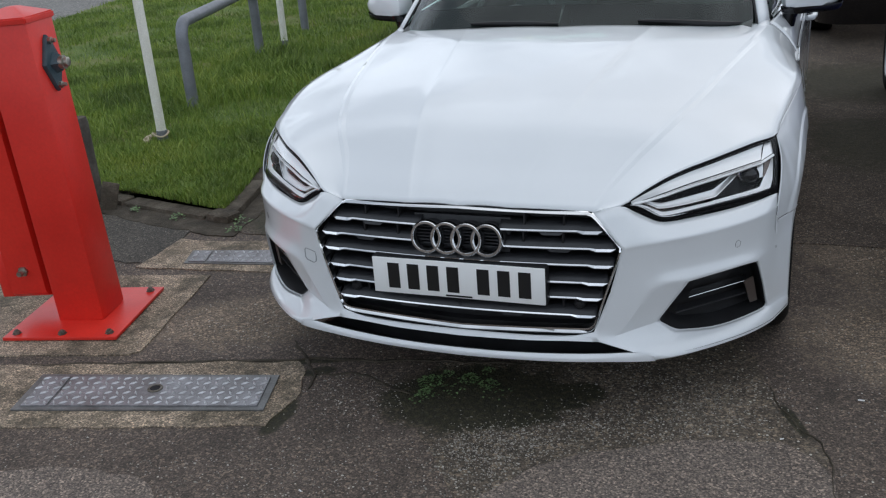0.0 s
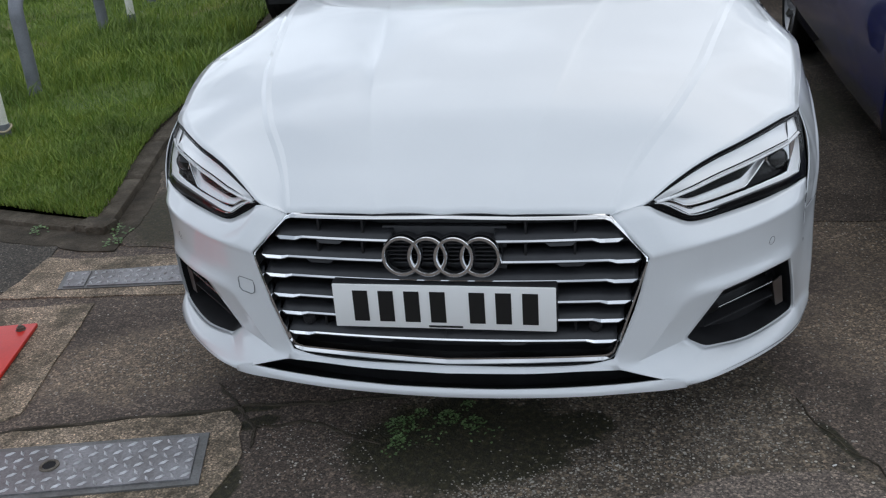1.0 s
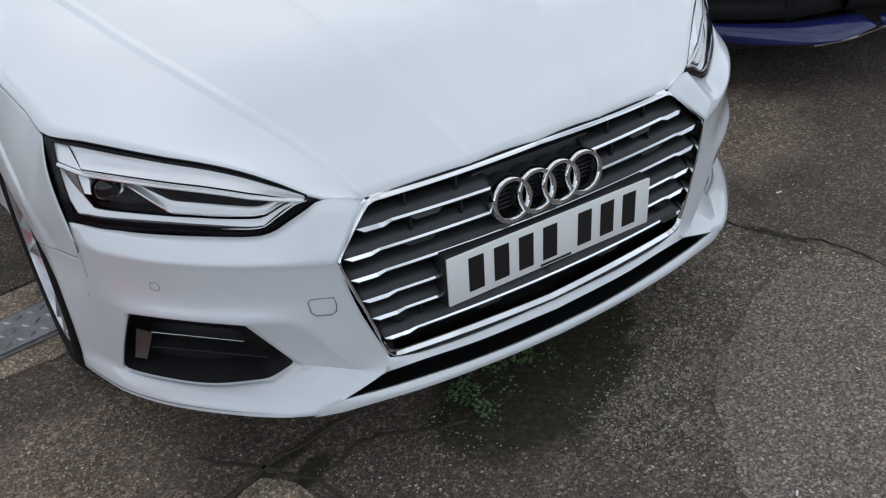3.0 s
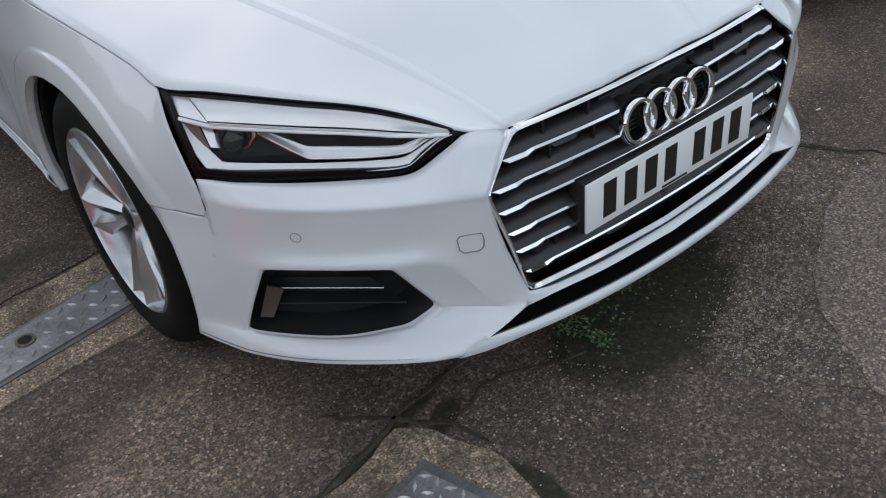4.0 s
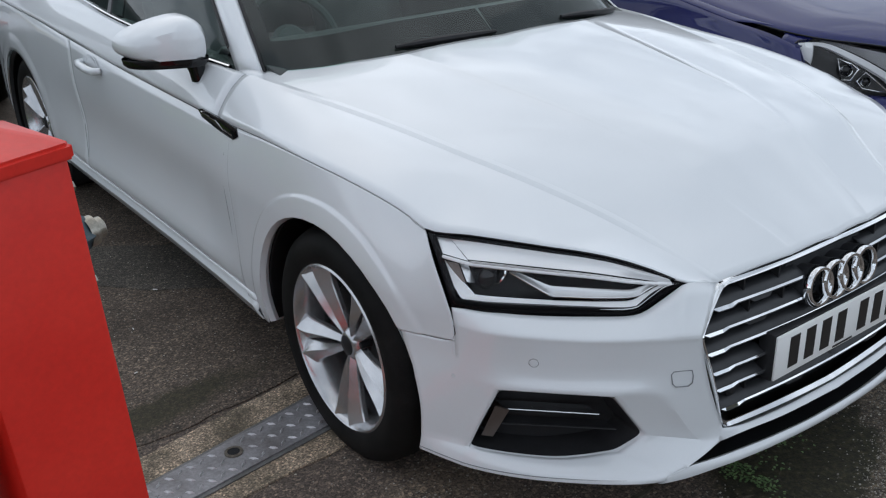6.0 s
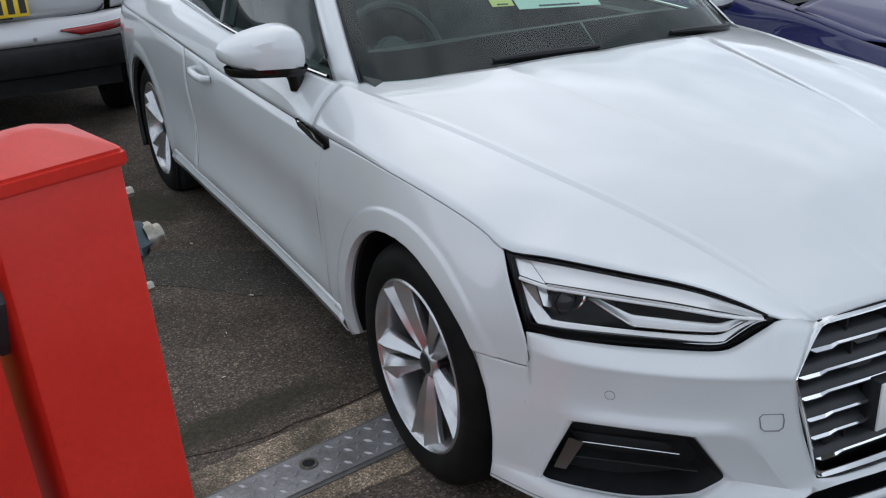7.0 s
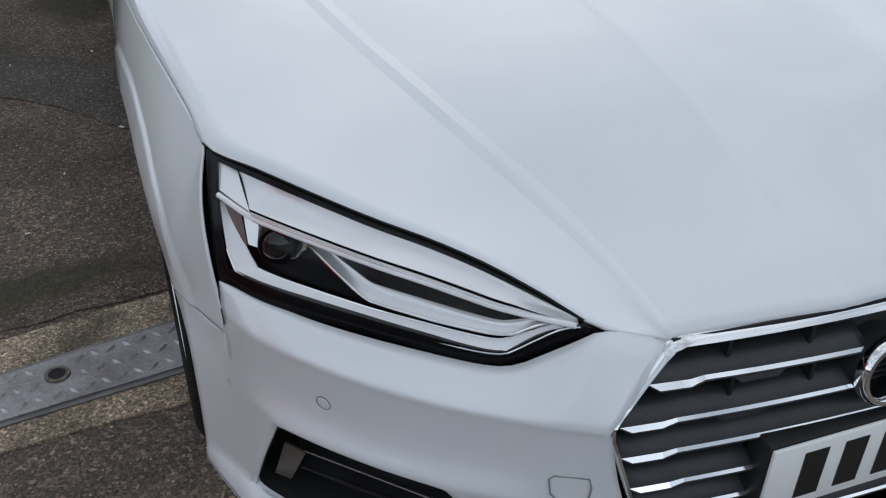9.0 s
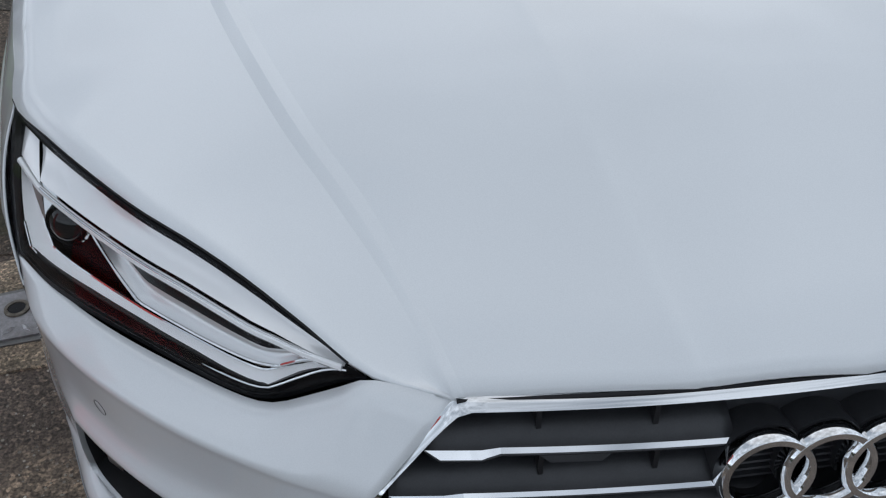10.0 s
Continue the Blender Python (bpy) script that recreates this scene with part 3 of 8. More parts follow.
# doors and rear quarters
for sgn in (1, -1):
    bottom = [(1.38, 0.30), (1.42, 0.285), (1.6, 0.28), (2.0, 0.283), (2.4, 0.29), (2.70, 0.298), (2.80, 0.302)]
    pts = side_sheet(None, bottom, [1.405, 1.46, 1.62, 2.0, 2.4, 2.70, 2.80], np.linspace(0, 1, 50), 16)
    bm = B()
    grid(bm, [[(sgn * x, y, z) for x, y, z in r] for r in pts])
    door = cpart("door", bm, M_WHITE, thick=0.003)
    # sill below
    sill = [(1.295, 0.224), (1.38, 0.222), (2.0, 0.225), (2.7, 0.235), (3.24, 0.25)]
    rails = []
    for dz, dx in ((0.075, 0.0), (0.062, 0.004), (0.056, -0.008), (0.05, -0.004), (0.03, 0.01), (0.0, 0.006), (-0.02, -0.02), (-0.022, -0.12)):
        rails.append([(sgn * (side_x(y, z + dz) + dx), y, z + dz) for y, z in evenly(sill, 40)])
    bm = B()
    grid(bm, rails)
    cpart("sill", bm, M_WHITE, thick=0.003)
    # rear quarter with its arch
    degs = list(range(190, -1, -8))
    bottom = [(2.80, 0.302), (2.95, 0.302), (3.20, 0.30)] + [arch_point(REAR_Y - 0.01, a) for a in degs] + [(4.1, 0.27), (4.3, 0.28), (4.55, 0.30)]
    tops = [2.80, 2.92, 3.08] + list(np.linspace(3.2, 4.05, len(degs))) + [4.2, 4.35, 4.58]
    pts = side_sheet(None, bottom, tops, np.linspace(0, 1, 90), 12)
    bm = B()
    grid(bm, [[(sgn * x, y, z) for x, y, z in r] for r in pts])
    cpart("rear_quarter", bm, M_WHITE, thick=0.003)
    bm = B()
    grid(bm, [[(sgn * x, *arch_point(REAR_Y - 0.01, a, dr)) for a in range(215, -30, -6)] for x, dr in ((0.895, 0.0), (0.88, -0.01), (0.86, 0.008), (0.62, 0.008))])
    cpart("arch_liner", bm, M_BLACK, thick=0.004)
    # door handle with its dished recess
    bm = B()
    hx = side_x(2.56, 0.765)
    tube(bm, [(sgn * (hx + d), 2.56 + y, 0.770 + 0.03 * y) for y, d in ((-0.10, 0.004), (-0.085, 0.028), (-0.04, 0.036), (0.04, 0.036), (0.085, 0.03), (0.10, 0.004))], [0.012, 0.014, 0.015, 0.015, 0.014, 0.012], 10)
    cpart("door_handle", bm, M_WHITE, door)
    bm = B()
    lathe(bm, [(0.001, -0.004), (0.03, -0.002), (0.045, 0.0015), (0.048, 0.0)], 24, Matrix.Translation((sgn * (hx + 0.001), 2.56, 0.775)) @ Matrix.Diagonal((sgn, 1.4, 0.8, 1)))
    cpart("handle_recess", bm, M_WHITE, door)



def creases(ob, rails):
    """Marks the edges that run along the rails as sharp."""
    keys = {tuple(np.round((abs(x), y, z), 4)) for r in rails for x, y, z in r}
    me = ob.data
    on = [tuple(np.round((abs(v.co.x), v.co.y, v.co.z), 4)) in keys for v in me.vertices]
    for e in me.edges:
        if on[e.vertices[0]] and on[e.vertices[1]]:
            e.use_edge_sharp = True


def folds(ob, lines, reach=0.0018):
    """Marks the edges lying on the lines, on both sides of the car, as sharp."""
    dense = np.vstack([evenly(p, 160) for p in lines])
    co = arr([(abs(v.co.x), v.co.y, v.co.z) for v in ob.data.vertices])
    on = [float(((dense - c) ** 2).sum(1).min()) < reach * reach for c in co]
    for e in ob.data.edges:
        if on[e.vertices[0]] and on[e.vertices[1]]:
            e.use_edge_sharp = True


def relax(ob, inside, times=10):
    """Evens out the inner points of a sheet where inside(|x|, y, z) holds."""
    me = ob.data
    uses = collections.Counter(k for p in me.polygons for k in p.edge_keys)
    rim = {v for k, c in uses.items() if c == 1 for v in k}
    free = [v.index for v in me.vertices if v.index not in rim and inside(abs(v.co.x), v.co.y, v.co.z)]
    near = collections.defaultdict(list)
    for a, b in uses:
        near[a].append(b)
        near[b].append(a)
    co = arr([v.co for v in me.vertices])
    for _ in range(times):
        fresh = {i: co[i] * 0.5 + co[near[i]].mean(0) * 0.5 for i in free}
        for i, p in fresh.items():
            co[i] = p
    me.vertices.foreach_set("co", co.ravel())


# bonnet: rails from the middle outwards, creased at each
H0 = spline([(0, 0.048, 0.640), (0, 0.10, 0.672), (0, 0.18, 0.714), (0, 0.26, 0.758), (0, 0.335, 0.796), (0, 0.45, 0.832), (0, 0.6, 0.862), (0, 0.85, 0.898), (0, 1.05, 0.922), (0, 1.25, 0.938)], 64)
H1 = spline([(0.140, 0.053, 0.640), (0.156, 0.11, 0.673), (0.174, 0.18, 0.708), (0.190, 0.25, 0.746), (0.211, 0.345, 0.793), (0.232, 0.46, 0.829), (0.248, 0.56, 0.851), (0.269, 0.73, 0.878), (0.31, 1.0, 0.912), (0.35, 1.265, 0.934)], 64)
H2 = spline([(0.372, 0.082, 0.630), (0.400, 0.155, 0.664), (0.426, 0.22, 0.692), (0.459, 0.288, 0.723), (0.502, 0.365, 0.758), (0.546, 0.475, 0.790), (0.579, 0.575, 0.811), (0.607, 0.68, 0.828), (0.645, 0.86, 0.852), (0.685, 1.05, 0.872), (0.730, 1.27, 0.890), (0.757, 1.50, 0.899)], 64)
EDGE = [(0.455, 0.110, 0.644), (0.507, 0.153, 0.672), (0.560, 0.201, 0.696), (0.610, 0.246, 0.711), (0.667, 0.296, 0.723), (0.720, 0.355, 0.732), (0.775, 0.425, 0.739), (0.828, 0.508, 0.740)]
H3 = spline([(0.377, 0.083, 0.629)] + EDGE + [(x, y, z + 0.003) for x, y, z in TORNADO[1:8]], 64)
fade1 = np.clip(np.linspace(-0.12, 1.6, 64), 0, 1) * np.clip(np.linspace(3.2, 0.0, 64), 0, 1)
fade2 = np.clip(np.linspace(0.25, 3, 64), 0, 1)
H1B = H1 + np.stack([0.020 * np.ones(64), np.zeros(64), -0.0056 * fade1 - 0.0003], 1)
H2B = H2 + np.stack([0.014 * np.clip(np.linspace(0.3, 5, 64), 0, 1), np.zeros(64), -0.0060 * fade2 * np.clip(np.linspace(0.2, 9, 64), 0, 1)], 1)
H2I = H2 + np.stack([-0.016 * np.clip(np.linspace(0.3, 5, 64), 0, 1), np.zeros(64), 0.0005 * np.clip(np.linspace(0, 5, 64), 0, 1)], 1)
bm = B()
strip(bm, H0, H1, 6, (0, 0, 0.004), True)
strip(bm, H1, H1B, 4, (0, 0, 0.0008), True)
strip(bm, H2I, H2, 2, (0, 0, 0.0002), True)
strip(bm, H1B, H2I, 8, np.stack([np.zeros(64), np.interp(np.linspace(0, 1, 64), [0, 0.78, 1], [0, 0, -0.034]), np.interp(np.linspace(0, 1, 64), [0, 0.8, 1], [0.001, 0.0066, 0.002])], 1), True)
strip(bm, H2, H2B, 2, (0, 0, 0.0002), True)
strip(bm, H2B, H3, 8, np.stack([np.linspace(0, 0.004, 64), np.zeros(64), np.interp(np.linspace(0, 1, 64), [0, 0.2, 0.36, 0.5, 0.84, 1], [-0.004, -0.004, 0.003, 0.011, 0.014, 0.0095])], 1), True)
bonnet = cpart("bonnet", bm, M_WHITE, thick=0.004, smooth=60)
creases(bonnet, (H2, H2I[:58], H2B[2:56]))
# shoulder above the crease, from the bonnet's end back along the glass, and the pillar foot
end_line = [H2[-1]] + [H2[-1] * (1 - q) + H2B[-1] * q + arr((0, 0, 0.0048)) * q * (1 - q) for q in (0.5, 1)] + [H2B[-1] * (1 - q) + H3[-1] * q + arr((0.004, 0, 0.0095)) * 4 * q * (1 - q) for q in np.linspace(0.1, 1, 10)]
end_line = evenly(end_line, 13)[::-1]
top = spline([(x, y, z + 0.003) for x, y, z in TORNADO[7:]], 60)
belt = spline([(0.76, 1.555, 0.898), (0.786, 1.75, 0.908), (0.80, 2.1, 0.925), (0.805, 2.5, 0.942), (0.79, 2.9, 0.962), (0.77, 3.3, 0.975), (0.72, 3.8, 0.975), (0.66, 4.2, 0.96), (0.55, 4.5, 0.93)], 60)
shoulder_rows = []
for j in range(13):
    s = j / 12
    line = top * (1 - s) + belt * s + arr((0.012, 0, 0.006)) * 4 * s * (1 - s)
    w = np.clip(1 - np.arange(60) / 26, 0, 1)[:, None]
    shoulder_rows.append(line + (end_line[j] - line[0]) * w * w * (3 - 2 * w))
for sgn in (1, -1):
    bm = B()
    grid(bm, [[(sgn * x, y, z) for x, y, z in r] for r in shoulder_rows])
    cpart("shoulder", bm, M_WHITE, thick=0.004, smooth=60)
    bm = B()
    foot = [arr((0.722, 1.462, 0.906)) * (1 - q) + arr((0.76, 1.555, 0.898)) * q + arr((0.008, -0.012, 0.010)) * 4 * q * (1 - q) for q in np.linspace(-0.1, 1.05, 8)]
    strip(bm, [(sgn * x, y, z) for x, y, z in foot], [(sgn * (x + 0.010), y - 0.035, z - 0.024) for x, y, z in foot], 2)
    cpart("pillar_foot", bm, M_WHITE, thick=0.003)

# front bumper: patches between feature lines


def loft(bm, rails, sub=4, pull=0.5, both=True):
    """A smooth sheet through rails of equal count."""
    p = [arr(r) for r in rails]
    rows = []
    for i in range(len(p) - 1):
        t0 = (p[i + 1] - p[i - 1]) * pull if i else (p[1] - p[0]) * pull * 2
        t1 = (p[i + 2] - p[i]) * pull if i + 2 < len(p) else (p[-1] - p[-2]) * pull * 2
        for k in range(sub + (i == len(p) - 2)):
            q = k / sub
            rows.append((2 * q ** 3 - 3 * q * q + 1) * p[i] + (q ** 3 - 2 * q * q + q) * t0 + (3 * q * q - 2 * q ** 3) * p[i + 1] + (q ** 3 - q * q) * t1)
    grid(bm, rows, both)


def at_arch(z):
    """A point of the front wheel arch's leading edge at a height."""
    y = ARCH_Y - ARCH_RY * math.sqrt(max(0.0, 1 - ((z - ARCH_Z) / ARCH_RZ) ** 2))
    return (float(side_x(y, z)), y, z)


def on_side(y, z):
    return (float(side_x(y, z)) - 0.001, y, z)


def cut(line, x0, x1, n):
    """The stretch of a rail between two widths, as n points."""
    line = arr(line)
    q = np.linspace(0, 1, n)
    xs = x0 + (x1 - x0) * q
    return np.stack([xs, np.interp(xs, line[:, 0], line[:, 1]), np.interp(xs, line[:, 0], line[:, 2])], 1)


NA, NB, NC, ND = 17, 16, 10, 10
R0 = spline([(0.376, 0.084, 0.626), (0.455, 0.108, 0.640), (0.48, 0.118, 0.624), (0.51, 0.128, 0.607), (0.54, 0.138, 0.591), (0.562, 0.147, 0.586), (0.642, 0.206, 0.586), (0.748, 0.300, 0.589), (0.842, 0.411, 0.595)], 90)
R1 = spline([(0.463, 0.045, 0.542), (0.50, 0.060, 0.547), (0.55, 0.085, 0.550), (0.65, 0.152, 0.553), (0.755, 0.250, 0.556), (0.820, 0.338, 0.557), on_side(0.4015, 0.558)], 90)
FOG_IN, FOG_TI, FOG_TO, FOG_BO, FOG_BI = (0.550, 0.107, 0.303), (0.632, 0.128, 0.424), (0.803, 0.302, 0.426), (0.834, 0.374, 0.252), (0.60, 0.140, 0.262)
FOG_OUT = (0.822, 0.340, 0.335)
FOLD_TOP, FOLD_LOW, SLOT_TIP, LIP_END = (0.528, 0.069, 0.399), (0.448, 0.043, 0.280), (0.505, 0.026, 0.240), (0.552, 0.039, 0.2300)
CORNER = on_side(0.40, 0.471)
SEAM = spline([on_side(0.4015, 0.558), on_side(0.3985, 0.536), on_side(0.404, 0.521), on_side(0.43, 0.5155), on_side(0.47, 0.5125), on_side(0.535, 0.508)], ND)
R2A = spline([(0.446, 0.043, 0.465), (0.52, 0.071, 0.466), (0.60, 0.121, 0.467)], NA)
R2B = spline([(0.60, 0.121, 0.467), (0.70, 0.198, 0.468), (0.79, 0.300, 0.470)], NB)
R2C = spline([(0.79, 0.300, 0.470), (0.826, 0.355, 0.471), CORNER], NC)
R2D = spline([CORNER, on_side(0.45, 0.471), at_arch(0.471)], ND)
R4A = np.vstack([spline([(0.432, 0.038, 0.412), FOLD_TOP], 9), spline([FOLD_TOP, (0.556, 0.083, 0.416), (0.60, 0.107, 0.424), FOG_TI], 9)[1:]])
R4B = spline([FOG_TI, (0.70, 0.182, 0.431), (0.76, 0.245, 0.431), FOG_TO], NB)
R4C = spline([FOG_TO, (0.830, 0.362, 0.428), on_side(0.41, 0.428)], NC)
R4D = spline([on_side(0.41, 0.428), on_side(0.445, 0.428), at_arch(0.428)], ND)
RMC = spline([FOG_OUT, (0.84, 0.386, 0.335), at_arch(0.335)], NC + ND - 1)


def halves(points, knot, n0, n1):
    """A smooth rail cut at one of its knots, as n0 and n1 points."""
    dense = spline(points, 400)
    k = int(np.argmin(((dense - arr(knot)) ** 2).sum(1)))
    a, b = dense[:k + 1].copy(), dense[k:].copy()
    a[-1] = b[0] = knot
    return evenly(a, n0), evenly(b, n1)


R5B, R5C = halves([FOG_BI, (0.70, 0.215, 0.248), (0.79, 0.314, 0.248), FOG_BO, (0.860, 0.432, 0.251), at_arch(0.25)], FOG_BO, NB, NC + ND - 1)
R6B, R6C = halves([LIP_END, (0.60, 0.069, 0.2255), (0.68, 0.139, 0.2225), (0.78, 0.251, 0.2185), (0.842, 0.351, 0.2155), (0.868, 0.42, 0.2145), at_arch(0.215)], (0.842, 0.351, 0.2155), NB, NC + ND - 1)
X0 = (0.376, 0.605, 0.80, 0.842)
X1 = (0.463, 0.605, 0.80, float(R1[-1][0]))
bm = B()
for k, (n, r2, r4) in enumerate(((NA, R2A, R4A), (NB, R2B, R4B), (NC, R2C, R4C))):
    top_line, hi_line, mid_line = cut(R0, X0[k], X0[k + 1], n), cut(R1, X1[k], X1[k + 1], n), arr(r2)
    ease = np.linspace(1, 0 if k == 2 else 1, n)[:, None]
    above = top_line * 0.2 + hi_line * 0.8 + ease * arr((0, -0.0025, 0.002))
    below = hi_line * 0.82 + mid_line * 0.18 + ease * arr((0, 0.0010, 0))
    swell = ease * (np.clip(np.linspace(-0.8, 1.6, n), 0, 1)[:, None] if k == 0 else 1.0)
    loft(bm, [top_line, above, hi_line, below, mid_line, mid_line * 0.25 + arr(r4) * 0.75 + swell * arr((0, -0.0035, 0)), r4], 3, 0.45)
loft(bm, [SEAM, R2D, R4D], 4)
loft(bm, [np.vstack([R4C, R4D[1:]]), RMC, R5C], 4)
# panel between the grille and the fold, down to the slot
inner = np.vstack([spline([(0.432, 0.038, 0.412), (0.408, 0.032, 0.345), (0.388, 0.027, 0.292)], 10), spline([(0.388, 0.027, 0.292), (0.400, 0.021, 0.267)], 3)[1:], spline([(0.400, 0.021, 0.267), (0.45, 0.0185, 0.257), SLOT_TIP], 9)[1:]])
fold = np.vstack([spline([FOLD_TOP, (0.505, 0.060, 0.362), (0.472, 0.050, 0.310), FOLD_LOW], 12), spline([FOLD_LOW, (0.468, 0.034, 0.262), SLOT_TIP], 9)[1:]])
strip(bm, inner, fold, 8, np.clip(np.arange(len(inner)) / 6, 0, 1)[:, None] * arr((0, -0.0015, 0)), True)
edge_a, edge_b = R4A[8:], spline([FOLD_LOW, FOG_IN], 9)
rows = []
for j in range(12):
    q = j / 11
    flat = edge_a * (1 - q) + edge_b * q
    rows.append(flat + (fold[j] - flat[0]) * (1 - np.arange(9) / 8)[:, None] + arr((0, 0.003, 0)) * 4 * q * (1 - q) * np.sin(np.arange(9) / 8 * math.pi)[:, None])
grid(bm, rows, True)
strip(bm, np.vstack([fold[11:], spline([SLOT_TIP, LIP_END], 5)[1:]]), spline([FOG_IN, FOG_BI], 13), 8, np.sin(np.arange(13) / 12 * math.pi)[:, None] * arr((0, -0.002, 0.001)), True)
R5ALL = np.vstack([R5B, R5C[1:]])
fade = np.interp(np.arange(len(R5ALL)), [0, 4, NB - 4, NB + 6], [0, 1, 1, 0.35])[:, None]
strip(bm, R5ALL, np.vstack([R6B, R6C[1:]]), 8, fade * arr((0.003, -0.006, 0.003)), True)
R6ALL = np.vstack([R6B, R6C[1:]])
strip(bm, R6ALL, [(x * 0.990, y + 0.012, 0.4 * z + 0.1205) for x, y, z in R6ALL], 3, (0.003, -0.005, -0.002), True)
# beam under the grille joins both halves
g_low = spline([(0, 0.000, 0.275), (0.2, 0.008, 0.274), (0.33, 0.022, 0.278), (0.388, 0.027, 0.292)], 24)
slot_top = spline([(0, -0.012, 0.262), (0.2, -0.002, 0.263), (0.32, 0.012, 0.266), (0.400, 0.021, 0.267)], 24)
strip(bm, g_low, slot_top, 2, (0, 0, 0), True)
strip(bm, slot_top, [(x, y + 0.03, z + 0.002) for x, y, z in slot_top], 1, (0, 0, 0), True)
bumper = cpart("front_bumper", bm, M_WHITE, thick=0.003, smooth=46, weld=0.0014)
relax(bumper, lambda x, y, z: x > 0.77 and 0.31 < y < 0.52 and 0.36 < z < 0.60, 5)
folds(bumper, (fold[2:12], edge_b, R4A[9:]))
for flip in (1, -1):
    bm = B()
    tube(bm, [(flip * (x + 0.0016), y - 0.0022, z + 0.0035) for x, y, z in R6ALL[3:]], [0.0002 + 0.0008 * min(1.0, i / 8) for i in range(len(R6ALL) - 3)], 6)
    cpart("lip_groove", bm, M_SEAMGREY, bumper)
bm = B()
lip_hi = spline([(0, -0.029, 0.229), (0.12, -0.026, 0.229), (0.25, -0.014, 0.230), (0.35, 0.000, 0.232), (0.42, 0.009, 0.236), (0.505, 0.0255, 0.240), (0.53, 0.0315, 0.2345), LIP_END], 34)
lip_lo = spline([(0, -0.033, 0.209), (0.12, -0.030, 0.210), (0.25, -0.020, 0.211), (0.35, -0.008, 0.213), (0.42, 0.004, 0.215), (0.505, 0.022, 0.216), (0.535, 0.034, 0.2145), (0.556, 0.0440, 0.2130)], 34)
strip(bm, lip_hi, lip_lo, 4, np.interp(np.arange(34), [0, 24, 33], [1, 1, 0.2])[:, None] * arr((0, -0.004, 0.001)), True)
strip(bm, lip_lo, [(x, y + 0.03, z - 0.010) for x, y, z in lip_lo], 3, (0, 0, -0.003), True)
strip(bm, lip_hi, [(x, y + 0.005, z - 0.001) for x, y, z in lip_hi], 1, (0, 0, 0), True)
cpart("front_lip", bm, M_WHITE, bumper, thick=0.0025)
bm = B()
dark_lo = lip_hi[np.linspace(0, 33, 24).astype(int)]
grid(bm, [[(x, y + 0.0285, z + 0.003) for x, y, z in slot_top], [(x, y + 0.09, z + 0.004) for x, y, z in slot_top], [(x * 0.95, y + 0.10, z - 0.05) for x, y, z in dark_lo], [(x * 0.98, y + 0.022, z - 0.032) for x, y, z in dark_lo], [(x, y + 0.0045, z - 0.0025) for x, y, z in dark_lo]], True)
cpart("lower_intake", bm, M_BLACK, bumper, "black lower air intake slot", thick=0.002)
bm = B()
under_pts = [(-0.80, 0.34), (-0.5, 0.15), (0, 0.10), (0.5, 0.15), (0.80, 0.34), (0.80, 0.48), (0.62, 0.55), (0.62, 1.2), (0.80, 1.3), (0.80, 3.2), (0.62, 3.3), (0.62, 4.0), (0.70, 4.45), (-0.70, 4.45), (-0.62, 4.0), (-0.62, 3.3), (-0.80, 3.2), (-0.80, 1.3), (-0.62, 1.2), (-0.62, 0.55), (-0.80, 0.48)]
prism(bm, under_pts, 0.185, 0.24)
cpart("underbody", bm, M_BLACK, smooth=0)
bm = B()
box(bm, (-0.5, 0.26, 0.24), (0.5, 1.2, 0.56), 0.03)
cpart("engine_block", bm, M_BLACK)

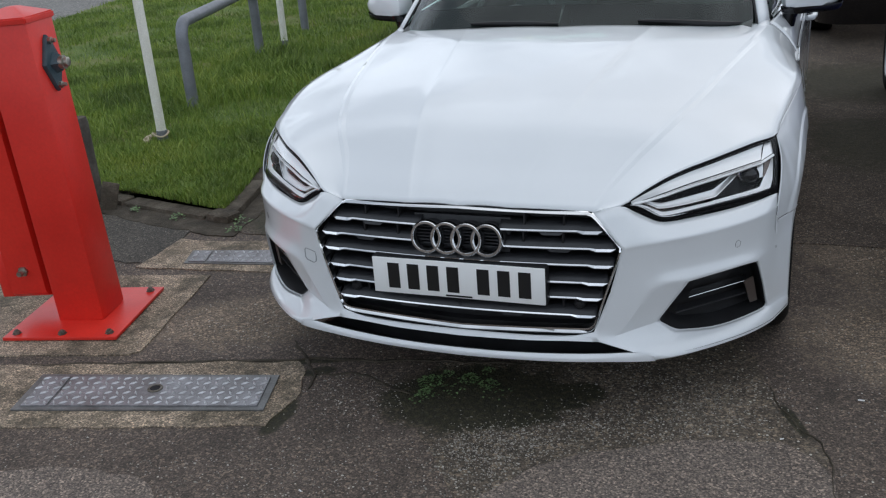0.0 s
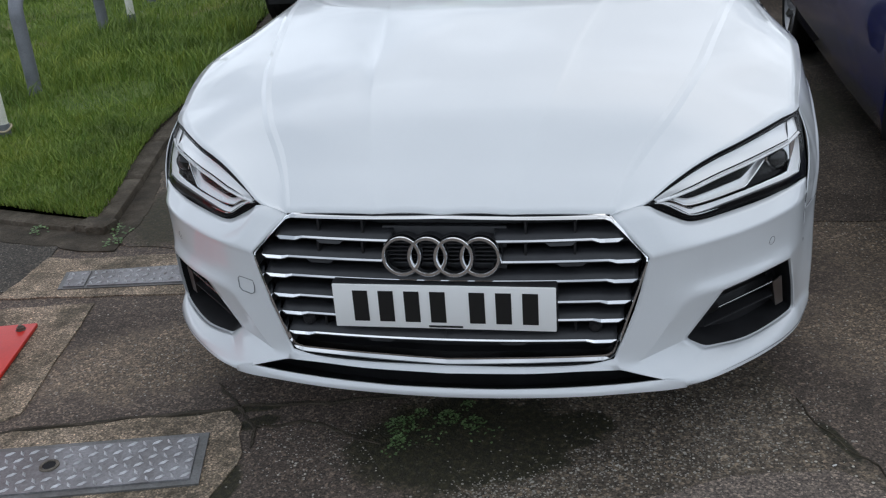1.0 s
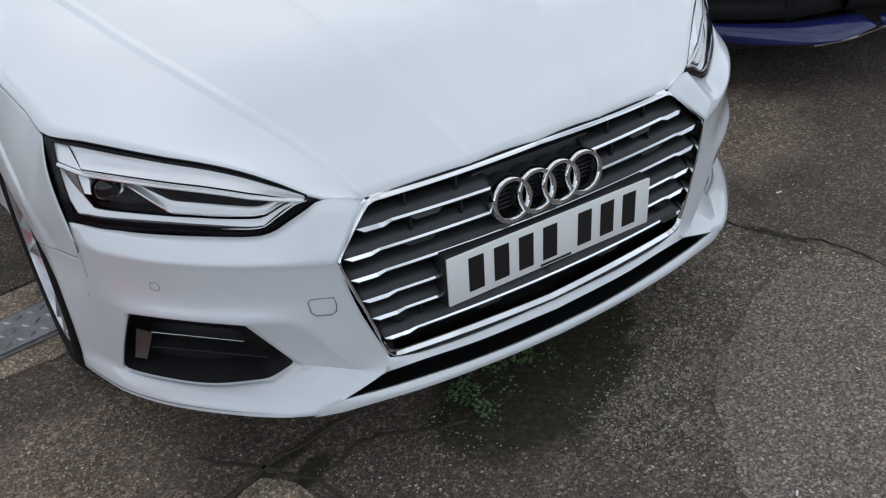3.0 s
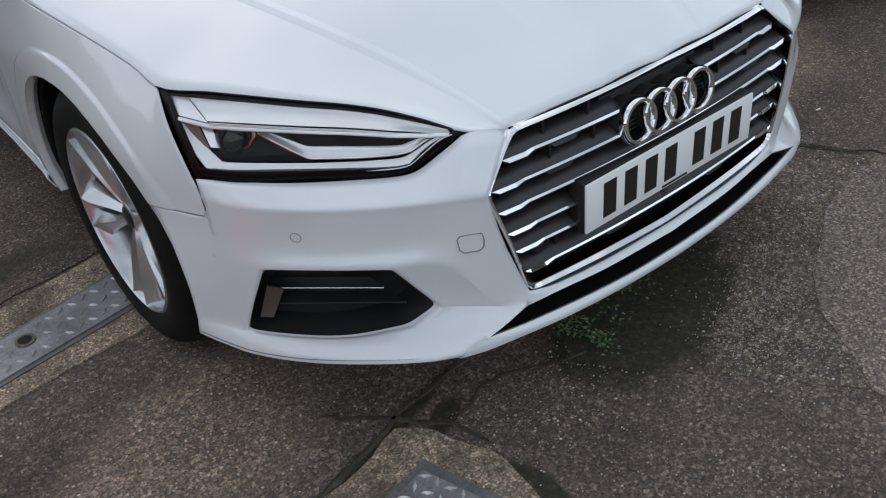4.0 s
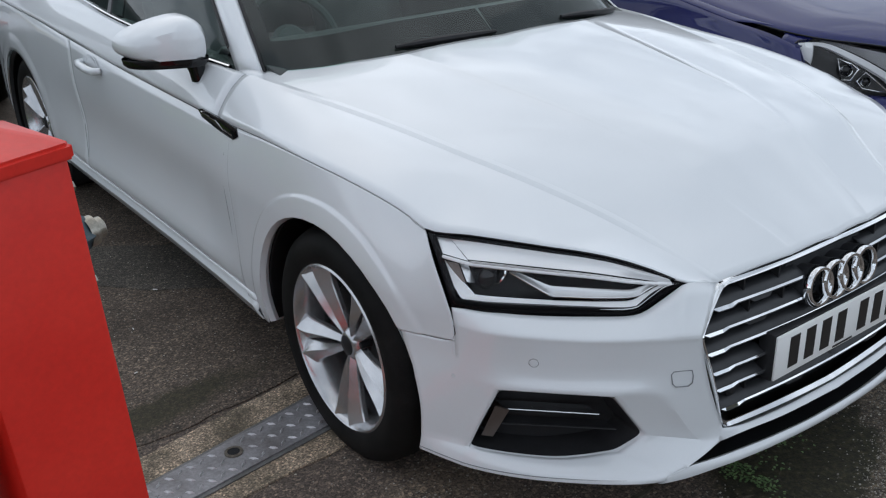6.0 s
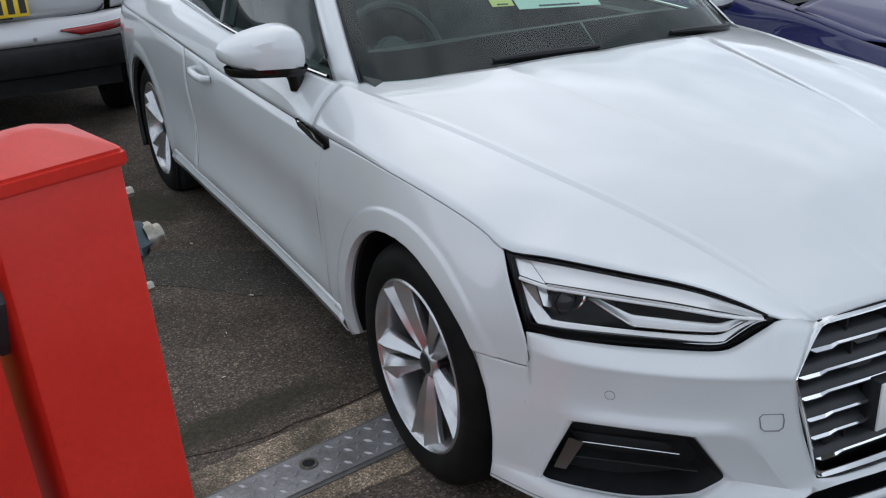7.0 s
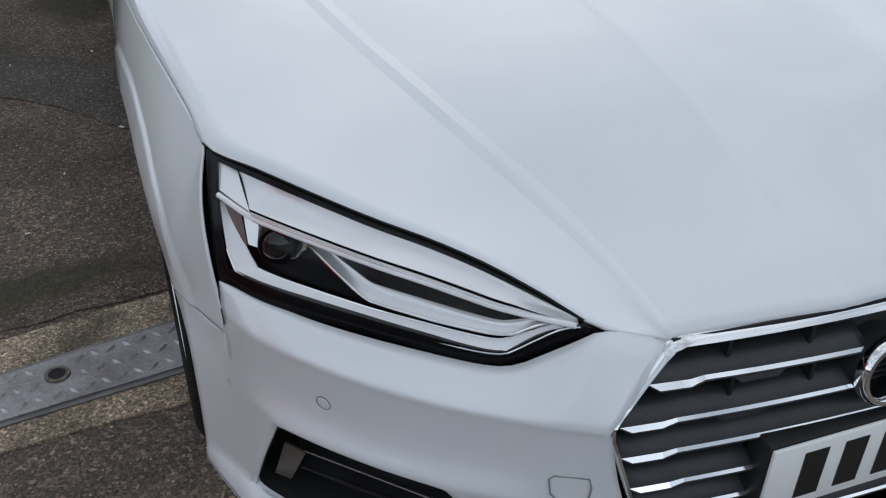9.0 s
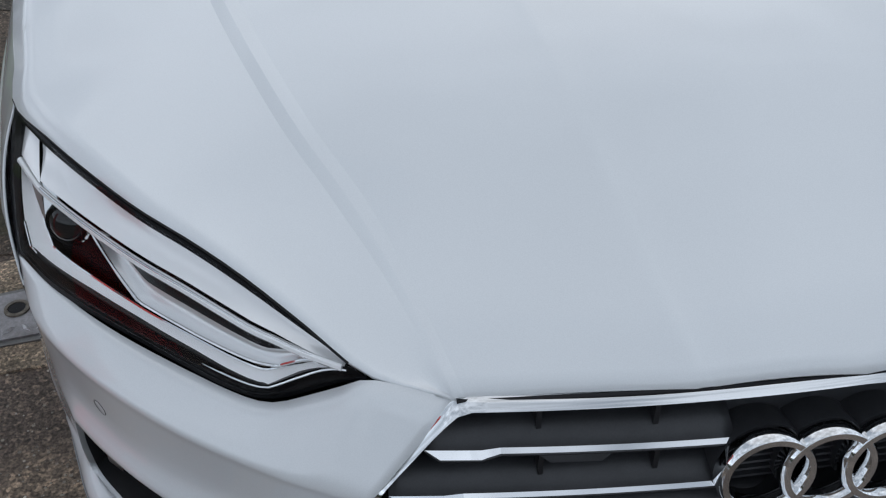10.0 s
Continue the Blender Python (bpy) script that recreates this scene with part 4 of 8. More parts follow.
# fog recesses
for sgn in (1, -1):
    ring = evenly(np.vstack([[FOG_IN], R4B, [FOG_OUT], R5B[::-1], [FOG_IN]]), 91)[:-1]
    mid = ring.mean(0)
    deep = arr((-0.02, 0.075, 0.0))
    soft = ring.copy()
    for _ in range(2):
        soft = (np.roll(soft, 1, 0) + soft * 2 + np.roll(soft, -1, 0)) / 4
    bm = B()
    lip = [ring + arr((0.0005, -0.0012, 0)), ring * 0.5 + soft * 0.5 + arr((0, 0.0002, 0)), soft * 0.985 + mid * 0.015 + arr((-0.001, 0.004, 0)), soft * 0.98 + mid * 0.02 + arr((-0.002, 0.010, 0))]
    grid(bm, [[(sgn * x, y, z) for x, y, z in r] for r in lip], closed=True)
    cpart("intake_surround", bm, M_WHITE, bumper, smooth=70)
    rails = [soft * 0.984 + mid * 0.016 + arr((-0.001, 0.0065, 0)), mid + (soft - mid) * 0.95 + deep * 0.3, mid + (soft - mid) * 0.88 + deep, mid + (soft - mid) * 0.3 + deep, mid + (soft - mid) * 0.01 + deep]
    bm = B()
    grid(bm, [[(sgn * x, y, z) for x, y, z in r] for r in rails], closed=True)
    fog = cpart("fog_recess", bm, M_BLACK, bumper, "black plastic side air intake")

    def fogline(s, v):
        a = arr(FOG_TO) * (1 - v) + arr(FOG_BO) * v
        b = arr(FOG_TI) * (1 - v) + arr(FOG_BI) * v
        return a * (1 - s) + b * s

    for (s0, v0), (s1, v1), mat, th in (((0.20, 0.40), (0.93, 0.42), M_SATIN, 0.0017), ((0.22, 0.66), (1.05, 0.68), M_BLACK, 0.0022)):
        bm = B()
        line = [fogline(s0 + (s1 - s0) * q, v0 + (v1 - v0) * q) + arr((-0.004, 0.026, 0)) for q in np.linspace(0, 1, 14)]
        tube(bm, [(sgn * x, y, z) for x, y, z in line], th, 8)
        strip(bm, [(sgn * x, y, z) for x, y, z in line], [(sgn * x, y + 0.04, z + 0.004) for x, y, z in line], 1)
        cpart("intake_bar", bm, mat, bumper, "thin chrome strip" if mat is M_SATIN else "")
    bm = B()
    a0, a1, b0, b1 = fogline(0.085, 0.345), fogline(0.205, 0.40), fogline(0.085, 0.86), fogline(0.165, 0.88)
    push = arr((-0.006, 0.020, 0))
    back = arr((-0.01, 0.05, 0))
    quad = [a0 + push, a1 + push, b1 + push, b0 + push]
    grid(bm, [[(sgn * x, y, z) for x, y, z in r] for r in ([quad[0], quad[3]], [quad[1], quad[2]], [quad[1] + back, quad[2] + back])])
    cpart("intake_blade", bm, M_BLADE, bumper, "dull bronze-grey intake blade", thick=0.004, smooth=0)
    # parking sensor and towing cover
    bm = B()
    spot = Vector((sgn * 0.757, 0.2445, 0.495))
    face = min(bumper.data.polygons, key=lambda p: (p.center - spot).length)
    nrm = face.normal.copy() if face.normal.y < 0 else -face.normal
    turn = Matrix.Translation(spot - nrm * (nrm.dot(spot - face.center) - 0.0017)) @ nrm.to_track_quat("X", "Z").to_matrix().to_4x4()
    lathe(bm, [(0.0001, 0.0002), (0.0090, 0.0001), (0.0098, -0.0001), (0.0098, -0.004)], 24, turn)
    cpart("parking_sensor", bm, M_WHITE, bumper)
    bm = B()
    lathe(bm, [(0.0098, -0.001), (0.0099, 0.0002), (0.0107, 0.0002), (0.0108, -0.001)], 24, turn)
    cpart("sensor_ring", bm, M_SEAM, bumper)


def seam(name, points, r=0.0013, mat=None, both=True, parent=None):
    """A thin dark joint line on the body."""
    for sgn in ((1, -1) if both else (1,)):
        bm = B()
        tube(bm, [(sgn * x, y, z) for x, y, z in points], r, 6)
        cpart(name, bm, mat or M_SEAM, parent)


lamp_end = int(np.argmin(np.abs(H3[:, 1] - 0.52)))
seam("bonnet_joint", H3[4:lamp_end + 1], 0.0018)
seam("bonnet_joint", [(x, y, z - 0.003) for x, y, z in H3[lamp_end:]], 0.0016, M_JOINTPALE)
seam("bonnet_joint", spline([(0.376, 0.080, 0.628), (0.2, 0.0575, 0.637), (0, 0.049, 0.639)], 16), 0.0024)
seam("wing_joint", [(x + 0.0015, y - 0.0005, z) for x, y, z in SEAM], 0.0010, M_SEAM)
seam("wing_joint", [(0.8435, 0.4115, 0.594), on_side(0.4065, 0.575), on_side(0.4015, 0.557)], 0.0010, M_SEAM)
seam("door_joint", [(side_x(y, z) + 0.001, y, z) for y, z in ((1.405, 0.785), (1.43, 0.70), (1.44, 0.6), (1.425, 0.46), (1.39, 0.33), (1.37, 0.295))], 0.0009, M_SEAMGREY)
seam("door_joint", [p + arr((0.0001, 0.0, 0.0001)) for p in np.stack(shoulder_rows)[:, 0]], 0.0024, M_SEAMGREY)
seam("door_joint", [(side_x(y, z) + 0.001, y, z) for y, z in ((2.80, 0.83), (2.82, 0.7), (2.82, 0.5), (2.79, 0.36))], 0.0009, M_SEAMGREY)

# towing-eye cover outline on the driver's side
bm = B()
tow = [(-0.478, 0.464), (-0.50, 0.467), (-0.518, 0.468), (-0.523, 0.462), (-0.521, 0.440), (-0.514, 0.432), (-0.486, 0.428), (-0.477, 0.434), (-0.475, 0.45)]


def tow_y(x, z):
    k = (0.467 - z) / 0.062
    hi = np.interp(-x, [0.446, 0.48, 0.52, 0.56], [0.043, 0.0555, 0.071, 0.094])
    lo = np.interp(-x, [0.432, 0.48, 0.53, 0.56], [0.038, 0.0535, 0.0705, 0.086])
    return float(hi * (1 - k) + lo * k) - 0.0022 - 0.0020 * min(1.0, max(0.0, k / 0.7))


tube(bm, [(x, tow_y(x, z), z) for x, z in tow], 0.0012, 6, closed=True)
cpart("tow_cover_joint", bm, M_SEAMGREY, bumper)

# side vents
for sgn in (1, -1):
    bm = B()
    vent = [(1.34, 0.770), (1.36, 0.790), (1.45, 0.793), (1.60, 0.797), (1.63, 0.790), (1.60, 0.772), (1.46, 0.758), (1.37, 0.756)]
    vo = [(sgn * (side_x(y, min(z, 0.783)) + 0.0045), y, z) for y, z in vent]
    vc = arr(vo).mean(0)
    vi = [tuple(vc + (arr(p) - vc) * 0.75 + arr((-sgn * 0.002, 0, 0))) for p in vo]
    vk = [tuple(arr(p) - arr((sgn * 0.012, 0, 0))) for p in vo]
    grid(bm, [vk, vo, vi, [tuple(vc + arr((-sgn * 0.002, 0, 0)))] * len(vo)], closed=True)
    vent_ob = cpart("side_vent", bm, M_GLOSSB, None, "gloss black side vent with a chrome strip", recalc=True)
    bm = B()
    tube(bm, [(sgn * (side_x(y, 0.778) + 0.0055), y, z) for y, z in ((1.38, 0.764), (1.45, 0.766), (1.50, 0.782), (1.60, 0.788))], 0.0025, 6)
    cpart("vent_strip", bm, M_CHROME, vent_ob)

# ---------- grille ----------


def gy(x, z):
    """The grille's face: its place along the car at a point across and up."""
    return float(np.interp(z, [0.27, 0.30, 0.45, 0.54, 0.64], [0.010, 0.008, 0.012, 0.02, 0.050]) + np.interp(z, [0.54, 0.63], [0.155, 0.225]) * x * x)


def grille_half(z):
    return float(np.interp(z, [0.292, 0.54, 0.630], [0.386, 0.463, 0.376]))


corners = [(0.376, 0.632), (0.466, 0.541), (0.388, 0.288)]
outline = []
for (x, z), (xp, zp), (xn, zn), r in ((corners[0], (0, 0.640), corners[1], 0.014), (corners[1], corners[0], corners[2], 0.012), (corners[2], corners[1], (0, 0.276), 0.028)):
    c, a, b = arr((x, z)), arr((xp, zp)), arr((xn, zn))
    p0 = c + (a - c) / np.linalg.norm(a - c) * r
    p1 = c + (b - c) / np.linalg.norm(b - c) * r
    for s in np.linspace(0, 1, 5):
        outline.append(tuple((1 - s) ** 2 * p0 + 2 * s * (1 - s) * c + s * s * p1))
half = evenly([(0, 0.642)] + outline + [(0, 0.275)], 70)
loop = [tuple(p) for p in half] + [(-x, z) for x, z in half[::-1][1:-1]]
lp = arr(loop)
nx = np.roll(lp, -1, 0) - np.roll(lp, 1, 0)
nrm2 = np.stack([-nx[:, 1], nx[:, 0]], 1)
nrm2 /= np.linalg.norm(nrm2, axis=1)[:, None]
nrm2 *= -1 if (nrm2[5] @ (lp[5] - arr((0, 0.45)))) > 0 else 1


def ring_rail(inset, dy):
    w = np.interp(lp[:, 1], [0.28, 0.31, 0.53, 0.55, 0.61, 0.63], [1.15, 0.55, 0.50, 0.48, 0.5, 0.66])
    q = lp + nrm2 * inset * w[:, None]
    up = np.clip((lp[:, 1] - 0.50) / 0.10, 0, 1)
    down = np.clip((0.36 - lp[:, 1]) / 0.06, 0, 1)
    slope = np.clip(inset / 0.0115, 0, 1) * (dy < 0)
    tilt = (0.010 * (1 - slope)) * up + (0.014 * slope) * down
    return [(x, gy(x, z) + dy + t, z) for (x, z), t in zip(q, tilt)]


bm = B()
grid(bm, [ring_rail(-0.002, 0.02), ring_rail(-0.001, -0.004), ring_rail(0.003, -0.010), ring_rail(0.011, -0.008), ring_rail(0.0135, 0.0), ring_rail(0.0135, 0.03)], closed=True)
grille = cpart("grille", bm, M_CHROME, None, "chrome-framed black grille with horizontal chrome bars", smooth=30)
bm = B()
grid(bm, [ring_rail(0.012, 0.028), ring_rail(0.012, 0.062)], closed=True)
grid(bm, [[(x, gy(x, z) + 0.062, z) for x in np.linspace(-1, 1, 31) * (grille_half(z) - 0.006)] for z in np.linspace(0.29, 0.63, 16)])
cpart("grille_backing", bm, M_BLACK, grille)


def slat(z, x0, x1, sgn, stub):
    """One bar: a grey blade with a chrome edge that thickens towards its outer end."""
    xs = np.unique(np.r_[np.linspace(x0, x1 - 0.070, 18), x1 - 0.052, x1 - 0.040, x1 - 0.026, x1 - 0.013, x1])
    hi, lo, bk, un = [], [], [], []
    for x in xs:
        f = np.clip((x - (stub - 0.070)) / 0.018, 0, 1)
        drop = 0.0056 * f
        zc = z
        top, low = zc + 0.0024 - drop * 0.45, zc - 0.0022 - drop
        tip = np.clip((x1 - x) / 0.013, 0.0, 1)
        low = top - (top - low) * (0.15 + 0.85 * tip)
        lowest = z < 0.36
        hi.append((sgn * x, gy(x, top) + (-0.003 if lowest else 0.0046), top))
        lo.append((sgn * x, gy(x, low) + (-0.006 if lowest else 0.0046 - 0.0040 * (0.15 + 0.85 * tip)), low))
        bk.append((sgn * x, gy(x, top) + 0.052, top + 0.020))
        un.append((sgn * x, gy(x, low) + 0.050, low + 0.004))
    return hi, lo, bk, un


SLATS = [(0.580, 0.118, 0.408, 0.408), (0.535, 0.128, 0.445, 0.445), (0.488, 0.0, 0.440, 0.440), (0.437, 0.255, 0.425, 0.425), (0.391, 0.25, 0.410, 0.410), (0.342, 0.0, 0.394, 0.394)]
for z, x0, x1, stub in SLATS:
    for sgn in (1, -1):
        hi, lo, bk, un = slat(z, x0, x1, sgn, stub)
        bm = B()
        grid(bm, [hi, bk])
        grid(bm, [lo, un])
        blade = cpart("slat", bm, M_GREY, grille, smooth=30, thick=0.002)
        bm = B()
        grid(bm, [[(x, y + 0.004, zz + 0.001) for x, y, zz in hi], hi, lo, [(x, y + 0.004, zz) for x, y, zz in lo]])
        cpart("chrome_edge", bm, M_CHROME, grille, smooth=7)
        if z > 0.5 or z < 0.36:
            c0 = x0 + (x1 - x0) * (0.52 if z > 0.36 else 0.40)
            bm = B()
            tab = [(c0 - 0.036, z - 0.002), (c0 + 0.036, z - 0.002), (c0 + 0.024, z - 0.011), (c0 - 0.024, z - 0.011)]
            face = [bm.verts.new((sgn * x, gy(x, zz) + (0.0015 if z > 0.36 else -0.005), zz)) for x, zz in tab]
            rear = [bm.verts.new((sgn * x, gy(x, zz) + 0.03, zz)) for x, zz in tab]
            bm.faces.new(face)
            for i in range(4):
                bm.faces.new((face[i], face[(i + 1) % 4], rear[(i + 1) % 4], rear[i]))
            cpart("slat_tab", bm, M_GREY, grille, smooth=0)
for sgn in (1, -1):
    for x in (0.19, 0.30):
        for z0, z1 in ((0.588, 0.625), (0.541, 0.575), (0.348, 0.385)):
            if grille_half((z0 + z1) / 2) - 0.02 > x:
                bm = B()
                box(bm, (sgn * x - 0.0025, gy(x, z0) + 0.018, z0), (sgn * x + 0.0025, gy(x, z0) + 0.06, z1))
                cpart("grille_strut", bm, M_BLACK, grille, smooth=0)
    # radar and sensor pods in the lower corners
    bm = B()
    lathe(bm, [(0.0001, -0.004), (0.009, -0.003), (0.011, 0.0), (0.016, 0.004), (0.016, 0.03)], 20, Matrix.Translation((sgn * 0.345, gy(0.345, 0.366) + 0.014, 0.366)) @ pose(0, 0, 0, 0, 0, 90))
    cpart("grille_sensor", bm, M_BLACK, grille)

# ring badge
RING_Z, RING_R = 0.552, 0.0425
for k, x in enumerate((-0.0905, -0.0302, 0.0302, 0.0905)):
    bm = B()
    y0 = gy(x, RING_Z) - 0.010 + (0.001 if k % 2 else 0)
    turn = Matrix.Translation((x, y0, RING_Z)) @ pose(0, 0, 0, -8, 0, 0) @ pose(0, 0, 0, 0, 0, 90)
    lathe(bm, [(RING_R - 0.0066, 0.012), (RING_R - 0.0063, 0.0), (RING_R - 0.0030, -0.0045), (RING_R + 0.0030, -0.0045), (RING_R + 0.0060, 0.0), (RING_R + 0.0063, 0.012), (RING_R - 0.0066, 0.012)], 48, turn)
    ringo = cpart("badge_ring", bm, M_CHROME, grille, "chrome badge ring")
    bm = B()
    turn2 = Matrix.Translation((x, y0 + 0.012, RING_Z)) @ pose(0, 0, 0, -14, 0, 0) @ pose(0, 0, 0, 0, 0, 90)
    lathe(bm, [(0.0385, 0.0), (0.0465, 0.0), (0.0490, 0.075), (0.0385, 0.075)], 40, turn2)
    cpart("badge_tube", bm, M_GREY, grille, "grey moulded badge surround")
    bm = B()
    for q in (-0.026, -0.016, -0.006, 0.004, 0.014, 0.024):
        w = math.sqrt(max(0.0, 0.038 ** 2 - q * q))
        box(bm, (x - w, y0 + 0.022, RING_Z + q - 0.0016), (x + w, y0 + 0.05, RING_Z + q + 0.0016))
    cpart("badge_louvre", bm, M_GREY, grille, smooth=0)


bm = B()
pad = [(-0.145, gy(0.145, 0.59) + 0.036, 0.602), (0.145, gy(0.145, 0.59) + 0.036, 0.602), (0.145, gy(0.145, 0.51) + 0.036, 0.505), (-0.145, gy(0.145, 0.51) + 0.036, 0.505)]
vs = [bm.verts.new(p) for p in pad] + [bm.verts.new((x, y + 0.02, z)) for x, y, z in pad]
bm.faces.new(vs[:4])
for i in range(4):
    bm.faces.new((vs[i], vs[(i + 1) % 4], vs[4 + (i + 1) % 4], vs[4 + i]))
cpart("badge_pad", bm, M_GREY, grille, smooth=0)


def plate(name, mat, label, n_bars, m, band=False, parent=None, small=True):
    """A number plate whose characters are plain bars."""
    bm = B()
    box(bm, (-0.26, -0.003, -0.0555), (0.26, 0.003, 0.0555), 0.002)
    bmesh.ops.transform(bm, matrix=m, verts=bm.verts)
    p = part(name, bm, mat, None, label, smooth=30)
    x = -0.235 + (0.045 if band else 0.016)
    for i in range(n_bars):
        bm = B()
        box(bm, (x + 0.007, -0.0042, -0.0385), (x + 0.043, -0.0032, 0.0405))
        bmesh.ops.transform(bm, matrix=m, verts=bm.verts)
        part("character_bar", bm, M_INK, p, smooth=0)
        x += 0.061 + (0.03 if i == 3 else 0)
    if small:
        bm = B()
        box(bm, (-0.035, -0.0042, -0.0515), (0.045, -0.0032, -0.0465))
        bmesh.ops.transform(bm, matrix=m, verts=bm.verts)
        part("maker_bar", bm, M_INK, p, smooth=0)
    if band:
        bm = B()
        box(bm, (-0.258, -0.0042, -0.053), (-0.222, -0.0032, 0.053))
        bmesh.ops.transform(bm, matrix=m, verts=bm.verts)
        part("country_band", bm, M_BLUEBAND, p, smooth=0)
    return p


np_front = plate("number_plate", M_PLATE, "white front number plate with black bars", 7, pose(0, 0.0, 0.431))
under(np_front, coupe)
bm = B()
box(bm, (-0.262, 0.0035, 0.372), (0.262, 0.045, 0.489), 0.004)
cpart("plate_holder", bm, M_BLACK, grille)

# ---------- headlamps ----------
LAMP_T = spline([(x, y, z - 0.004) for x, y, z in EDGE[::-1]], 60)
LAMP_B = spline([(0.842, 0.412, 0.598), (0.798, 0.354, 0.592), (0.748, 0.302, 0.591), (0.695, 0.254, 0.590), (0.642, 0.208, 0.589), (0.590, 0.166, 0.588), (0.562, 0.149, 0.589), (0.54, 0.141, 0.594), (0.51, 0.131, 0.610), (0.48, 0.121, 0.627), EDGE[0][:2] + (0.639,)], 60)
LAMP_IN = arr((-0.45, 0.85, -0.15))
LAMP_IN /= np.linalg.norm(LAMP_IN)


def lamp_at(s, v, depth):
    """A point of the lamp: s from its outer end to its tip, v from top to bottom, depth behind the lens."""
    i = np.clip(s, 0, 1) * 59
    a = arr([np.interp(i, range(60), LAMP_T[:, k]) for k in range(3)])
    b = arr([np.interp(i, range(60), LAMP_B[:, k]) for k in range(3)])
    bulge = 0.010 * 4 * v * (1 - v) * np.clip((1 - s) * 4, 0, 1)
    return a * (1 - v) + b * v + LAMP_IN * (depth - bulge)


def lamp_sheet(bm, sgn, rows, n=30):
    """rows: functions of s giving (v, depth), or constant pairs, with their span of s."""
    out = []
    for s0, s1, v0, v1, d0, d1 in rows:
        line = []
        for q in np.linspace(0, 1, n):
            x, y, z = lamp_at(s0 + (s1 - s0) * q, v0 + (v1 - v0) * q, d0 + (d1 - d0) * q)
            line.append((sgn * x, y, z))
        out.append(line)
    grid(bm, out)


def lamp_ribbon(bm, sgn, upper, lower, n=36, m=3, hollow=0.0):
    """A band of the lamp between two lines of (s, v, depth), dished by hollow."""
    a, b = evenly(upper, n), evenly(lower, n)
    rows = []
    for j in range(m + 1):
        q = j / m
        line = a * (1 - q) + b * q
        rows.append([(sgn * p[0], p[1], p[2]) for p in (lamp_at(s, v, d + hollow * 4 * q * (1 - q)) for s, v, d in line)])
    grid(bm, rows)


def lamp_line(sgn, points, r, n=40, sides=6):
    bm = B()
    tube(bm, [(sgn * p[0], p[1], p[2]) for p in (lamp_at(*q) for q in evenly(points, n))], r, sides)
    return bm


BAND_IN = [(0.042, 0.40, 0.018), (0.090, 0.66, 0.022), (0.125, 0.815, 0.022), (0.30, 0.82, 0.022), (0.44, 0.82, 0.020), (0.60, 0.80, 0.018), (0.765, 0.765, 0.014), (0.83, 0.64, 0.012), (0.915, 0.46, 0.008)]
BAND_OUT = [(0.034, 0.36, 0.006), (0.040, 0.72, 0.006), (0.060, 0.875, 0.005), (0.30, 0.90, 0.004), (0.44, 0.90, 0.004), (0.60, 0.90, 0.004), (0.775, 0.89, 0.003), (0.86, 0.74, 0.003), (0.955, 0.47, 0.002)]
BLADE_UP = [(0.34, 0.45, 0.028), (0.45, 0.60, 0.026), (0.60, 0.585, 0.022), (0.77, 0.545, 0.016), (0.835, 0.45, 0.011)]
BLADE_LOW = [(0.295, 0.43, 0.016), (0.44, 0.735, 0.014), (0.60, 0.725, 0.012), (0.795, 0.67, 0.009), (0.885, 0.46, 0.006)]
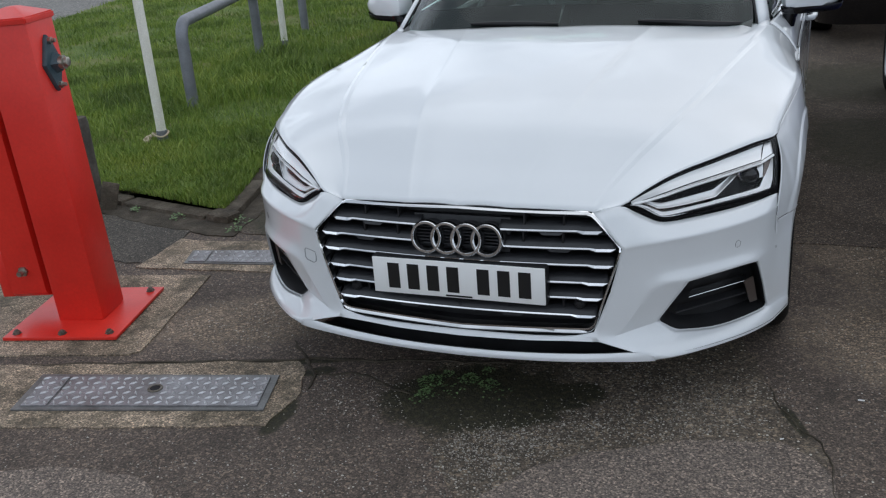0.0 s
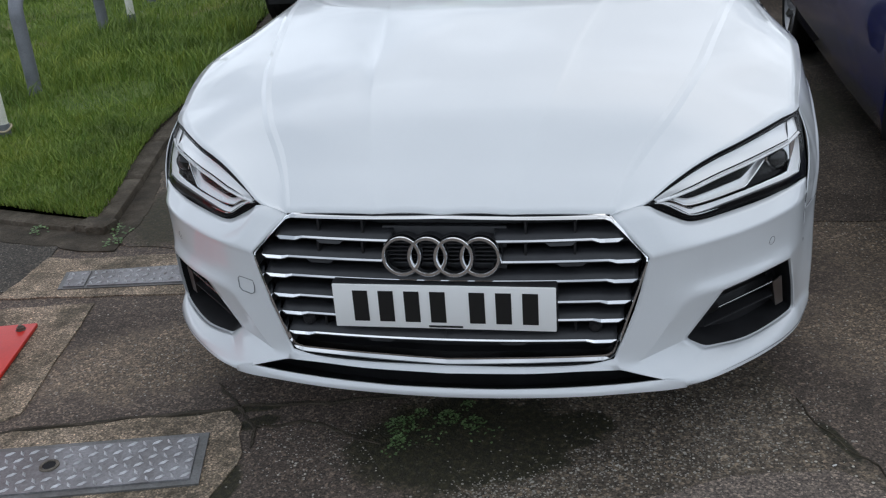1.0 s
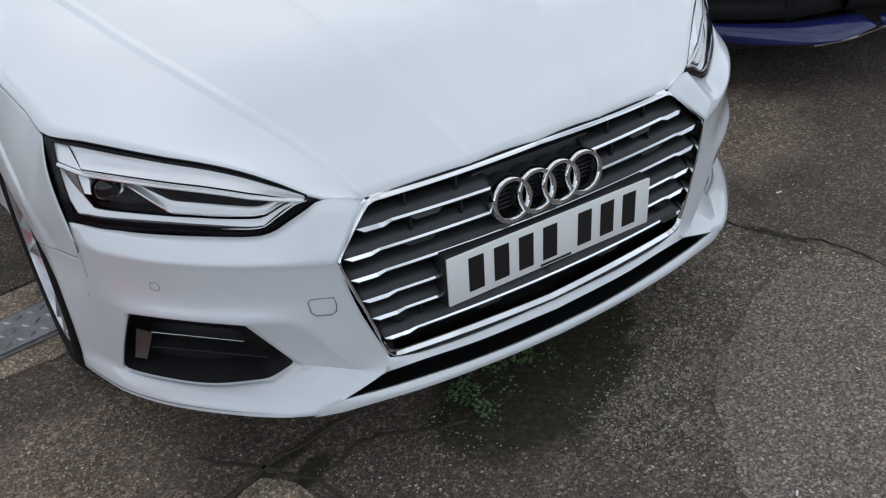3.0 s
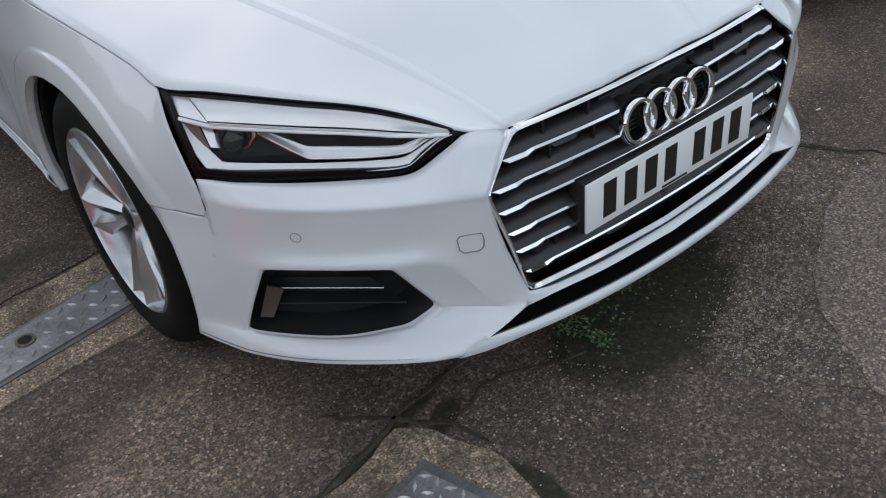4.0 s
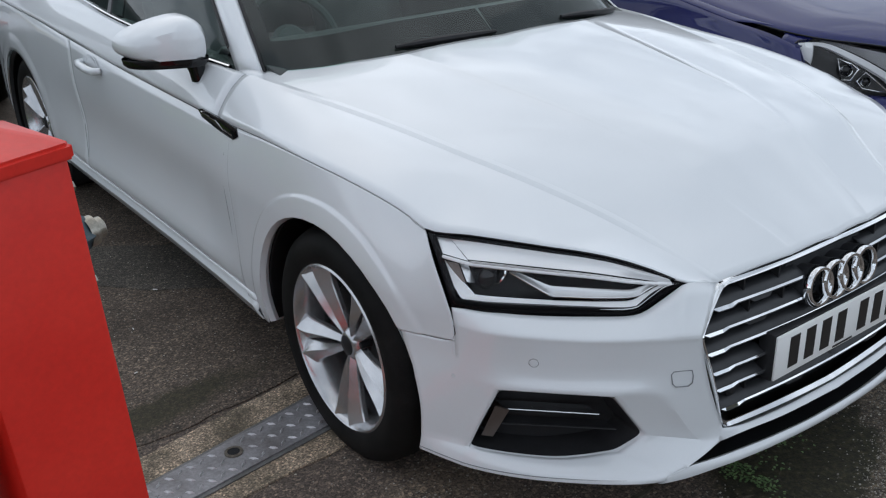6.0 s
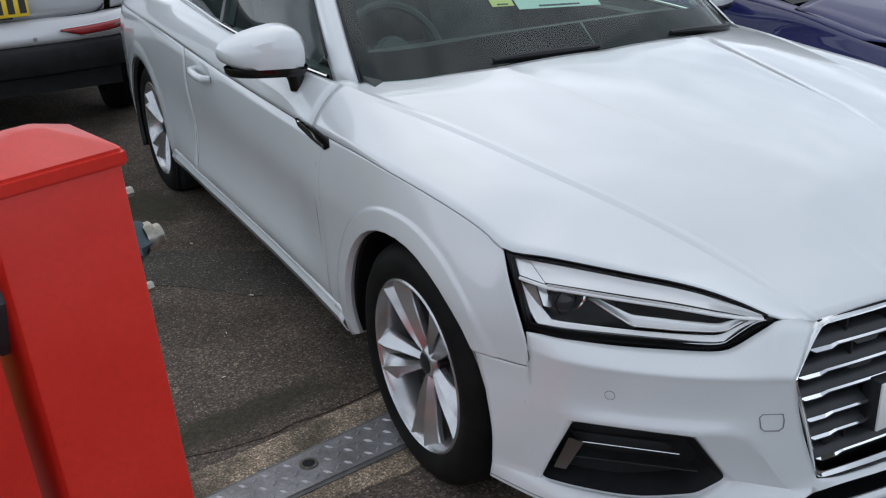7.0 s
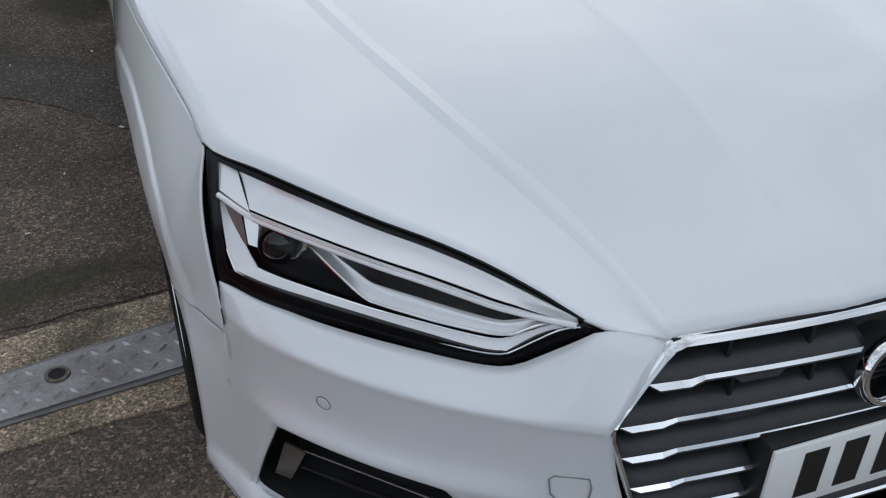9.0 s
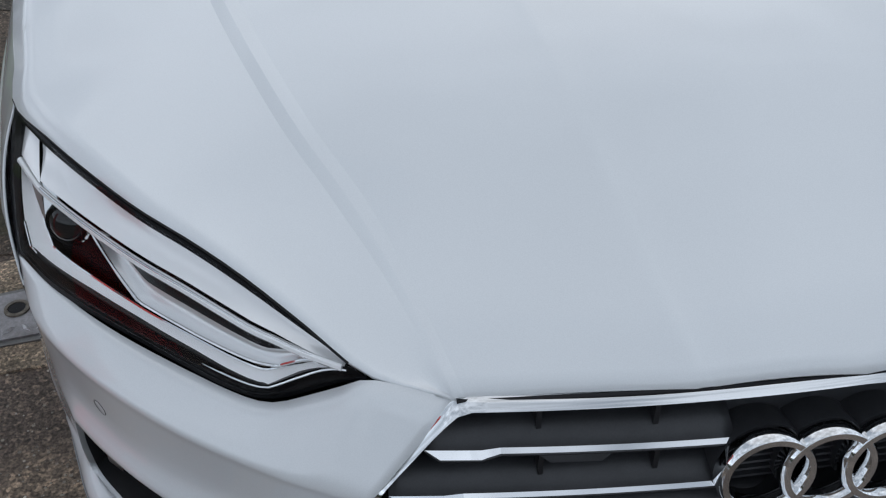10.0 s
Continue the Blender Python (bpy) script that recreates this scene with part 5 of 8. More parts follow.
for sgn in (1, -1):
    bm = B()
    lamp_sheet(bm, sgn, [(0.0, 1.0, 0.0, 0.0, 0.004, 0.002), (0.02, 0.98, 0.02, 0.0, 0.06, 0.02), (0.02, 0.98, 0.5, 0.5, 0.075, 0.02), (0.02, 0.98, 0.98, 1.0, 0.06, 0.02), (0.0, 1.0, 1.0, 1.0, 0.004, 0.002)], 40)
    lamp = cpart("headlamp", bm, M_LAMPDARK, None, "clear headlamp with silver reflector bands and dark bezel")
    # black edge round the lens, ribbed along its lower side
    edge = [lamp_at(s, 0.0, 0.0) for s in np.linspace(0, 1, 40)] + [lamp_at(s, 1.0, 0.0) for s in np.linspace(1, 0, 40)[1:]] + [lamp_at(0, v, 0.0) for v in (0.8, 0.6, 0.4, 0.2)]
    inner = [lamp_at(0.032 + 0.938 * s, 0.055, 0.003) for s in np.linspace(0, 1, 40)] + [lamp_at(0.034 + 0.903 * s, 0.875 - 0.34 * max(0.0, s - 0.82) / 0.18, 0.004) for s in np.linspace(1, 0, 40)[1:]] + [lamp_at(0.032, v, 0.004) for v in (0.75, 0.58, 0.4, 0.22)]
    bm = B()
    grid(bm, [[(sgn * x, y, z) for x, y, z in r] for r in (edge, inner, [p + LAMP_IN * 0.012 for p in inner])], closed=True)
    bezel = cpart("lamp_bezel", bm, M_LAMPDARK, lamp, "gloss black lamp edge", thick=0.002)
    for v in (0.945,):
        cpart("bezel_rib", lamp_line(sgn, [(0.03, v, -0.001), (0.40, v, -0.001), (0.76, v, -0.001), (0.84, v - 0.05, -0.001)], 0.0008), M_LAMPDARK, bezel)
    # upper reflector: a dished bright panel with a faceted outer end
    bm = B()
    lamp_ribbon(bm, sgn, [(0.085, 0.05, 0.016), (0.5, 0.05, 0.013), (0.80, 0.06, 0.009), (0.945, 0.10, 0.005)], [(0.135, 0.305, 0.004), (0.5, 0.285, 0.003), (0.80, 0.275, 0.003), (0.95, 0.34, 0.002)], 36, 6, 0.006)
    cpart("upper_reflector", bm, M_REFLECT, lamp, "bright silver upper reflector", smooth=60)
    bm = B()
    lamp_ribbon(bm, sgn, [(0.024, 0.06, 0.010), (0.085, 0.05, 0.016)], [(0.024, 0.27, 0.006), (0.135, 0.325, 0.004)], 8, 3)
    cpart("reflector_facet", bm, M_REFLECT, lamp, smooth=0)
    # light guide below the reflector, ribbed
    cpart("light_guide", lamp_line(sgn, [(0.03, 0.315, 0.006), (0.135, 0.365, 0.006), (0.5, 0.36, 0.005), (0.80, 0.355, 0.004), (0.945, 0.42, 0.003)], 0.0042, 40, 8), M_GUIDE, lamp, "clear daytime light strip")
    for v, dp, th, mt in ((0.322, 0.0020, 0.0011, M_LAMPGREY), (0.338, 0.0015, 0.0011, M_CHROME), (0.400, 0.010, 0.0016, M_CHROME)):
        cpart("lamp_rib", lamp_line(sgn, [(0.14, v, dp), (0.5, v - 0.008, dp), (0.80, v - 0.012, dp * 0.7), (0.94, v + 0.05, dp * 0.5)], th), mt, lamp)
    # lower silver band, rising at both ends, with bright edges
    bm = B()
    lamp_ribbon(bm, sgn, BAND_IN, BAND_OUT, 60, 4, 0.003)
    cpart("lower_band", bm, M_LAMPWHITE, lamp, "silver lower trim band", smooth=50)
    cpart("chrome_line", lamp_line(sgn, BAND_IN[1:], 0.0016, 60), M_CHROME, lamp)
    cpart("chrome_line", lamp_line(sgn, BAND_OUT[1:], 0.0014, 60), M_CHROME, lamp)
    # inner blade beyond the projector, with a dark window over it
    bm = B()
    lamp_ribbon(bm, sgn, BLADE_UP, BLADE_LOW, 40, 4, 0.004)
    cpart("inner_blade", bm, M_LAMPGREY, lamp, "silver inner trim blade", smooth=50)
    cpart("chrome_line", lamp_line(sgn, BLADE_LOW, 0.0018, 44), M_CHROME, lamp)
    bm = B()
    lamp_ribbon(bm, sgn, [(0.335, 0.40, 0.016), (0.6, 0.395, 0.013), (0.84, 0.41, 0.008)], BLADE_UP, 30, 2)
    cpart("dark_window", bm, M_LAMPDARK, lamp, "dark inner window")
    # dark chamber with the projector lens
    bm = B()
    lamp_ribbon(bm, sgn, [(0.13, 0.40, 0.040), (0.30, 0.40, 0.040), (0.36, 0.50, 0.038)], [(0.125, 0.83, 0.034), (0.30, 0.83, 0.034), (0.46, 0.83, 0.030)], 16, 2)
    cpart("lamp_chamber", bm, M_LAMPDARK, lamp, "gloss black lamp chamber")
    c = lamp_at(0.205, 0.55, 0.024)
    ax = Vector((sgn * -LAMP_IN[0] * 0.4, -LAMP_IN[1], 0.05)).normalized()
    turn = Matrix.Translation((sgn * c[0], c[1], c[2])) @ ax.to_track_quat("X", "Z").to_matrix().to_4x4()
    bm = B()
    lathe(bm, [(0.0001, 0.014), (0.012, 0.012), (0.022, 0.005), (0.026, -0.006), (0.026, -0.03)], 28, turn)
    cpart("projector_lens", bm, M_GLOSSB, lamp, "dark glass projector lens")
    bm = B()
    lathe(bm, [(0.0265, -0.02), (0.0265, 0.001), (0.0275, 0.002), (0.0285, 0.0), (0.0285, -0.03)], 28, turn)
    cpart("projector_ring", bm, M_LAMPDARK, lamp)
    # bright hook under the lens and the bracket beside it
    cpart("chrome_hook", lamp_line(sgn, [(0.285, 0.415, 0.022), (0.275, 0.50, 0.024), (0.245, 0.62, 0.028), (0.215, 0.66, 0.032)], [0.0034] * 6 + [0.0026] * 6 + [0.0012] * 6, 18), M_CHROME, lamp)
    bm = B()
    lamp_ribbon(bm, sgn, [(0.098, 0.39, 0.020), (0.135, 0.40, 0.030)], [(0.105, 0.64, 0.020), (0.140, 0.66, 0.030)], 6, 3)
    cpart("lamp_bracket", bm, M_SATIN, lamp, "satin metal lamp bracket")
    bm = B()
    lamp_ribbon(bm, sgn, [(0.034, 0.385, 0.016), (0.092, 0.40, 0.018)], [(0.050, 0.60, 0.020), (0.100, 0.66, 0.022)], 6, 3)
    cpart("side_marker", bm, M_AMBER, lamp, "dim amber side marker")
    # clear cover
    bm = B()
    lamp_sheet(bm, sgn, [(0.0, 1.0, v, v, 0.0, 0.0) for v in np.linspace(0, 1, 9)], 40)
    face_away(bm, (sgn * 0.3, 0.9, 0.5))
    cover = cpart("lens_cover", bm, M_CLEAR, lamp, "clear plastic lens cover", recalc=False)
    cover.visible_shadow = False

# ---------- wheels ----------


def road_wheel(name, label, r_tyre, r_rim, width, spokes, mat):
    """A wheel about its hub, with its outer face towards -x."""
    w = thing(name, label, "wheel")
    h = width / 2
    bm = B()
    lathe(bm, [(r_rim - 0.008, -h + 0.012), (r_rim + 0.012, -h + 0.002), (r_rim + 0.045, -h - 0.003), (r_tyre - 0.03, -h + 0.006), (r_tyre - 0.012, -h + 0.02), (r_tyre - 0.002, -h + 0.045), (r_tyre, -h * 0.3), (r_tyre - 0.006, -h * 0.28), (r_tyre - 0.006, -h * 0.22), (r_tyre, -h * 0.2), (r_tyre, h * 0.2), (r_tyre - 0.006, h * 0.22), (r_tyre - 0.006, h * 0.28), (r_tyre, h * 0.3), (r_tyre - 0.002, h - 0.045), (r_tyre - 0.02, h - 0.01), (r_rim + 0.04, h), (r_rim, h - 0.01)], 64)
    part("tyre", bm, M_TYRE, w, "black rubber tyre")
    bm = B()
    lathe(bm, [(r_rim - 0.006, -h + 0.016), (r_rim + 0.006, -h + 0.006), (r_rim + 0.006, -h + 0.010), (r_rim - 0.004, -h + 0.004), (r_rim - 0.012, -h + 0.012), (r_rim - 0.020, -h + 0.05), (r_rim - 0.030, 0.0), (r_rim - 0.012, h - 0.01)], 64)
    rim = part("rim", bm, mat, w, "silver alloy rim")
    spokes(w, r_rim, h, mat)
    bm = B()
    lathe(bm, [(0.0001, -0.002), (0.15, -0.002), (0.152, 0.004), (0.15, 0.01)], 48)
    part("brake_disc", bm, M_DISC, w, "steel brake disc")
    # added black disc, stands in for the shade seen between the spokes
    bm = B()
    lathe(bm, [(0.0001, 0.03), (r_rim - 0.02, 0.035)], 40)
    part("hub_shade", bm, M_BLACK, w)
    bm = B()
    box(bm, (-0.02, 0.08, -0.07), (0.05, 0.155, 0.07), 0.015)
    part("caliper", bm, M_BLACK, w)
    return w


def slim_blades(rim, r, h, mat):
    """Five pairs of slender ridged blades that spread towards the rim."""
    for k in range(5):
        for side in (-1, 1):
            a0 = 2 * math.pi * k / 5 + 0.3
            bm = B()
            rows = []
            for q in np.linspace(0, 1, 8):
                rad = 0.028 + (r - 0.014 - 0.028) * q
                ang = a0 + side * (0.22 + 0.06 * q)
                half_w = 0.009 + 0.009 * q + 0.016 * max(0.0, q - 0.74)
                out = -h + 0.030 - 0.022 * q + 0.012 * (1 - q) ** 3
                c, s = math.cos(ang), math.sin(ang)
                pr = []
                for off, dep in ((-1.0, 0.050), (-0.96, 0.036 if side > 0 else 0.008), (-0.1 * side, 0.0), (0.96, 0.008 if side > 0 else 0.036), (1.0, 0.050), (0.0, 0.054)):
                    o = off * half_w
                    pr.append((out + dep, rad * c - o * s, rad * s + o * c))
                rows.append(pr)
            grid(bm, rows, closed=True)
            part("spoke", bm, mat, rim, smooth=14)


def broad_blades(rim, r, h, mat):
    """Five pairs of broad faceted blades, each pair parted by a narrow cleft."""
    for k in range(5):
        for side in (-1, 1):
            a0 = 2 * math.pi * k / 5
            bm = B()
            rows = []
            for q in np.linspace(0, 1, 12):
                rad = 0.034 + (r - 0.008 - 0.034) * q
                near = 0.0014 + 0.0062 * math.sin(math.pi * min(1.0, q * 1.15)) ** 1.5
                width = 0.018 + 0.030 * q + 0.030 * q ** 2.5
                out = -h + 0.032 - 0.027 * q + 0.010 * (1 - q) ** 3
                dish = 0.012 + 0.014 * q
                pr = []
                for o, dep in ((near, 0.036), (near, 0.012 + 0.010 * q), (near + (0.30 + 0.16 * q) * width, 0.0), (near + 0.96 * width, dish), (near + width, dish + 0.004), (near + width * 1.0, dish + 0.016)):
                    ang = a0 + side * o / max(rad, 0.05)
                    pr.append((out + dep, rad * math.cos(ang), rad * math.sin(ang)))
                rows.append(pr if side > 0 else pr[::-1])
            grid(bm, rows, closed=True)
            part("spoke", bm, mat, rim, smooth=16)


def hub_parts(rim, h, mat, turn):
    """Hub, cap and bolts."""
    bm = B()
    lathe(bm, [(0.0001, -h + 0.038), (0.028, -h + 0.038), (0.033, -h + 0.041), (0.046, -h + 0.050), (0.052, -h + 0.062), (0.045, -h + 0.085)], 32)
    hub = part("hub", bm, mat, rim)
    bm = B()
    lathe(bm, [(0.0001, -h + 0.033), (0.022, -h + 0.034), (0.0275, -h + 0.037), (0.028, -h + 0.044)], 28)
    part("centre_cap", bm, M_BLACK, rim, "dark centre cap")
    for k in range(5):
        a = 2 * math.pi * (k + 0.5) / 5 + turn
        bm = B()
        lathe(bm, [(0.0001, -h + 0.05), (0.009, -h + 0.05), (0.010, -h + 0.054), (0.010, -h + 0.08)], 10, Matrix.Translation((0, 0.05 * math.cos(a), 0.05 * math.sin(a))))
        part("wheel_bolt", bm, M_BLACK, rim)



def slim_spokes(rim, r, h, mat):
    slim_blades(rim, r, h, mat)
    hub_parts(rim, h, mat, 0.3)


def broad_spokes(rim, r, h, mat):
    broad_blades(rim, r, h, mat)
    hub_parts(rim, h, mat, 0.0)


front_right = road_wheel("wheel", "silver five-twin-spoke alloy wheel with black tyre", 0.324, 0.229, 0.215, broad_spokes, M_ALLOY)
front_right.matrix_basis = pose(-0.785, WHEEL_Y, WHEEL_Z, 55)
spots = [pose(0.785, WHEEL_Y, WHEEL_Z, 40, 0, 180), pose(-0.775, REAR_Y, WHEEL_Z, 30), pose(0.775, REAR_Y, WHEEL_Z, 0, 0, 180)]
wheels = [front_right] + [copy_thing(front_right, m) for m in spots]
for w in wheels:
    for key in ("category", "group"):
        if key in w:
            del w[key]
    w.parent = coupe
    w.matrix_parent_inverse = Matrix.Translation(coupe.location).inverted()

# ---------- glasshouse and cabin ----------
WS_LOW = spline([(0, 1.275, 0.936), (0.33, 1.29, 0.932), (0.55, 1.325, 0.919), (0.655, 1.398, 0.909), (0.712, 1.468, 0.906)], 30)
WS_TOP = spline([(0, 2.02, 1.325), (0.3, 2.04, 1.318), (0.48, 2.09, 1.300), (0.53, 2.13, 1.290), (0.545, 2.15, 1.287)], 30)
bm = B()
strip(bm, WS_LOW, WS_TOP, 10, np.stack([0.01 * WS_LOW[:, 0] / 0.7, np.full(30, -0.035), np.full(30, 0.03)], 1), True)
face_away(bm, (0, 2.5, 0.5))
screen = cpart("windscreen", bm, M_GLASS, None, "clear windscreen with black edge band", recalc=False)
screen.visible_shadow = False
bm = B()


def ws_at(i, q):
    c = 4 * q * (1 - q)
    return WS_LOW[i] * (1 - q) + WS_TOP[i] * q + arr((0.01, -0.035, 0.03)) * c + arr((0, 0.004, -0.003))


strip(bm, [ws_at(i, 0.0) for i in range(30)], [ws_at(i, 0.15) for i in range(30)], 2, (0, 0, 0), True)
strip(bm, [ws_at(29, q) for q in np.linspace(0.05, 1, 16)], [ws_at(27, q) for q in np.linspace(0.05, 1, 16)], 1, (0, 0, 0), True)
cpart("glass_band", bm, M_FRIT, screen, "black ceramic edge band")
for sgn in (1, -1):
    bm = B()
    p_in = spline([(0.722, 1.462, 0.906), (0.67, 1.68, 1.06), (0.60, 1.95, 1.215), (0.548, 2.15, 1.29), (0.53, 2.5, 1.335), (0.52, 3.0, 1.32), (0.50, 3.5, 1.22), (0.52, 4.0, 1.03), (0.54, 4.2, 0.955)], 60)
    p_out = spline([(0.76, 1.555, 0.898), (0.715, 1.76, 1.05), (0.652, 2.0, 1.195), (0.61, 2.2, 1.265), (0.60, 2.5, 1.30), (0.595, 3.0, 1.285), (0.60, 3.5, 1.17), (0.63, 3.9, 1.03), (0.66, 4.2, 0.958)], 60)
    strip(bm, [(sgn * x, y, z) for x, y, z in p_in], [(sgn * x, y, z) for x, y, z in p_out], 5, (sgn * 0.008, -0.012, 0.010))
    cpart("roof_pillar", bm, M_WHITE, thick=0.004)
    bm = B()
    seal = [p + arr((-0.004, -0.004, 0.001)) for p in p_in[:22]]
    tube(bm, [(sgn * x, y, z) for x, y, z in seal], [0.003, 0.004, 0.005] + [0.006] * 19, 8)
    cpart("screen_seal", bm, M_BLACK)
    # side glass
    g_top = p_out[2:50]
    g_bot = spline([(0.764, 1.59, 0.902), (0.786, 1.75, 0.911), (0.80, 2.1, 0.928), (0.805, 2.5, 0.945), (0.79, 2.9, 0.965), (0.765, 3.3, 0.98), (0.70, 3.7, 0.99)], 48)
    bm = B()
    strip(bm, [(sgn * (x - 0.008), y, z) for x, y, z in g_top], [(sgn * (x - 0.008), y, z) for x, y, z in g_bot], 8, (sgn * 0.014, 0, 0))
    face_away(bm, (0, 2.5, 0.7))
    glass = cpart("side_window", bm, M_GLASS, None, "tinted side window", recalc=False)
    glass.visible_shadow = False
    bm = B()
    tube(bm, [(sgn * (x + 0.002), y, z + 0.003) for x, y, z in g_bot], 0.008, 8)
    cpart("window_trim", bm, M_CHROME, None, "bright window trim strip")
    bm = B()
    tube(bm, [(sgn * (x - 0.004), y, z) for x, y, z in g_top], 0.010, 8)
    cpart("window_seal", bm, M_BLACK)
    bm = B()
    tube(bm, [(sgn * x, y, z) for x, y, z in ((0.775, 2.55, 0.94), (0.70, 2.6, 1.12), (0.60, 2.65, 1.28))], 0.03, 8)
    cpart("door_pillar", bm, M_GLOSSB)
bm = B()
strip(bm, spline([(0, 2.02, 1.327), (0, 2.5, 1.365), (0, 3.0, 1.35), (0, 3.45, 1.25)], 30), spline([(0.545, 2.15, 1.288), (0.53, 2.5, 1.335), (0.52, 3.0, 1.32), (0.503, 3.45, 1.23)], 30), 6, (0.0, 0, 0.02), True)
cpart("roof", bm, M_WHITE, thick=0.004)
bm = B()
strip(bm, spline([(0, 3.45, 1.25), (0, 3.8, 1.12), (0, 4.12, 0.985)], 20), spline([(0.503, 3.45, 1.23), (0.515, 3.8, 1.11), (0.535, 4.15, 0.97)], 20), 5, (0, 0, 0.012), True)
face_away(bm, (0, 2.5, 0.6))
cpart("rear_window", bm, M_GLASS, recalc=False)
bm = B()
strip(bm, spline([(0, 4.12, 0.985), (0, 4.4, 0.96), (0, 4.62, 0.945), (0, 4.65, 0.80), (0, 4.70, 0.5), (0, 4.62, 0.28)], 30), spline([(0.60, 4.18, 0.957), (0.58, 4.4, 0.94), (0.56, 4.56, 0.92), (0.70, 4.6, 0.80), (0.74, 4.6, 0.5), (0.72, 4.5, 0.28)], 30), 6, (0, 0.02, 0.01), True)
strip(bm, spline([(0.56, 4.56, 0.92), (0.70, 4.6, 0.80), (0.74, 4.6, 0.5), (0.72, 4.5, 0.28)], 16), spline([(0.66, 4.45, 0.92), (0.76, 4.5, 0.80), (0.79, 4.5, 0.5), (0.77, 4.45, 0.28)], 16), 2, (0, 0, 0), True)
cpart("tail", bm, M_WHITE, thick=0.004)
# scuttle and wipers
bm = B()
strip(bm, [(x, y - 0.03, z - 0.03) for x, y, z in WS_LOW], [(x, y + 0.01, z - 0.002) for x, y, z in WS_LOW], 2, (0, 0, 0), True)
cpart("scuttle", bm, M_BLACK, thick=0.004)
for x0, x1 in ((-0.36, 0.0), (0.30, 0.66)):
    bm = B()
    pts = []
    for q in np.linspace(0, 1, 8):
        x = x0 + (x1 - x0) * q
        lo = arr([np.interp(abs(x), WS_LOW[:, 0], WS_LOW[:, k]) for k in (1, 2)])
        pts.append((x, lo[0] + 0.002 + 0.010 * (1 - q), lo[1] + 0.010 + 0.006 * (1 - q)))
    tube(bm, pts, [0.006, 0.009, 0.011, 0.012, 0.012, 0.011, 0.009, 0.006], 8)
    tube(bm, [(x, y + 0.004, z - 0.012) for x, y, z in pts], 0.004, 6)
    cpart("wiper", bm, M_BLACK, None, "black windscreen wiper")
# door mirrors
for sgn in (1, -1):
    bm = B()
    rings = []
    for q, wx, wz, yy in ((0.0, 0.0005, 0.0005, 1.66), (0.02, 0.03, 0.022, 1.661), (0.06, 0.07, 0.045, 1.665), (0.2, 0.096, 0.060, 1.685), (0.45, 0.111, 0.070, 1.72), (0.75, 0.116, 0.073, 1.765), (1.0, 0.117, 0.073, 1.80), (1.0, 0.104, 0.064, 1.803)):
        line = []
        for a in np.linspace(0, 2 * math.pi, 28, endpoint=False):
            ca, sa = math.cos(a), math.sin(a)
            px = 0.905 + wx * np.sign(ca) * abs(ca) ** 0.75
            skew = (px - 0.905) * 0.42
            pz = 0.972 + wz * np.sign(sa) * abs(sa) ** 0.8 * (1.0 - 0.40 * (px - 0.905) / 0.117)
            line.append((sgn * px, yy + skew, max(pz, 0.936)))
        rings.append(line)
    grid(bm, rings, closed=True)
    mirror = cpart("door_mirror", bm, M_WHITE, None, "white door mirror on a black foot")
    bm = B()
    rings = []
    for z, k in ((0.936, 1.004), (0.934, 1.01), (0.918, 0.99), (0.910, 0.92), (0.908, 0.5)):
        line = []
        for a in np.linspace(0, 2 * math.pi, 28, endpoint=False):
            px = 0.905 + 0.113 * k * np.sign(math.cos(a)) * abs(math.cos(a)) ** 0.7
            py = 1.735 + 0.068 * k * math.sin(a) + (px - 0.905) * 0.42
            line.append((sgn * px, py, z + 0.02 * (px - 0.905)))
        rings.append(line)
    grid(bm, rings, closed=True)
    cpart("mirror_base", bm, M_GLOSSB, mirror, "gloss black lower shell")
    bm = B()
    tube(bm, [(sgn * x, y, z) for x, y, z in ((0.83, 1.70, 0.925), (0.825, 1.70, 0.89), (0.822, 1.70, 0.858))], [0.034, 0.026, 0.024], 10)
    cpart("mirror_foot", bm, M_GLOSSB, mirror)
    bm = B()
    grid(bm, [[(sgn * (0.905 + u), 1.80 + 0.42 * u, 0.962 + v * 0.036) for u in (-0.085, 0.0, 0.085)] for v in (-0.6, 0, 1)])
    cpart("mirror_glass", bm, principled("mirror_silver", (0.9, 0.9, 0.9), 0.0, 1.0), mirror)
# cabin
bm = B()
prof = [(1.30, 0.80), (1.40, 0.905), (1.60, 0.93), (1.78, 0.925), (1.86, 0.88), (1.88, 0.70), (1.80, 0.50)]
grid(bm, [[(x, y, z) for y, z in evenly(prof, 24)] for x in np.linspace(-0.70, 0.70, 12)])
cpart("dashboard", bm, M_CABIN, None, "dark dashboard", thick=0.01)
bm = B()
box(bm, (-0.72, 1.4, 0.26), (0.72, 3.9, 0.32))
for s in (1, -1):
    box(bm, (s * 0.70 - 0.03, 1.55, 0.32), (s * 0.70 + 0.03, 3.4, 0.90), 0.02)
box(bm, (-0.13, 1.8, 0.32), (0.13, 2.9, 0.56), 0.04)
cpart("cabin_floor", bm, M_CABIN, None)
for x in (-0.37, 0.37):
    bm = B()
    box(bm, (x - 0.24, 2.1, 0.36), (x + 0.24, 2.62, 0.56), 0.06)
    box(bm, (x - 0.22, -0.07, 0.0), (x + 0.22, 0.07, 0.62), 0.06, Matrix.Translation((0, 2.62, 0.48)) @ pose(0, 0, 0, -18))
    box(bm, (x - 0.12, -0.05, 0.0), (x + 0.12, 0.05, 0.20), 0.045, Matrix.Translation((0, 2.84, 1.06)) @ pose(0, 0, 0, -10))
    cpart("seat", bm, M_SEAT, None, "dark leather front seat")
bm = B()
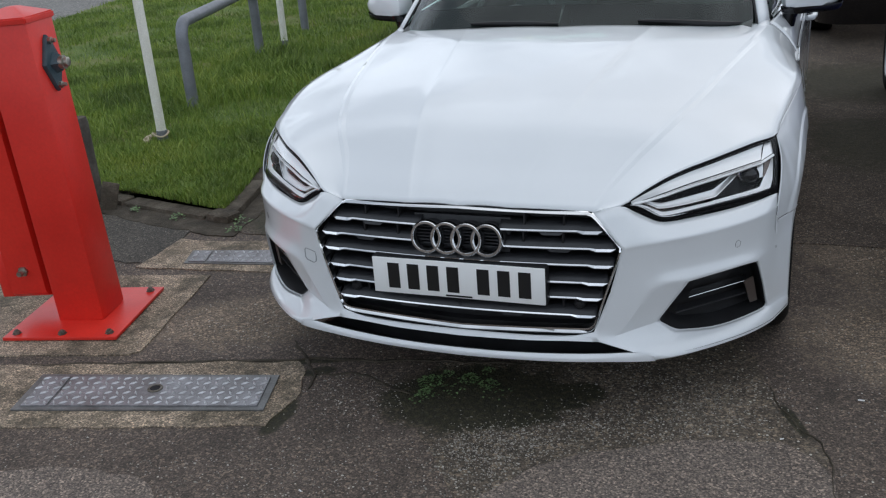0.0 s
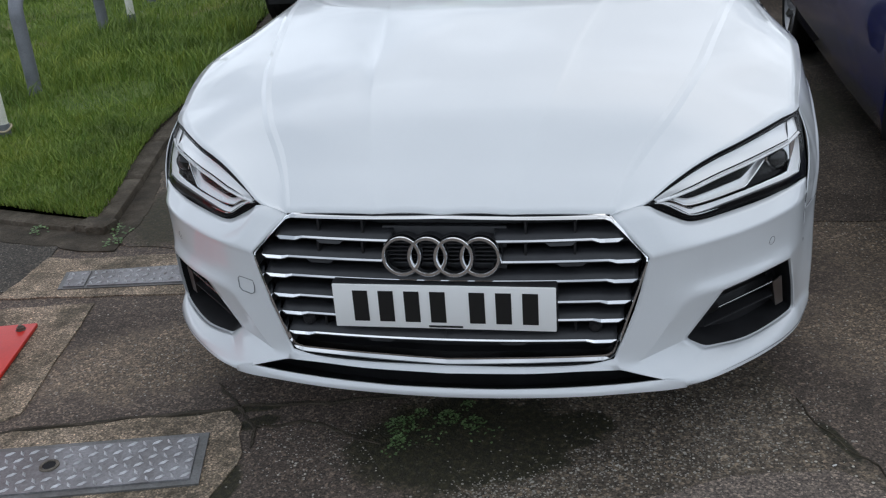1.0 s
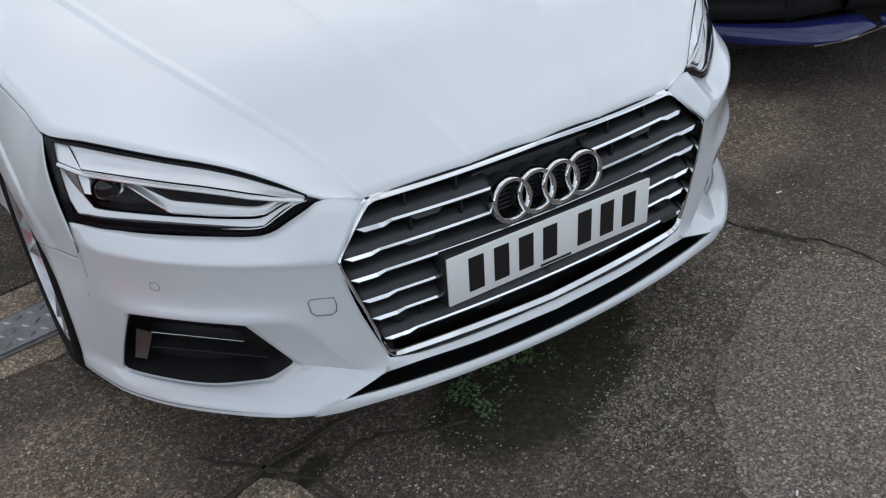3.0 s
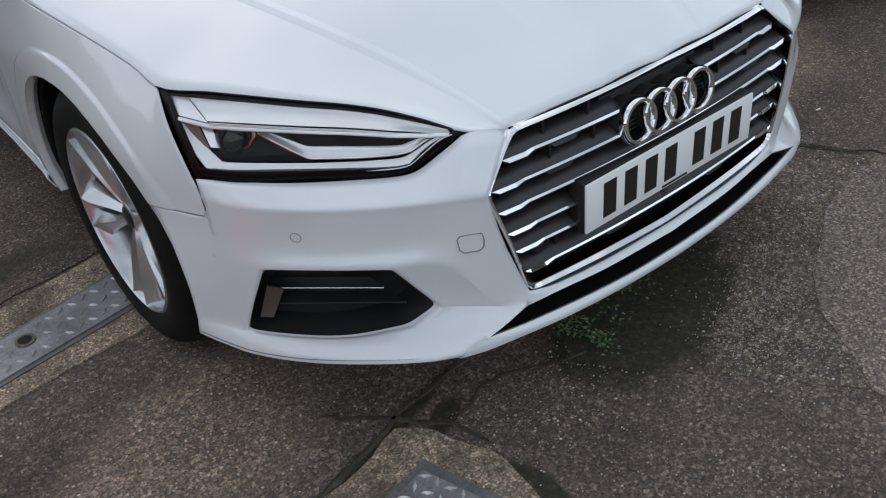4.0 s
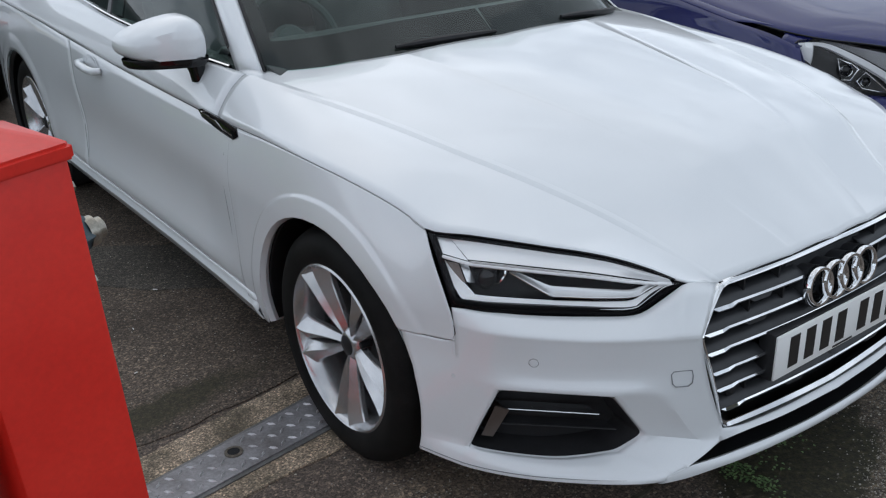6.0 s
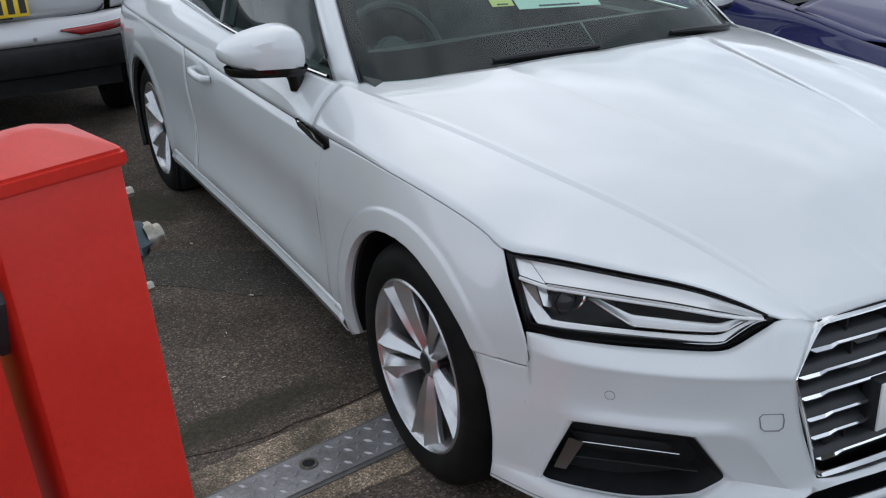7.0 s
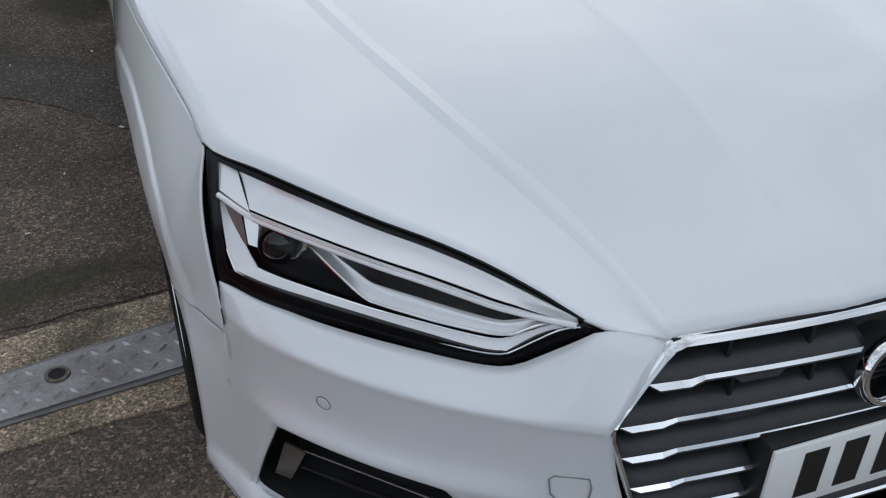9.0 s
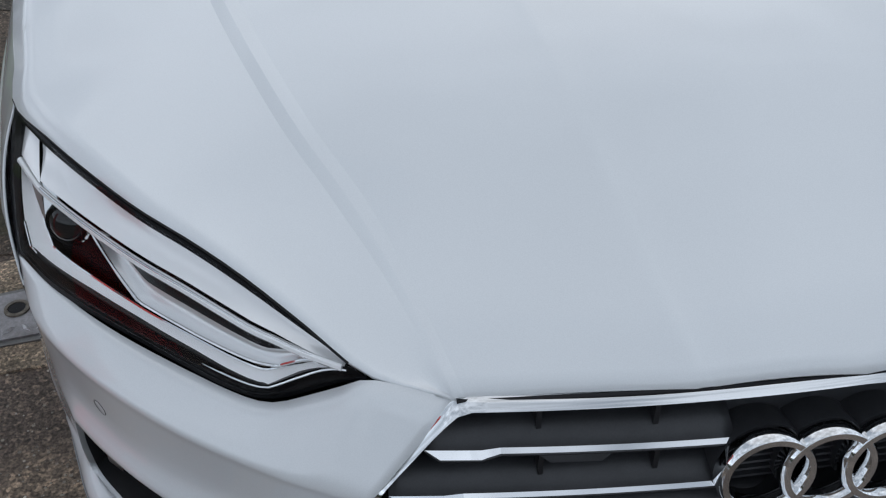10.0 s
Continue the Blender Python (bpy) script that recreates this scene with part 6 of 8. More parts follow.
box(bm, (-0.62, 3.1, 0.36), (0.62, 3.55, 0.6), 0.06)
box(bm, (-0.62, -0.06, 0.0), (0.62, 0.06, 0.5), 0.06, Matrix.Translation((0, 3.5, 0.5)) @ pose(0, 0, 0, -20))
cpart("rear_bench", bm, M_SEAT)
bm = B()
turn = Matrix.Translation((-0.37, 1.95, 0.86)) @ pose(0, 0, 0, 65)
tube(bm, [tuple(turn @ Vector((0.185 * math.cos(a), 0.185 * math.sin(a), 0))) for a in np.linspace(0, 2 * math.pi, 40, endpoint=False)], 0.016, 8, closed=True)
for a in (0, math.pi, -math.pi / 2):
    tube(bm, [tuple(turn @ Vector((0, 0, -0.02))), tuple(turn @ Vector((0.18 * math.cos(a), 0.18 * math.sin(a), 0)))], 0.016, 8)
lathe(bm, [(0.0001, -0.03), (0.06, -0.025), (0.075, 0.0), (0.04, 0.05)], 20, turn @ pose(0, 0, 0, 0, 90, 0))
cpart("steering_wheel", bm, M_CABIN, None, "dark steering wheel")
bm = B()
box(bm, (-0.12, 1.99, 1.20), (0.12, 2.02, 1.27), 0.012)
cpart("interior_mirror", bm, M_GLOSSB)

# ---------- lawn, kerb and covers ----------
def patch_of(name, outline, z, mat, label, seed, rough=0.02, step=0.05):
    ob = slab(name, outline, -0.05, z, mat, None, label, seed, rough, step)
    return tagged(ob, label, "ground", kind="structure")


patch_of("lot_surface", [(-1.62, 1.27), (-1.2, 1.225), (-0.7, 1.30), (0.3, 1.5), (4.5, 1.7), (9, 2.0), (9, 16), (-4.6, 16), (-3.0, 6.8), (-2.45, 4.0), (-2.02, 2.7), (-1.70, 1.65)], 0.0035, M_ASPHALT_LOT, "dark brownish asphalt of the parking lot", 1)
patch_of("lot_patch", [(-1.95, 2.62), (-1.60, 2.57), (-1.33, 2.54), (-1.1, 2.36), (-0.925, 2.15), (-0.5, 1.85), (0.6, 1.6), (0.7, 2.0), (-0.6, 2.42), (-0.95, 2.70), (-1.35, 2.92), (-1.75, 2.90), (-2.0, 2.95)], 0.0075, M_ASPHALT_NEW, "darker asphalt repair strip", 2, 0.012)
patch_of("worn_strip", [(-0.24, 0.06), (-0.206, -0.013), (-0.103, -0.143), (0.001, -0.277), (0.095, -0.397), (0.14, -0.46), (0.30, -0.44), (0.62, -0.12), (1.015, -0.06), (1.012, 0.03), (0.985, 0.085), (0.945, 0.125), (0.895, 0.205), (0.851, 0.328), (0.82, 0.50), (0.74, 0.66), (0.30, 0.50), (0.10, 0.34), (-0.18, 0.27)], 0.0018, M_ASPHALT_WORN, "worn stony strip of asphalt with pale grit", 3, 0.018, 0.02)
patch_of("pale_patch", [(0.125, -0.45), (0.184, -0.375), (0.236, -0.30), (0.279, -0.226), (0.407, -0.128), (0.603, -0.035), (0.753, 0.018), (0.894, 0.040), (0.973, -0.015), (1.029, -0.089), (1.04, -0.18), (1.06, -0.42), (0.90, -0.75), (0.35, -0.85), (0.15, -0.62)], 0.0034, M_ASPHALT_PALE, "paler smooth asphalt patch", 4, 0.010, 0.03)
patch_of("pale_patch", [(-2.1, -0.85), (-1.5, -0.70), (-1.212, -0.632), (-1.058, -0.573), (-0.915, -0.551), (-0.795, -0.554), (-0.73, -0.578), (-0.679, -0.622), (-0.66, -0.8), (-1.0, -1.3), (-2.2, -1.3)], 0.0034, M_ASPHALT_PALE, "paler smooth asphalt patch", 12, 0.022, 0.04)
patch_of("dark_repair", [(-2.45, 1.37), (-1.90, 1.36), (-1.70, 0.93), (-1.72, 0.82), (-2.1, 0.84), (-2.5, 0.9)], 0.004, M_ASPHALT_NEW, "dark asphalt repair", 6, 0.02)
patch_of("soil_strip", [(-2.6, 1.40), (-1.72, 1.19), (-1.56, 1.20), (-1.58, 1.45), (-1.66, 1.75), (-1.84, 2.3), (-2.02, 3.6), (-2.26, 4.97), (-2.60, 6.8), (-2.78, 6.8), (-2.44, 4.97), (-2.20, 3.6), (-1.95, 2.4), (-1.76, 1.75), (-1.72, 1.40), (-2.6, 1.58)], 0.0058, M_SOIL, "soil and litter along the kerb", 7, 0.03, 0.04)

def crack(points, width, seed, top=0.0042):
    line = evenly(points, 70)
    t = np.gradient(line, axis=0)
    nr = np.stack([-t[:, 1], t[:, 0]], 1) / np.linalg.norm(t, axis=1)[:, None]
    bend = arr([noise.noise(Vector((x * 9, y * 9, seed))) * 0.018 + noise.noise(Vector((x * 40, y * 40, seed))) * 0.006 for x, y in line])
    wide = arr([width * (0.55 + 0.9 * abs(noise.noise(Vector((x * 25, y * 25, seed + 5))))) for x, y in line]) * np.clip(np.minimum(np.arange(70), np.arange(70)[::-1]) / 5, 0.08, 1)
    mid = line + nr * bend[:, None]
    bm = B()
    grid(bm, [[(x, y, -0.01) for x, y in mid + nr * (wide + 0.004)[:, None]], [(x, y, top) for x, y in mid + nr * wide[:, None]], [(x, y, top) for x, y in mid - nr * wide[:, None]], [(x, y, -0.01) for x, y in mid - nr * (wide + 0.004)[:, None]]])
    return tagged(part("crack", bm, M_SOIL, smooth=0), "dark soil-filled crack in the asphalt", "crack", kind="structure")


crack([(-1.66, -0.085), (-1.1, 0.055), (-0.64, 0.185), (-0.33, 0.245), (0.2, 0.33)], 0.006, 1)
crack([(-0.75, 0.30), (-0.63, 0.18), (-0.56, 0.10), (-0.54, 0.0)], 0.005, 2)
crack([(-0.56, 0.10), (-0.45, 0.13), (-0.33, 0.10), (-0.20, 0.05)], 0.005, 3)
crack([(0.85, 0.34), (0.897, 0.205), (0.948, 0.116), (1.003, 0.062), (1.022, -0.039), (1.040, -0.16), (1.06, -0.3)], 0.0016, 4, 0.0048)



def pebbles(name, label, count, seed, centres, size, base):
    """Loose grit: small angular stones half sunk in the surface."""
    rnd = random.Random(seed)
    verts, faces = [], []
    for _ in range(count):
        cx, cy, rx, ry = rnd.choice(centres)
        x, y = cx + rnd.gauss(0, rx), cy + rnd.gauss(0, ry)
        s = size * rnd.uniform(0.45, 1.0) * (1.0 if rnd.random() < 0.93 else 1.7)
        a = rnd.uniform(0, 6.283)
        k = len(verts)
        pts = []
        for i in range(5):
            w = a + i * 1.2566 + rnd.uniform(-0.35, 0.35)
            r = s * rnd.uniform(0.6, 1.0)
            pts.append((x + r * math.cos(w), y + r * math.sin(w) * 0.8, base + rnd.uniform(0.0004, 0.0012)))
        top = [(x + (p[0] - x) * 0.5 + rnd.uniform(-1, 1) * s * 0.1, y + (p[1] - y) * 0.5, base + s * rnd.uniform(0.35, 0.6)) for p in pts[:3]]
        low = [(p[0], p[1], -0.002) for p in pts]
        verts += pts + top + low
        faces += [(k + 5, k + 6, k + 7), (k, k + 1, k + 6, k + 5), (k + 1, k + 2, k + 7, k + 6), (k + 2, k + 3, k + 7), (k + 3, k + 4, k + 5, k + 7), (k + 4, k, k + 5)]
        faces += [(k + 8 + i, k + 8 + (i + 1) % 5, k + (i + 1) % 5, k + i) for i in range(5)]
    me = bpy.data.meshes.new(name)
    me.from_pydata(verts, [], faces)
    me.materials.append(M_GRIT)
    return tagged(new(name, me), label, "gravel", kind="stuff")


pebbles("loose_grit", "loose pale grit on worn asphalt", 3600, 31, [(0.06, -0.20, 0.05, 0.07), (0.16, -0.27, 0.06, 0.08), (0.20, -0.12, 0.08, 0.05), (0.40, 0.00, 0.12, 0.06), (0.62, 0.10, 0.12, 0.08), (0.74, 0.24, 0.08, 0.10), (0.50, 0.28, 0.14, 0.10)], 0.0034, 0.0018)
pebbles("loose_grit", "sparse stone chips over the asphalt", 2600, 32, [(-0.25, -0.38, 0.28, 0.16), (-0.7, -0.5, 0.4, 0.15), (0.5, -0.4, 0.3, 0.14), (1.3, 0.2, 0.3, 0.4), (-0.9, 0.45, 0.2, 0.18), (-0.35, 0.02, 0.12, 0.08)], 0.0036, 0.0)

CONC1 = [(-1.80, -0.13), (-1.65, -0.085), (-1.1, 0.045), (-0.66, 0.16), (-0.60, 0.10), (-0.555, -0.02), (-0.565, -0.23), (-1.0, -0.345), (-1.39, -0.44), (-1.85, -0.52)]
conc = tagged(slab("concrete_surround", CONC1, -0.05, 0.0036, M_CONC, None, "", 9, 0.014, 0.04), "mossy concrete surround of a cover plate", "paving", kind="structure")
post_pad = tagged(slab("concrete_pad", [(-2.40, -0.19), (-1.775, -0.046), (-1.30, 0.065), (-1.265, 0.10), (-1.404, 0.765), (-1.87, 0.675), (-2.5, 0.55)], -0.05, 0.0052, M_CONC, None, "", 10, 0.010, 0.05), "concrete pad under the barrier post", "paving", kind="structure")
conc2 = tagged(slab("concrete_surround", [(-1.80, 0.78), (-1.62, 0.80), (-1.28, 0.835), (-0.90, 0.868), (-0.55, 0.91), (-0.50, 1.30), (-0.873, 1.255), (-1.343, 1.172), (-1.66, 1.12), (-1.80, 1.13)], -0.05, 0.0052, M_CONC, None, "", 11, 0.012, 0.04), "worn concrete surround of a cover plate", "paving", kind="structure")


def quad_at(q, u, v):
    a, b, c, d = (arr(p) for p in q)
    return (a * (1 - u) + b * u) * (1 - v) + (d * (1 - u) + c * u) * v


def cover_plate(name, label, quad, z, splits, hole, frame_w=0.03):
    """A cover of tread plate: frame, leaves with raised lozenges, a lifting hole."""
    t = thing(name, label, "cover plate", (*arr(quad).mean(0), 0.0))
    long = np.linalg.norm(arr(quad[1]) - arr(quad[0]))
    wide = np.linalg.norm(arr(quad[3]) - arr(quad[0]))
    fu, fv = frame_w / long, frame_w / wide
    bm = B()
    prism(bm, [tuple(quad_at(quad, u, v)) for u, v in ((0, 0), (1, 0), (1, 1), (0, 1))], -0.04, z)
    under(part("cover_frame", bm, M_TREADDARK, None, smooth=0), t)
    edges = [fu] + splits + [1 - fu]
    for u0, u1 in zip(edges, edges[1:]):
        g = 0.005 / long
        bm = B()
        prism(bm, [tuple(quad_at(quad, u, v)) for u, v in ((u0 + g, fv), (u1 - g, fv), (u1 - g, 1 - fv), (u0 + g, 1 - fv))], -0.03, z + 0.004)
        leaf = under(part("cover_leaf", bm, M_TREAD, None, smooth=0), t)
        bm = B()
        nu, nv = max(1, int((u1 - u0) * long / 0.031)), max(1, int((1 - 2 * fv) * wide / 0.031))
        for i in range(nu):
            for j in range(nv):
                u = u0 + (i + 0.5) / nu * (u1 - u0)
                v = fv + (j + 0.5) / nv * (1 - 2 * fv)
                if hole and abs((u - hole[0]) * long) < 0.03 and abs((v - hole[1]) * wide) < 0.03:
                    continue
                c = quad_at(quad, u, v)
                a = 0.785 if (i + j) % 2 else -0.785
                ca, sa = math.cos(a) * 0.0145, math.sin(a) * 0.0145
                w = 0.32
                pts = [(c[0] + ca, c[1] + sa, z + 0.004), (c[0] - sa * w, c[1] + ca * w, z + 0.004), (c[0] - ca, c[1] - sa, z + 0.004), (c[0] + sa * w, c[1] - ca * w, z + 0.004)]
                vs = [bm.verts.new(p) for p in pts]
                t1 = bm.verts.new((c[0] + ca * 0.5, c[1] + sa * 0.5, z + 0.0088))
                t2 = bm.verts.new((c[0] - ca * 0.5, c[1] - sa * 0.5, z + 0.0088))
                for f in ((vs[0], vs[1], t1), (vs[1], t2, t1), (vs[1], vs[2], t2), (vs[2], vs[3], t2), (vs[3], t1, t2), (vs[3], vs[0], t1)):
                    bm.faces.new(f)
        tagged(under(part("tread_pattern", bm, M_TREADTOP, None, smooth=0, weld=0), t), kind="stuff")
    if hole:
        c = quad_at(quad, *hole)
        bm = B()
        lathe(bm, [(0.026, 0.001), (0.025, 0.0055), (0.018, 0.006), (0.016, 0.0), (0.015, -0.02), (0.0005, -0.02)], 20, Matrix.Translation((c[0], c[1], z + 0.002)) @ pose(0, 0, 0, 0, -90, 0))
        under(part("lifting_hole", bm, M_RUSTBOLT, None, "dark lifting hole"), t)
        # flat dark disc over the opening, painted in place of the hole's inner shadow
        bm = B()
        lathe(bm, [(0.0005, 0.0068), (0.0165, 0.0068)], 20, Matrix.Translation((c[0], c[1], z)) @ pose(0, 0, 0, 0, -90, 0))
        under(part("hole_shadow", bm, M_SEAM, None), t)
    return t


cover_plate("cover_plate", "grey steel tread-plate cover set in mossy concrete", [(-1.436, -0.352), (-0.613, -0.157), (-0.672, 0.052), (-1.500, -0.131)], 0.009, [0.14], (0.53, 0.55), 0.02)
cover_plate("cover_plate", "pale galvanised tread-plate cover beside the front wheel", [(-1.60, 0.855), (-0.60, 0.995), (-0.62, 1.19), (-1.645, 0.995)], 0.009, [0.10], (0.48, 0.60), 0.012)

# kerb stones
kerb = tagged(new("kerb"), "dark weathered concrete kerb round the lawn", "kerb", kind="structure")
KERB_SIDE = [(-1.665, 1.36), (-1.72, 1.65), (-1.88, 2.2), (-1.99, 2.65), (-2.13, 3.6), (-2.36, 4.97), (-2.70, 6.8), (-3.25, 9.5), (-3.8, 12.0)]
KERB_LINES = ([(-3.6, 1.74), (-2.44, 1.505), (-1.675, 1.34)], KERB_SIDE)
rnd = random.Random(4)
for li, line in enumerate(KERB_LINES):
    p = arr(line)
    s = np.r_[0, np.cumsum(np.linalg.norm(np.diff(p, axis=0), axis=1))]
    at = 0.0
    while at < s[-1] - 0.1:
        to = min(at + 0.6, s[-1])
        a = arr([np.interp(at + 0.004, s, p[:, k]) for k in (0, 1)])
        b = arr([np.interp(to - 0.004, s, p[:, k]) for k in (0, 1)])
        d = (b - a) / np.linalg.norm(b - a)
        nrm = arr((-d[1], d[0])) if li == 0 else arr((-d[1], d[0]))
        top = 0.036 + rnd.uniform(-0.010, 0.008)
        bm = B()
        box(bm, (0, 0.0, -0.05), (float(np.linalg.norm(b - a)), 0.105, top), 0.018, Matrix.Translation((a[0], a[1], 0)) @ pose(0, 0, 0, 0, 0, math.degrees(math.atan2(d[1], d[0])) + rnd.uniform(-0.6, 0.6)))
        part("kerb_stone", bm, M_KERB, kerb)
        at = to


def lawn_height(x, y):
    return 0.045 + 0.02 * noise.noise(Vector((x * 0.8, y * 0.8, 0))) + 0.012 * max(0.0, min(6.0, -x - 2.0))


def kerb_x(y):
    """The lawn's edge along the lot, at a place along it."""
    return float(np.interp(y, [p[1] for p in KERB_SIDE], [p[0] - 0.11 for p in KERB_SIDE]))


def lawn_front(x):
    return float(np.interp(x, [-3.6, -2.44, -1.675], [1.85, 1.615, 1.45])) if x > -3.6 else 1.85 + (-3.6 - x) * 0.3


def road_x(y):
    """The road's near edge."""
    return -6.2 - 0.25 * y


bm = B()
rows = []
for v in np.linspace(0, 1, 60):
    row = []
    for u in np.linspace(0, 1, 50):
        x = -1.78 - 8.2 * u ** 1.3
        y0 = lawn_front(x)
        y = y0 + (12.5 - y0) * v ** 1.4
        xe = min(x, kerb_x(y) - 0.0) if u == 0 else kerb_x(y) - 8.2 * u ** 1.3
        xe = max(xe, road_x(y) + 0.02 * noise.noise(Vector((y, 0, 5))))
        y = max(y, lawn_front(xe))
        row.append((xe, y, lawn_height(xe, y)))
    rows.append(row)
grid(bm, rows)
tagged(part("lawn", bm, M_LAWN, weld=0), "short green lawn with bare yellowish spots", "lawn", kind="structure")


def blades(name, label, count, seed, region, height, width):
    rnd = random.Random(seed)
    verts, faces = [], []
    made = 0
    while made < count:
        x, y = region(rnd)
        if x > kerb_x(y) + 0.03 or y < lawn_front(x) - 0.02 or x < road_x(y) + 0.03:
            continue
        n = noise.noise(Vector((x * 2.1, y * 2.1, 3.0)))
        n2 = noise.noise(Vector((x * 0.9, y * 0.9, 9.0)))
        if n2 < -0.35 and rnd.random() < 0.75:
            continue
        h = height * (0.65 + 0.9 * max(0.0, n + 0.25)) * rnd.uniform(0.6, 1.4)
        w = width * rnd.uniform(0.7, 1.3)
        a = rnd.uniform(0, 6.283)
        z = lawn_height(x, y) - 0.004
        lean = h * rnd.uniform(0.2, 0.9)
        b = rnd.uniform(0, 6.283)
        dx, dy = math.cos(a) * w, math.sin(a) * w
        ex, ey = math.cos(b) * lean, math.sin(b) * lean
        k = len(verts)
        verts += [(x - dx, y - dy, z), (x + dx, y + dy, z), (x + dx * 0.6 + ex * 0.35, y + dy * 0.6 + ey * 0.35, z + h * 0.6), (x - dx * 0.6 + ex * 0.35, y - dy * 0.6 + ey * 0.35, z + h * 0.6), (x + ex, y + ey, z + h)]
        faces += [(k, k + 1, k + 2, k + 3), (k + 3, k + 2, k + 4)]
        made += 1
    me = bpy.data.meshes.new(name)
    me.from_pydata(verts, [], faces)
    me.materials.append(M_GRASS)
    return tagged(new(name, me), label, "grass", kind="stuff")


blades("grass", "dense green grass blades of the lawn", 130000, 11, lambda r: (-1.72 - 3.4 * r.random() ** 1.1, 1.42 + 4.0 * r.random() ** 1.2), 0.036, 0.0023)
blades("grass", "dense green grass blades further over the lawn", 60000, 12, lambda r: (-2.6 - 6.5 * r.random(), 4.0 + 7.5 * r.random()), 0.05, 0.0045)
blades("grass", "long tufted grass by the rail", 9000, 13, lambda r: (-3.0 + r.gauss(0, 0.6), 4.4 + r.gauss(0, 0.7)), 0.11, 0.004)


def leafy(name, label, centres, seed, leaf, high):
    """Low weeds: short stems with many small leaves."""
    rnd = random.Random(seed)
    for cx, cy, rad, n in centres:
        verts, faces = [], []
        for _ in range(n):
            a, q = rnd.uniform(0, 6.283), rnd.random() ** 0.6
            x, y = cx + rad * q * math.cos(a), cy + rad * q * math.sin(a)
            z = 0.006 + high * (1.1 - q) * rnd.uniform(0.2, 1.0)
            b, t = rnd.uniform(0, 6.283), rnd.uniform(-0.3, 0.7)
            l, w = leaf * rnd.uniform(0.6, 1.3), leaf * 0.42
            dx, dy = math.cos(b), math.sin(b)
            k = len(verts)
            verts += [(x, y, z), (x + dx * l * 0.5 - dy * w, y + dy * l * 0.5 + dx * w, z + t * l * 0.5), (x + dx * l, y + dy * l, z + t * l * 0.6), (x + dx * l * 0.5 + dy * w, y + dy * l * 0.5 - dx * w, z + t * l * 0.5 + 0.001)]
            faces += [(k, k + 1, k + 2, k + 3)]
        me = bpy.data.meshes.new(name)
        me.from_pydata(verts, [], faces)
        me.materials.append(M_WEED)
        tagged(new(name, me), label, "weed", "weeds in the paving", "stuff")


leafy("weed", "small green weeds growing through mossy asphalt", [(-0.165, 0.125, 0.042, 120), (-0.150, 0.055, 0.030, 60), (-0.045, 0.168, 0.036, 90), (0.025, 0.148, 0.034, 70), (-0.122, 0.18, 0.022, 34), (0.0, 0.228, 0.02, 26), (-0.08, 0.10, 0.06, 26), (-0.16, 0.02, 0.03, 16), (0.06, 0.10, 0.05, 16)], 5, 0.009, 0.020)
leafy("weed", "green weed tuft at the foot of the kerb", [(-1.99, 1.375, 0.04, 24), (-1.60, 1.27, 0.04, 30), (-1.62, 1.38, 0.04, 26), (-2.3, 1.44, 0.03, 30)], 6, 0.016, 0.035)

# paper scraps on the asphalt
rnd = random.Random(8)
for x, y, s in ((1.268, 0.748, 0.020), (1.11, 0.308, 0.009), (-1.305, 2.449, 0.011), (-0.927, 2.149, 0.009), (-1.197, 1.609, 0.006), (-1.45, 3.6, 0.009), (-1.66, 3.2, 0.008), (0.21, -0.52, 0.008), (-0.98, 2.8, 0.008), (-1.25, 2.75, 0.007), (-1.1, 1.9, 0.006), (0.62, -0.35, 0.006), (0.9, 0.05, 0.006), (-0.3, -0.5, 0.006), (-0.6, -0.62, 0.006)):
    bm = B()
    a = rnd.uniform(0, 180)
    zz = 0.0085 if y > 1.2 else 0.006
    box(bm, (-s, -s * 0.3, 0), (s, s * 0.3, 0.003), 0.001, Matrix.Translation((x, y, zz)) @ pose(0, 0, 0, 0, 4, a))
    tagged(part("paper_scrap", bm, M_LITTER), "small pale scrap of litter on the asphalt", "litter", "litter on the ground")

# road beyond the lawn
bm = B()
prism(bm, [(-40, -8), (road_x(-8), -8), (road_x(40), 40), (-40, 40)], -0.2, 0.07)
tagged(part("road", bm, M_ROAD, smooth=0), "pale grey road beyond the lawn", "road", kind="structure")

# ---------- posts and rails on the lawn ----------
for x, y, h, r in ((-2.92, 2.565, 2.2, 0.030), (-3.76, 5.70, 2.2, 0.032)):
    z = lawn_height(x, y) - 0.03
    t = thing("white_post", "slim white-painted steel post in the lawn", "post", (x, y, z), "white posts on the lawn")
    bm = B()
    tube(bm, [(0, 0, 0.09), (0, 0, h)], r, 16)
    part("pole", bm, M_POSTWHITE, t)
    bm = B()
    tube(bm, [(0, 0, 0), (0, 0, 0.10)], r + 0.004, 16)
    part("ground_socket", bm, M_POSTGREY, t, "grey galvanised socket")
    if y < 4:
        rope = thing("rope_coil", "frayed pale rope looped round the post foot", "rope", (x, y, z))
        bm = B()
        tube(bm, [(0.05 * math.cos(a) - 0.01, 0.05 * math.sin(a), 0.075 + 0.01 * math.sin(2 * a)) for a in np.linspace(0, 6.283, 20, endpoint=False)], 0.006, 6, closed=True)
        part("loop", bm, M_ROPE, rope)
        bm = B()
        tube(bm, spline([(-0.04, -0.03, 0.075), (-0.08, -0.05, 0.06), (-0.10, -0.05, 0.045), (-0.085, -0.07, 0.04), (-0.06, -0.06, 0.045), (-0.075, -0.045, 0.06)], 24), 0.012, 8)
        part("knot", bm, M_ROPE, rope)


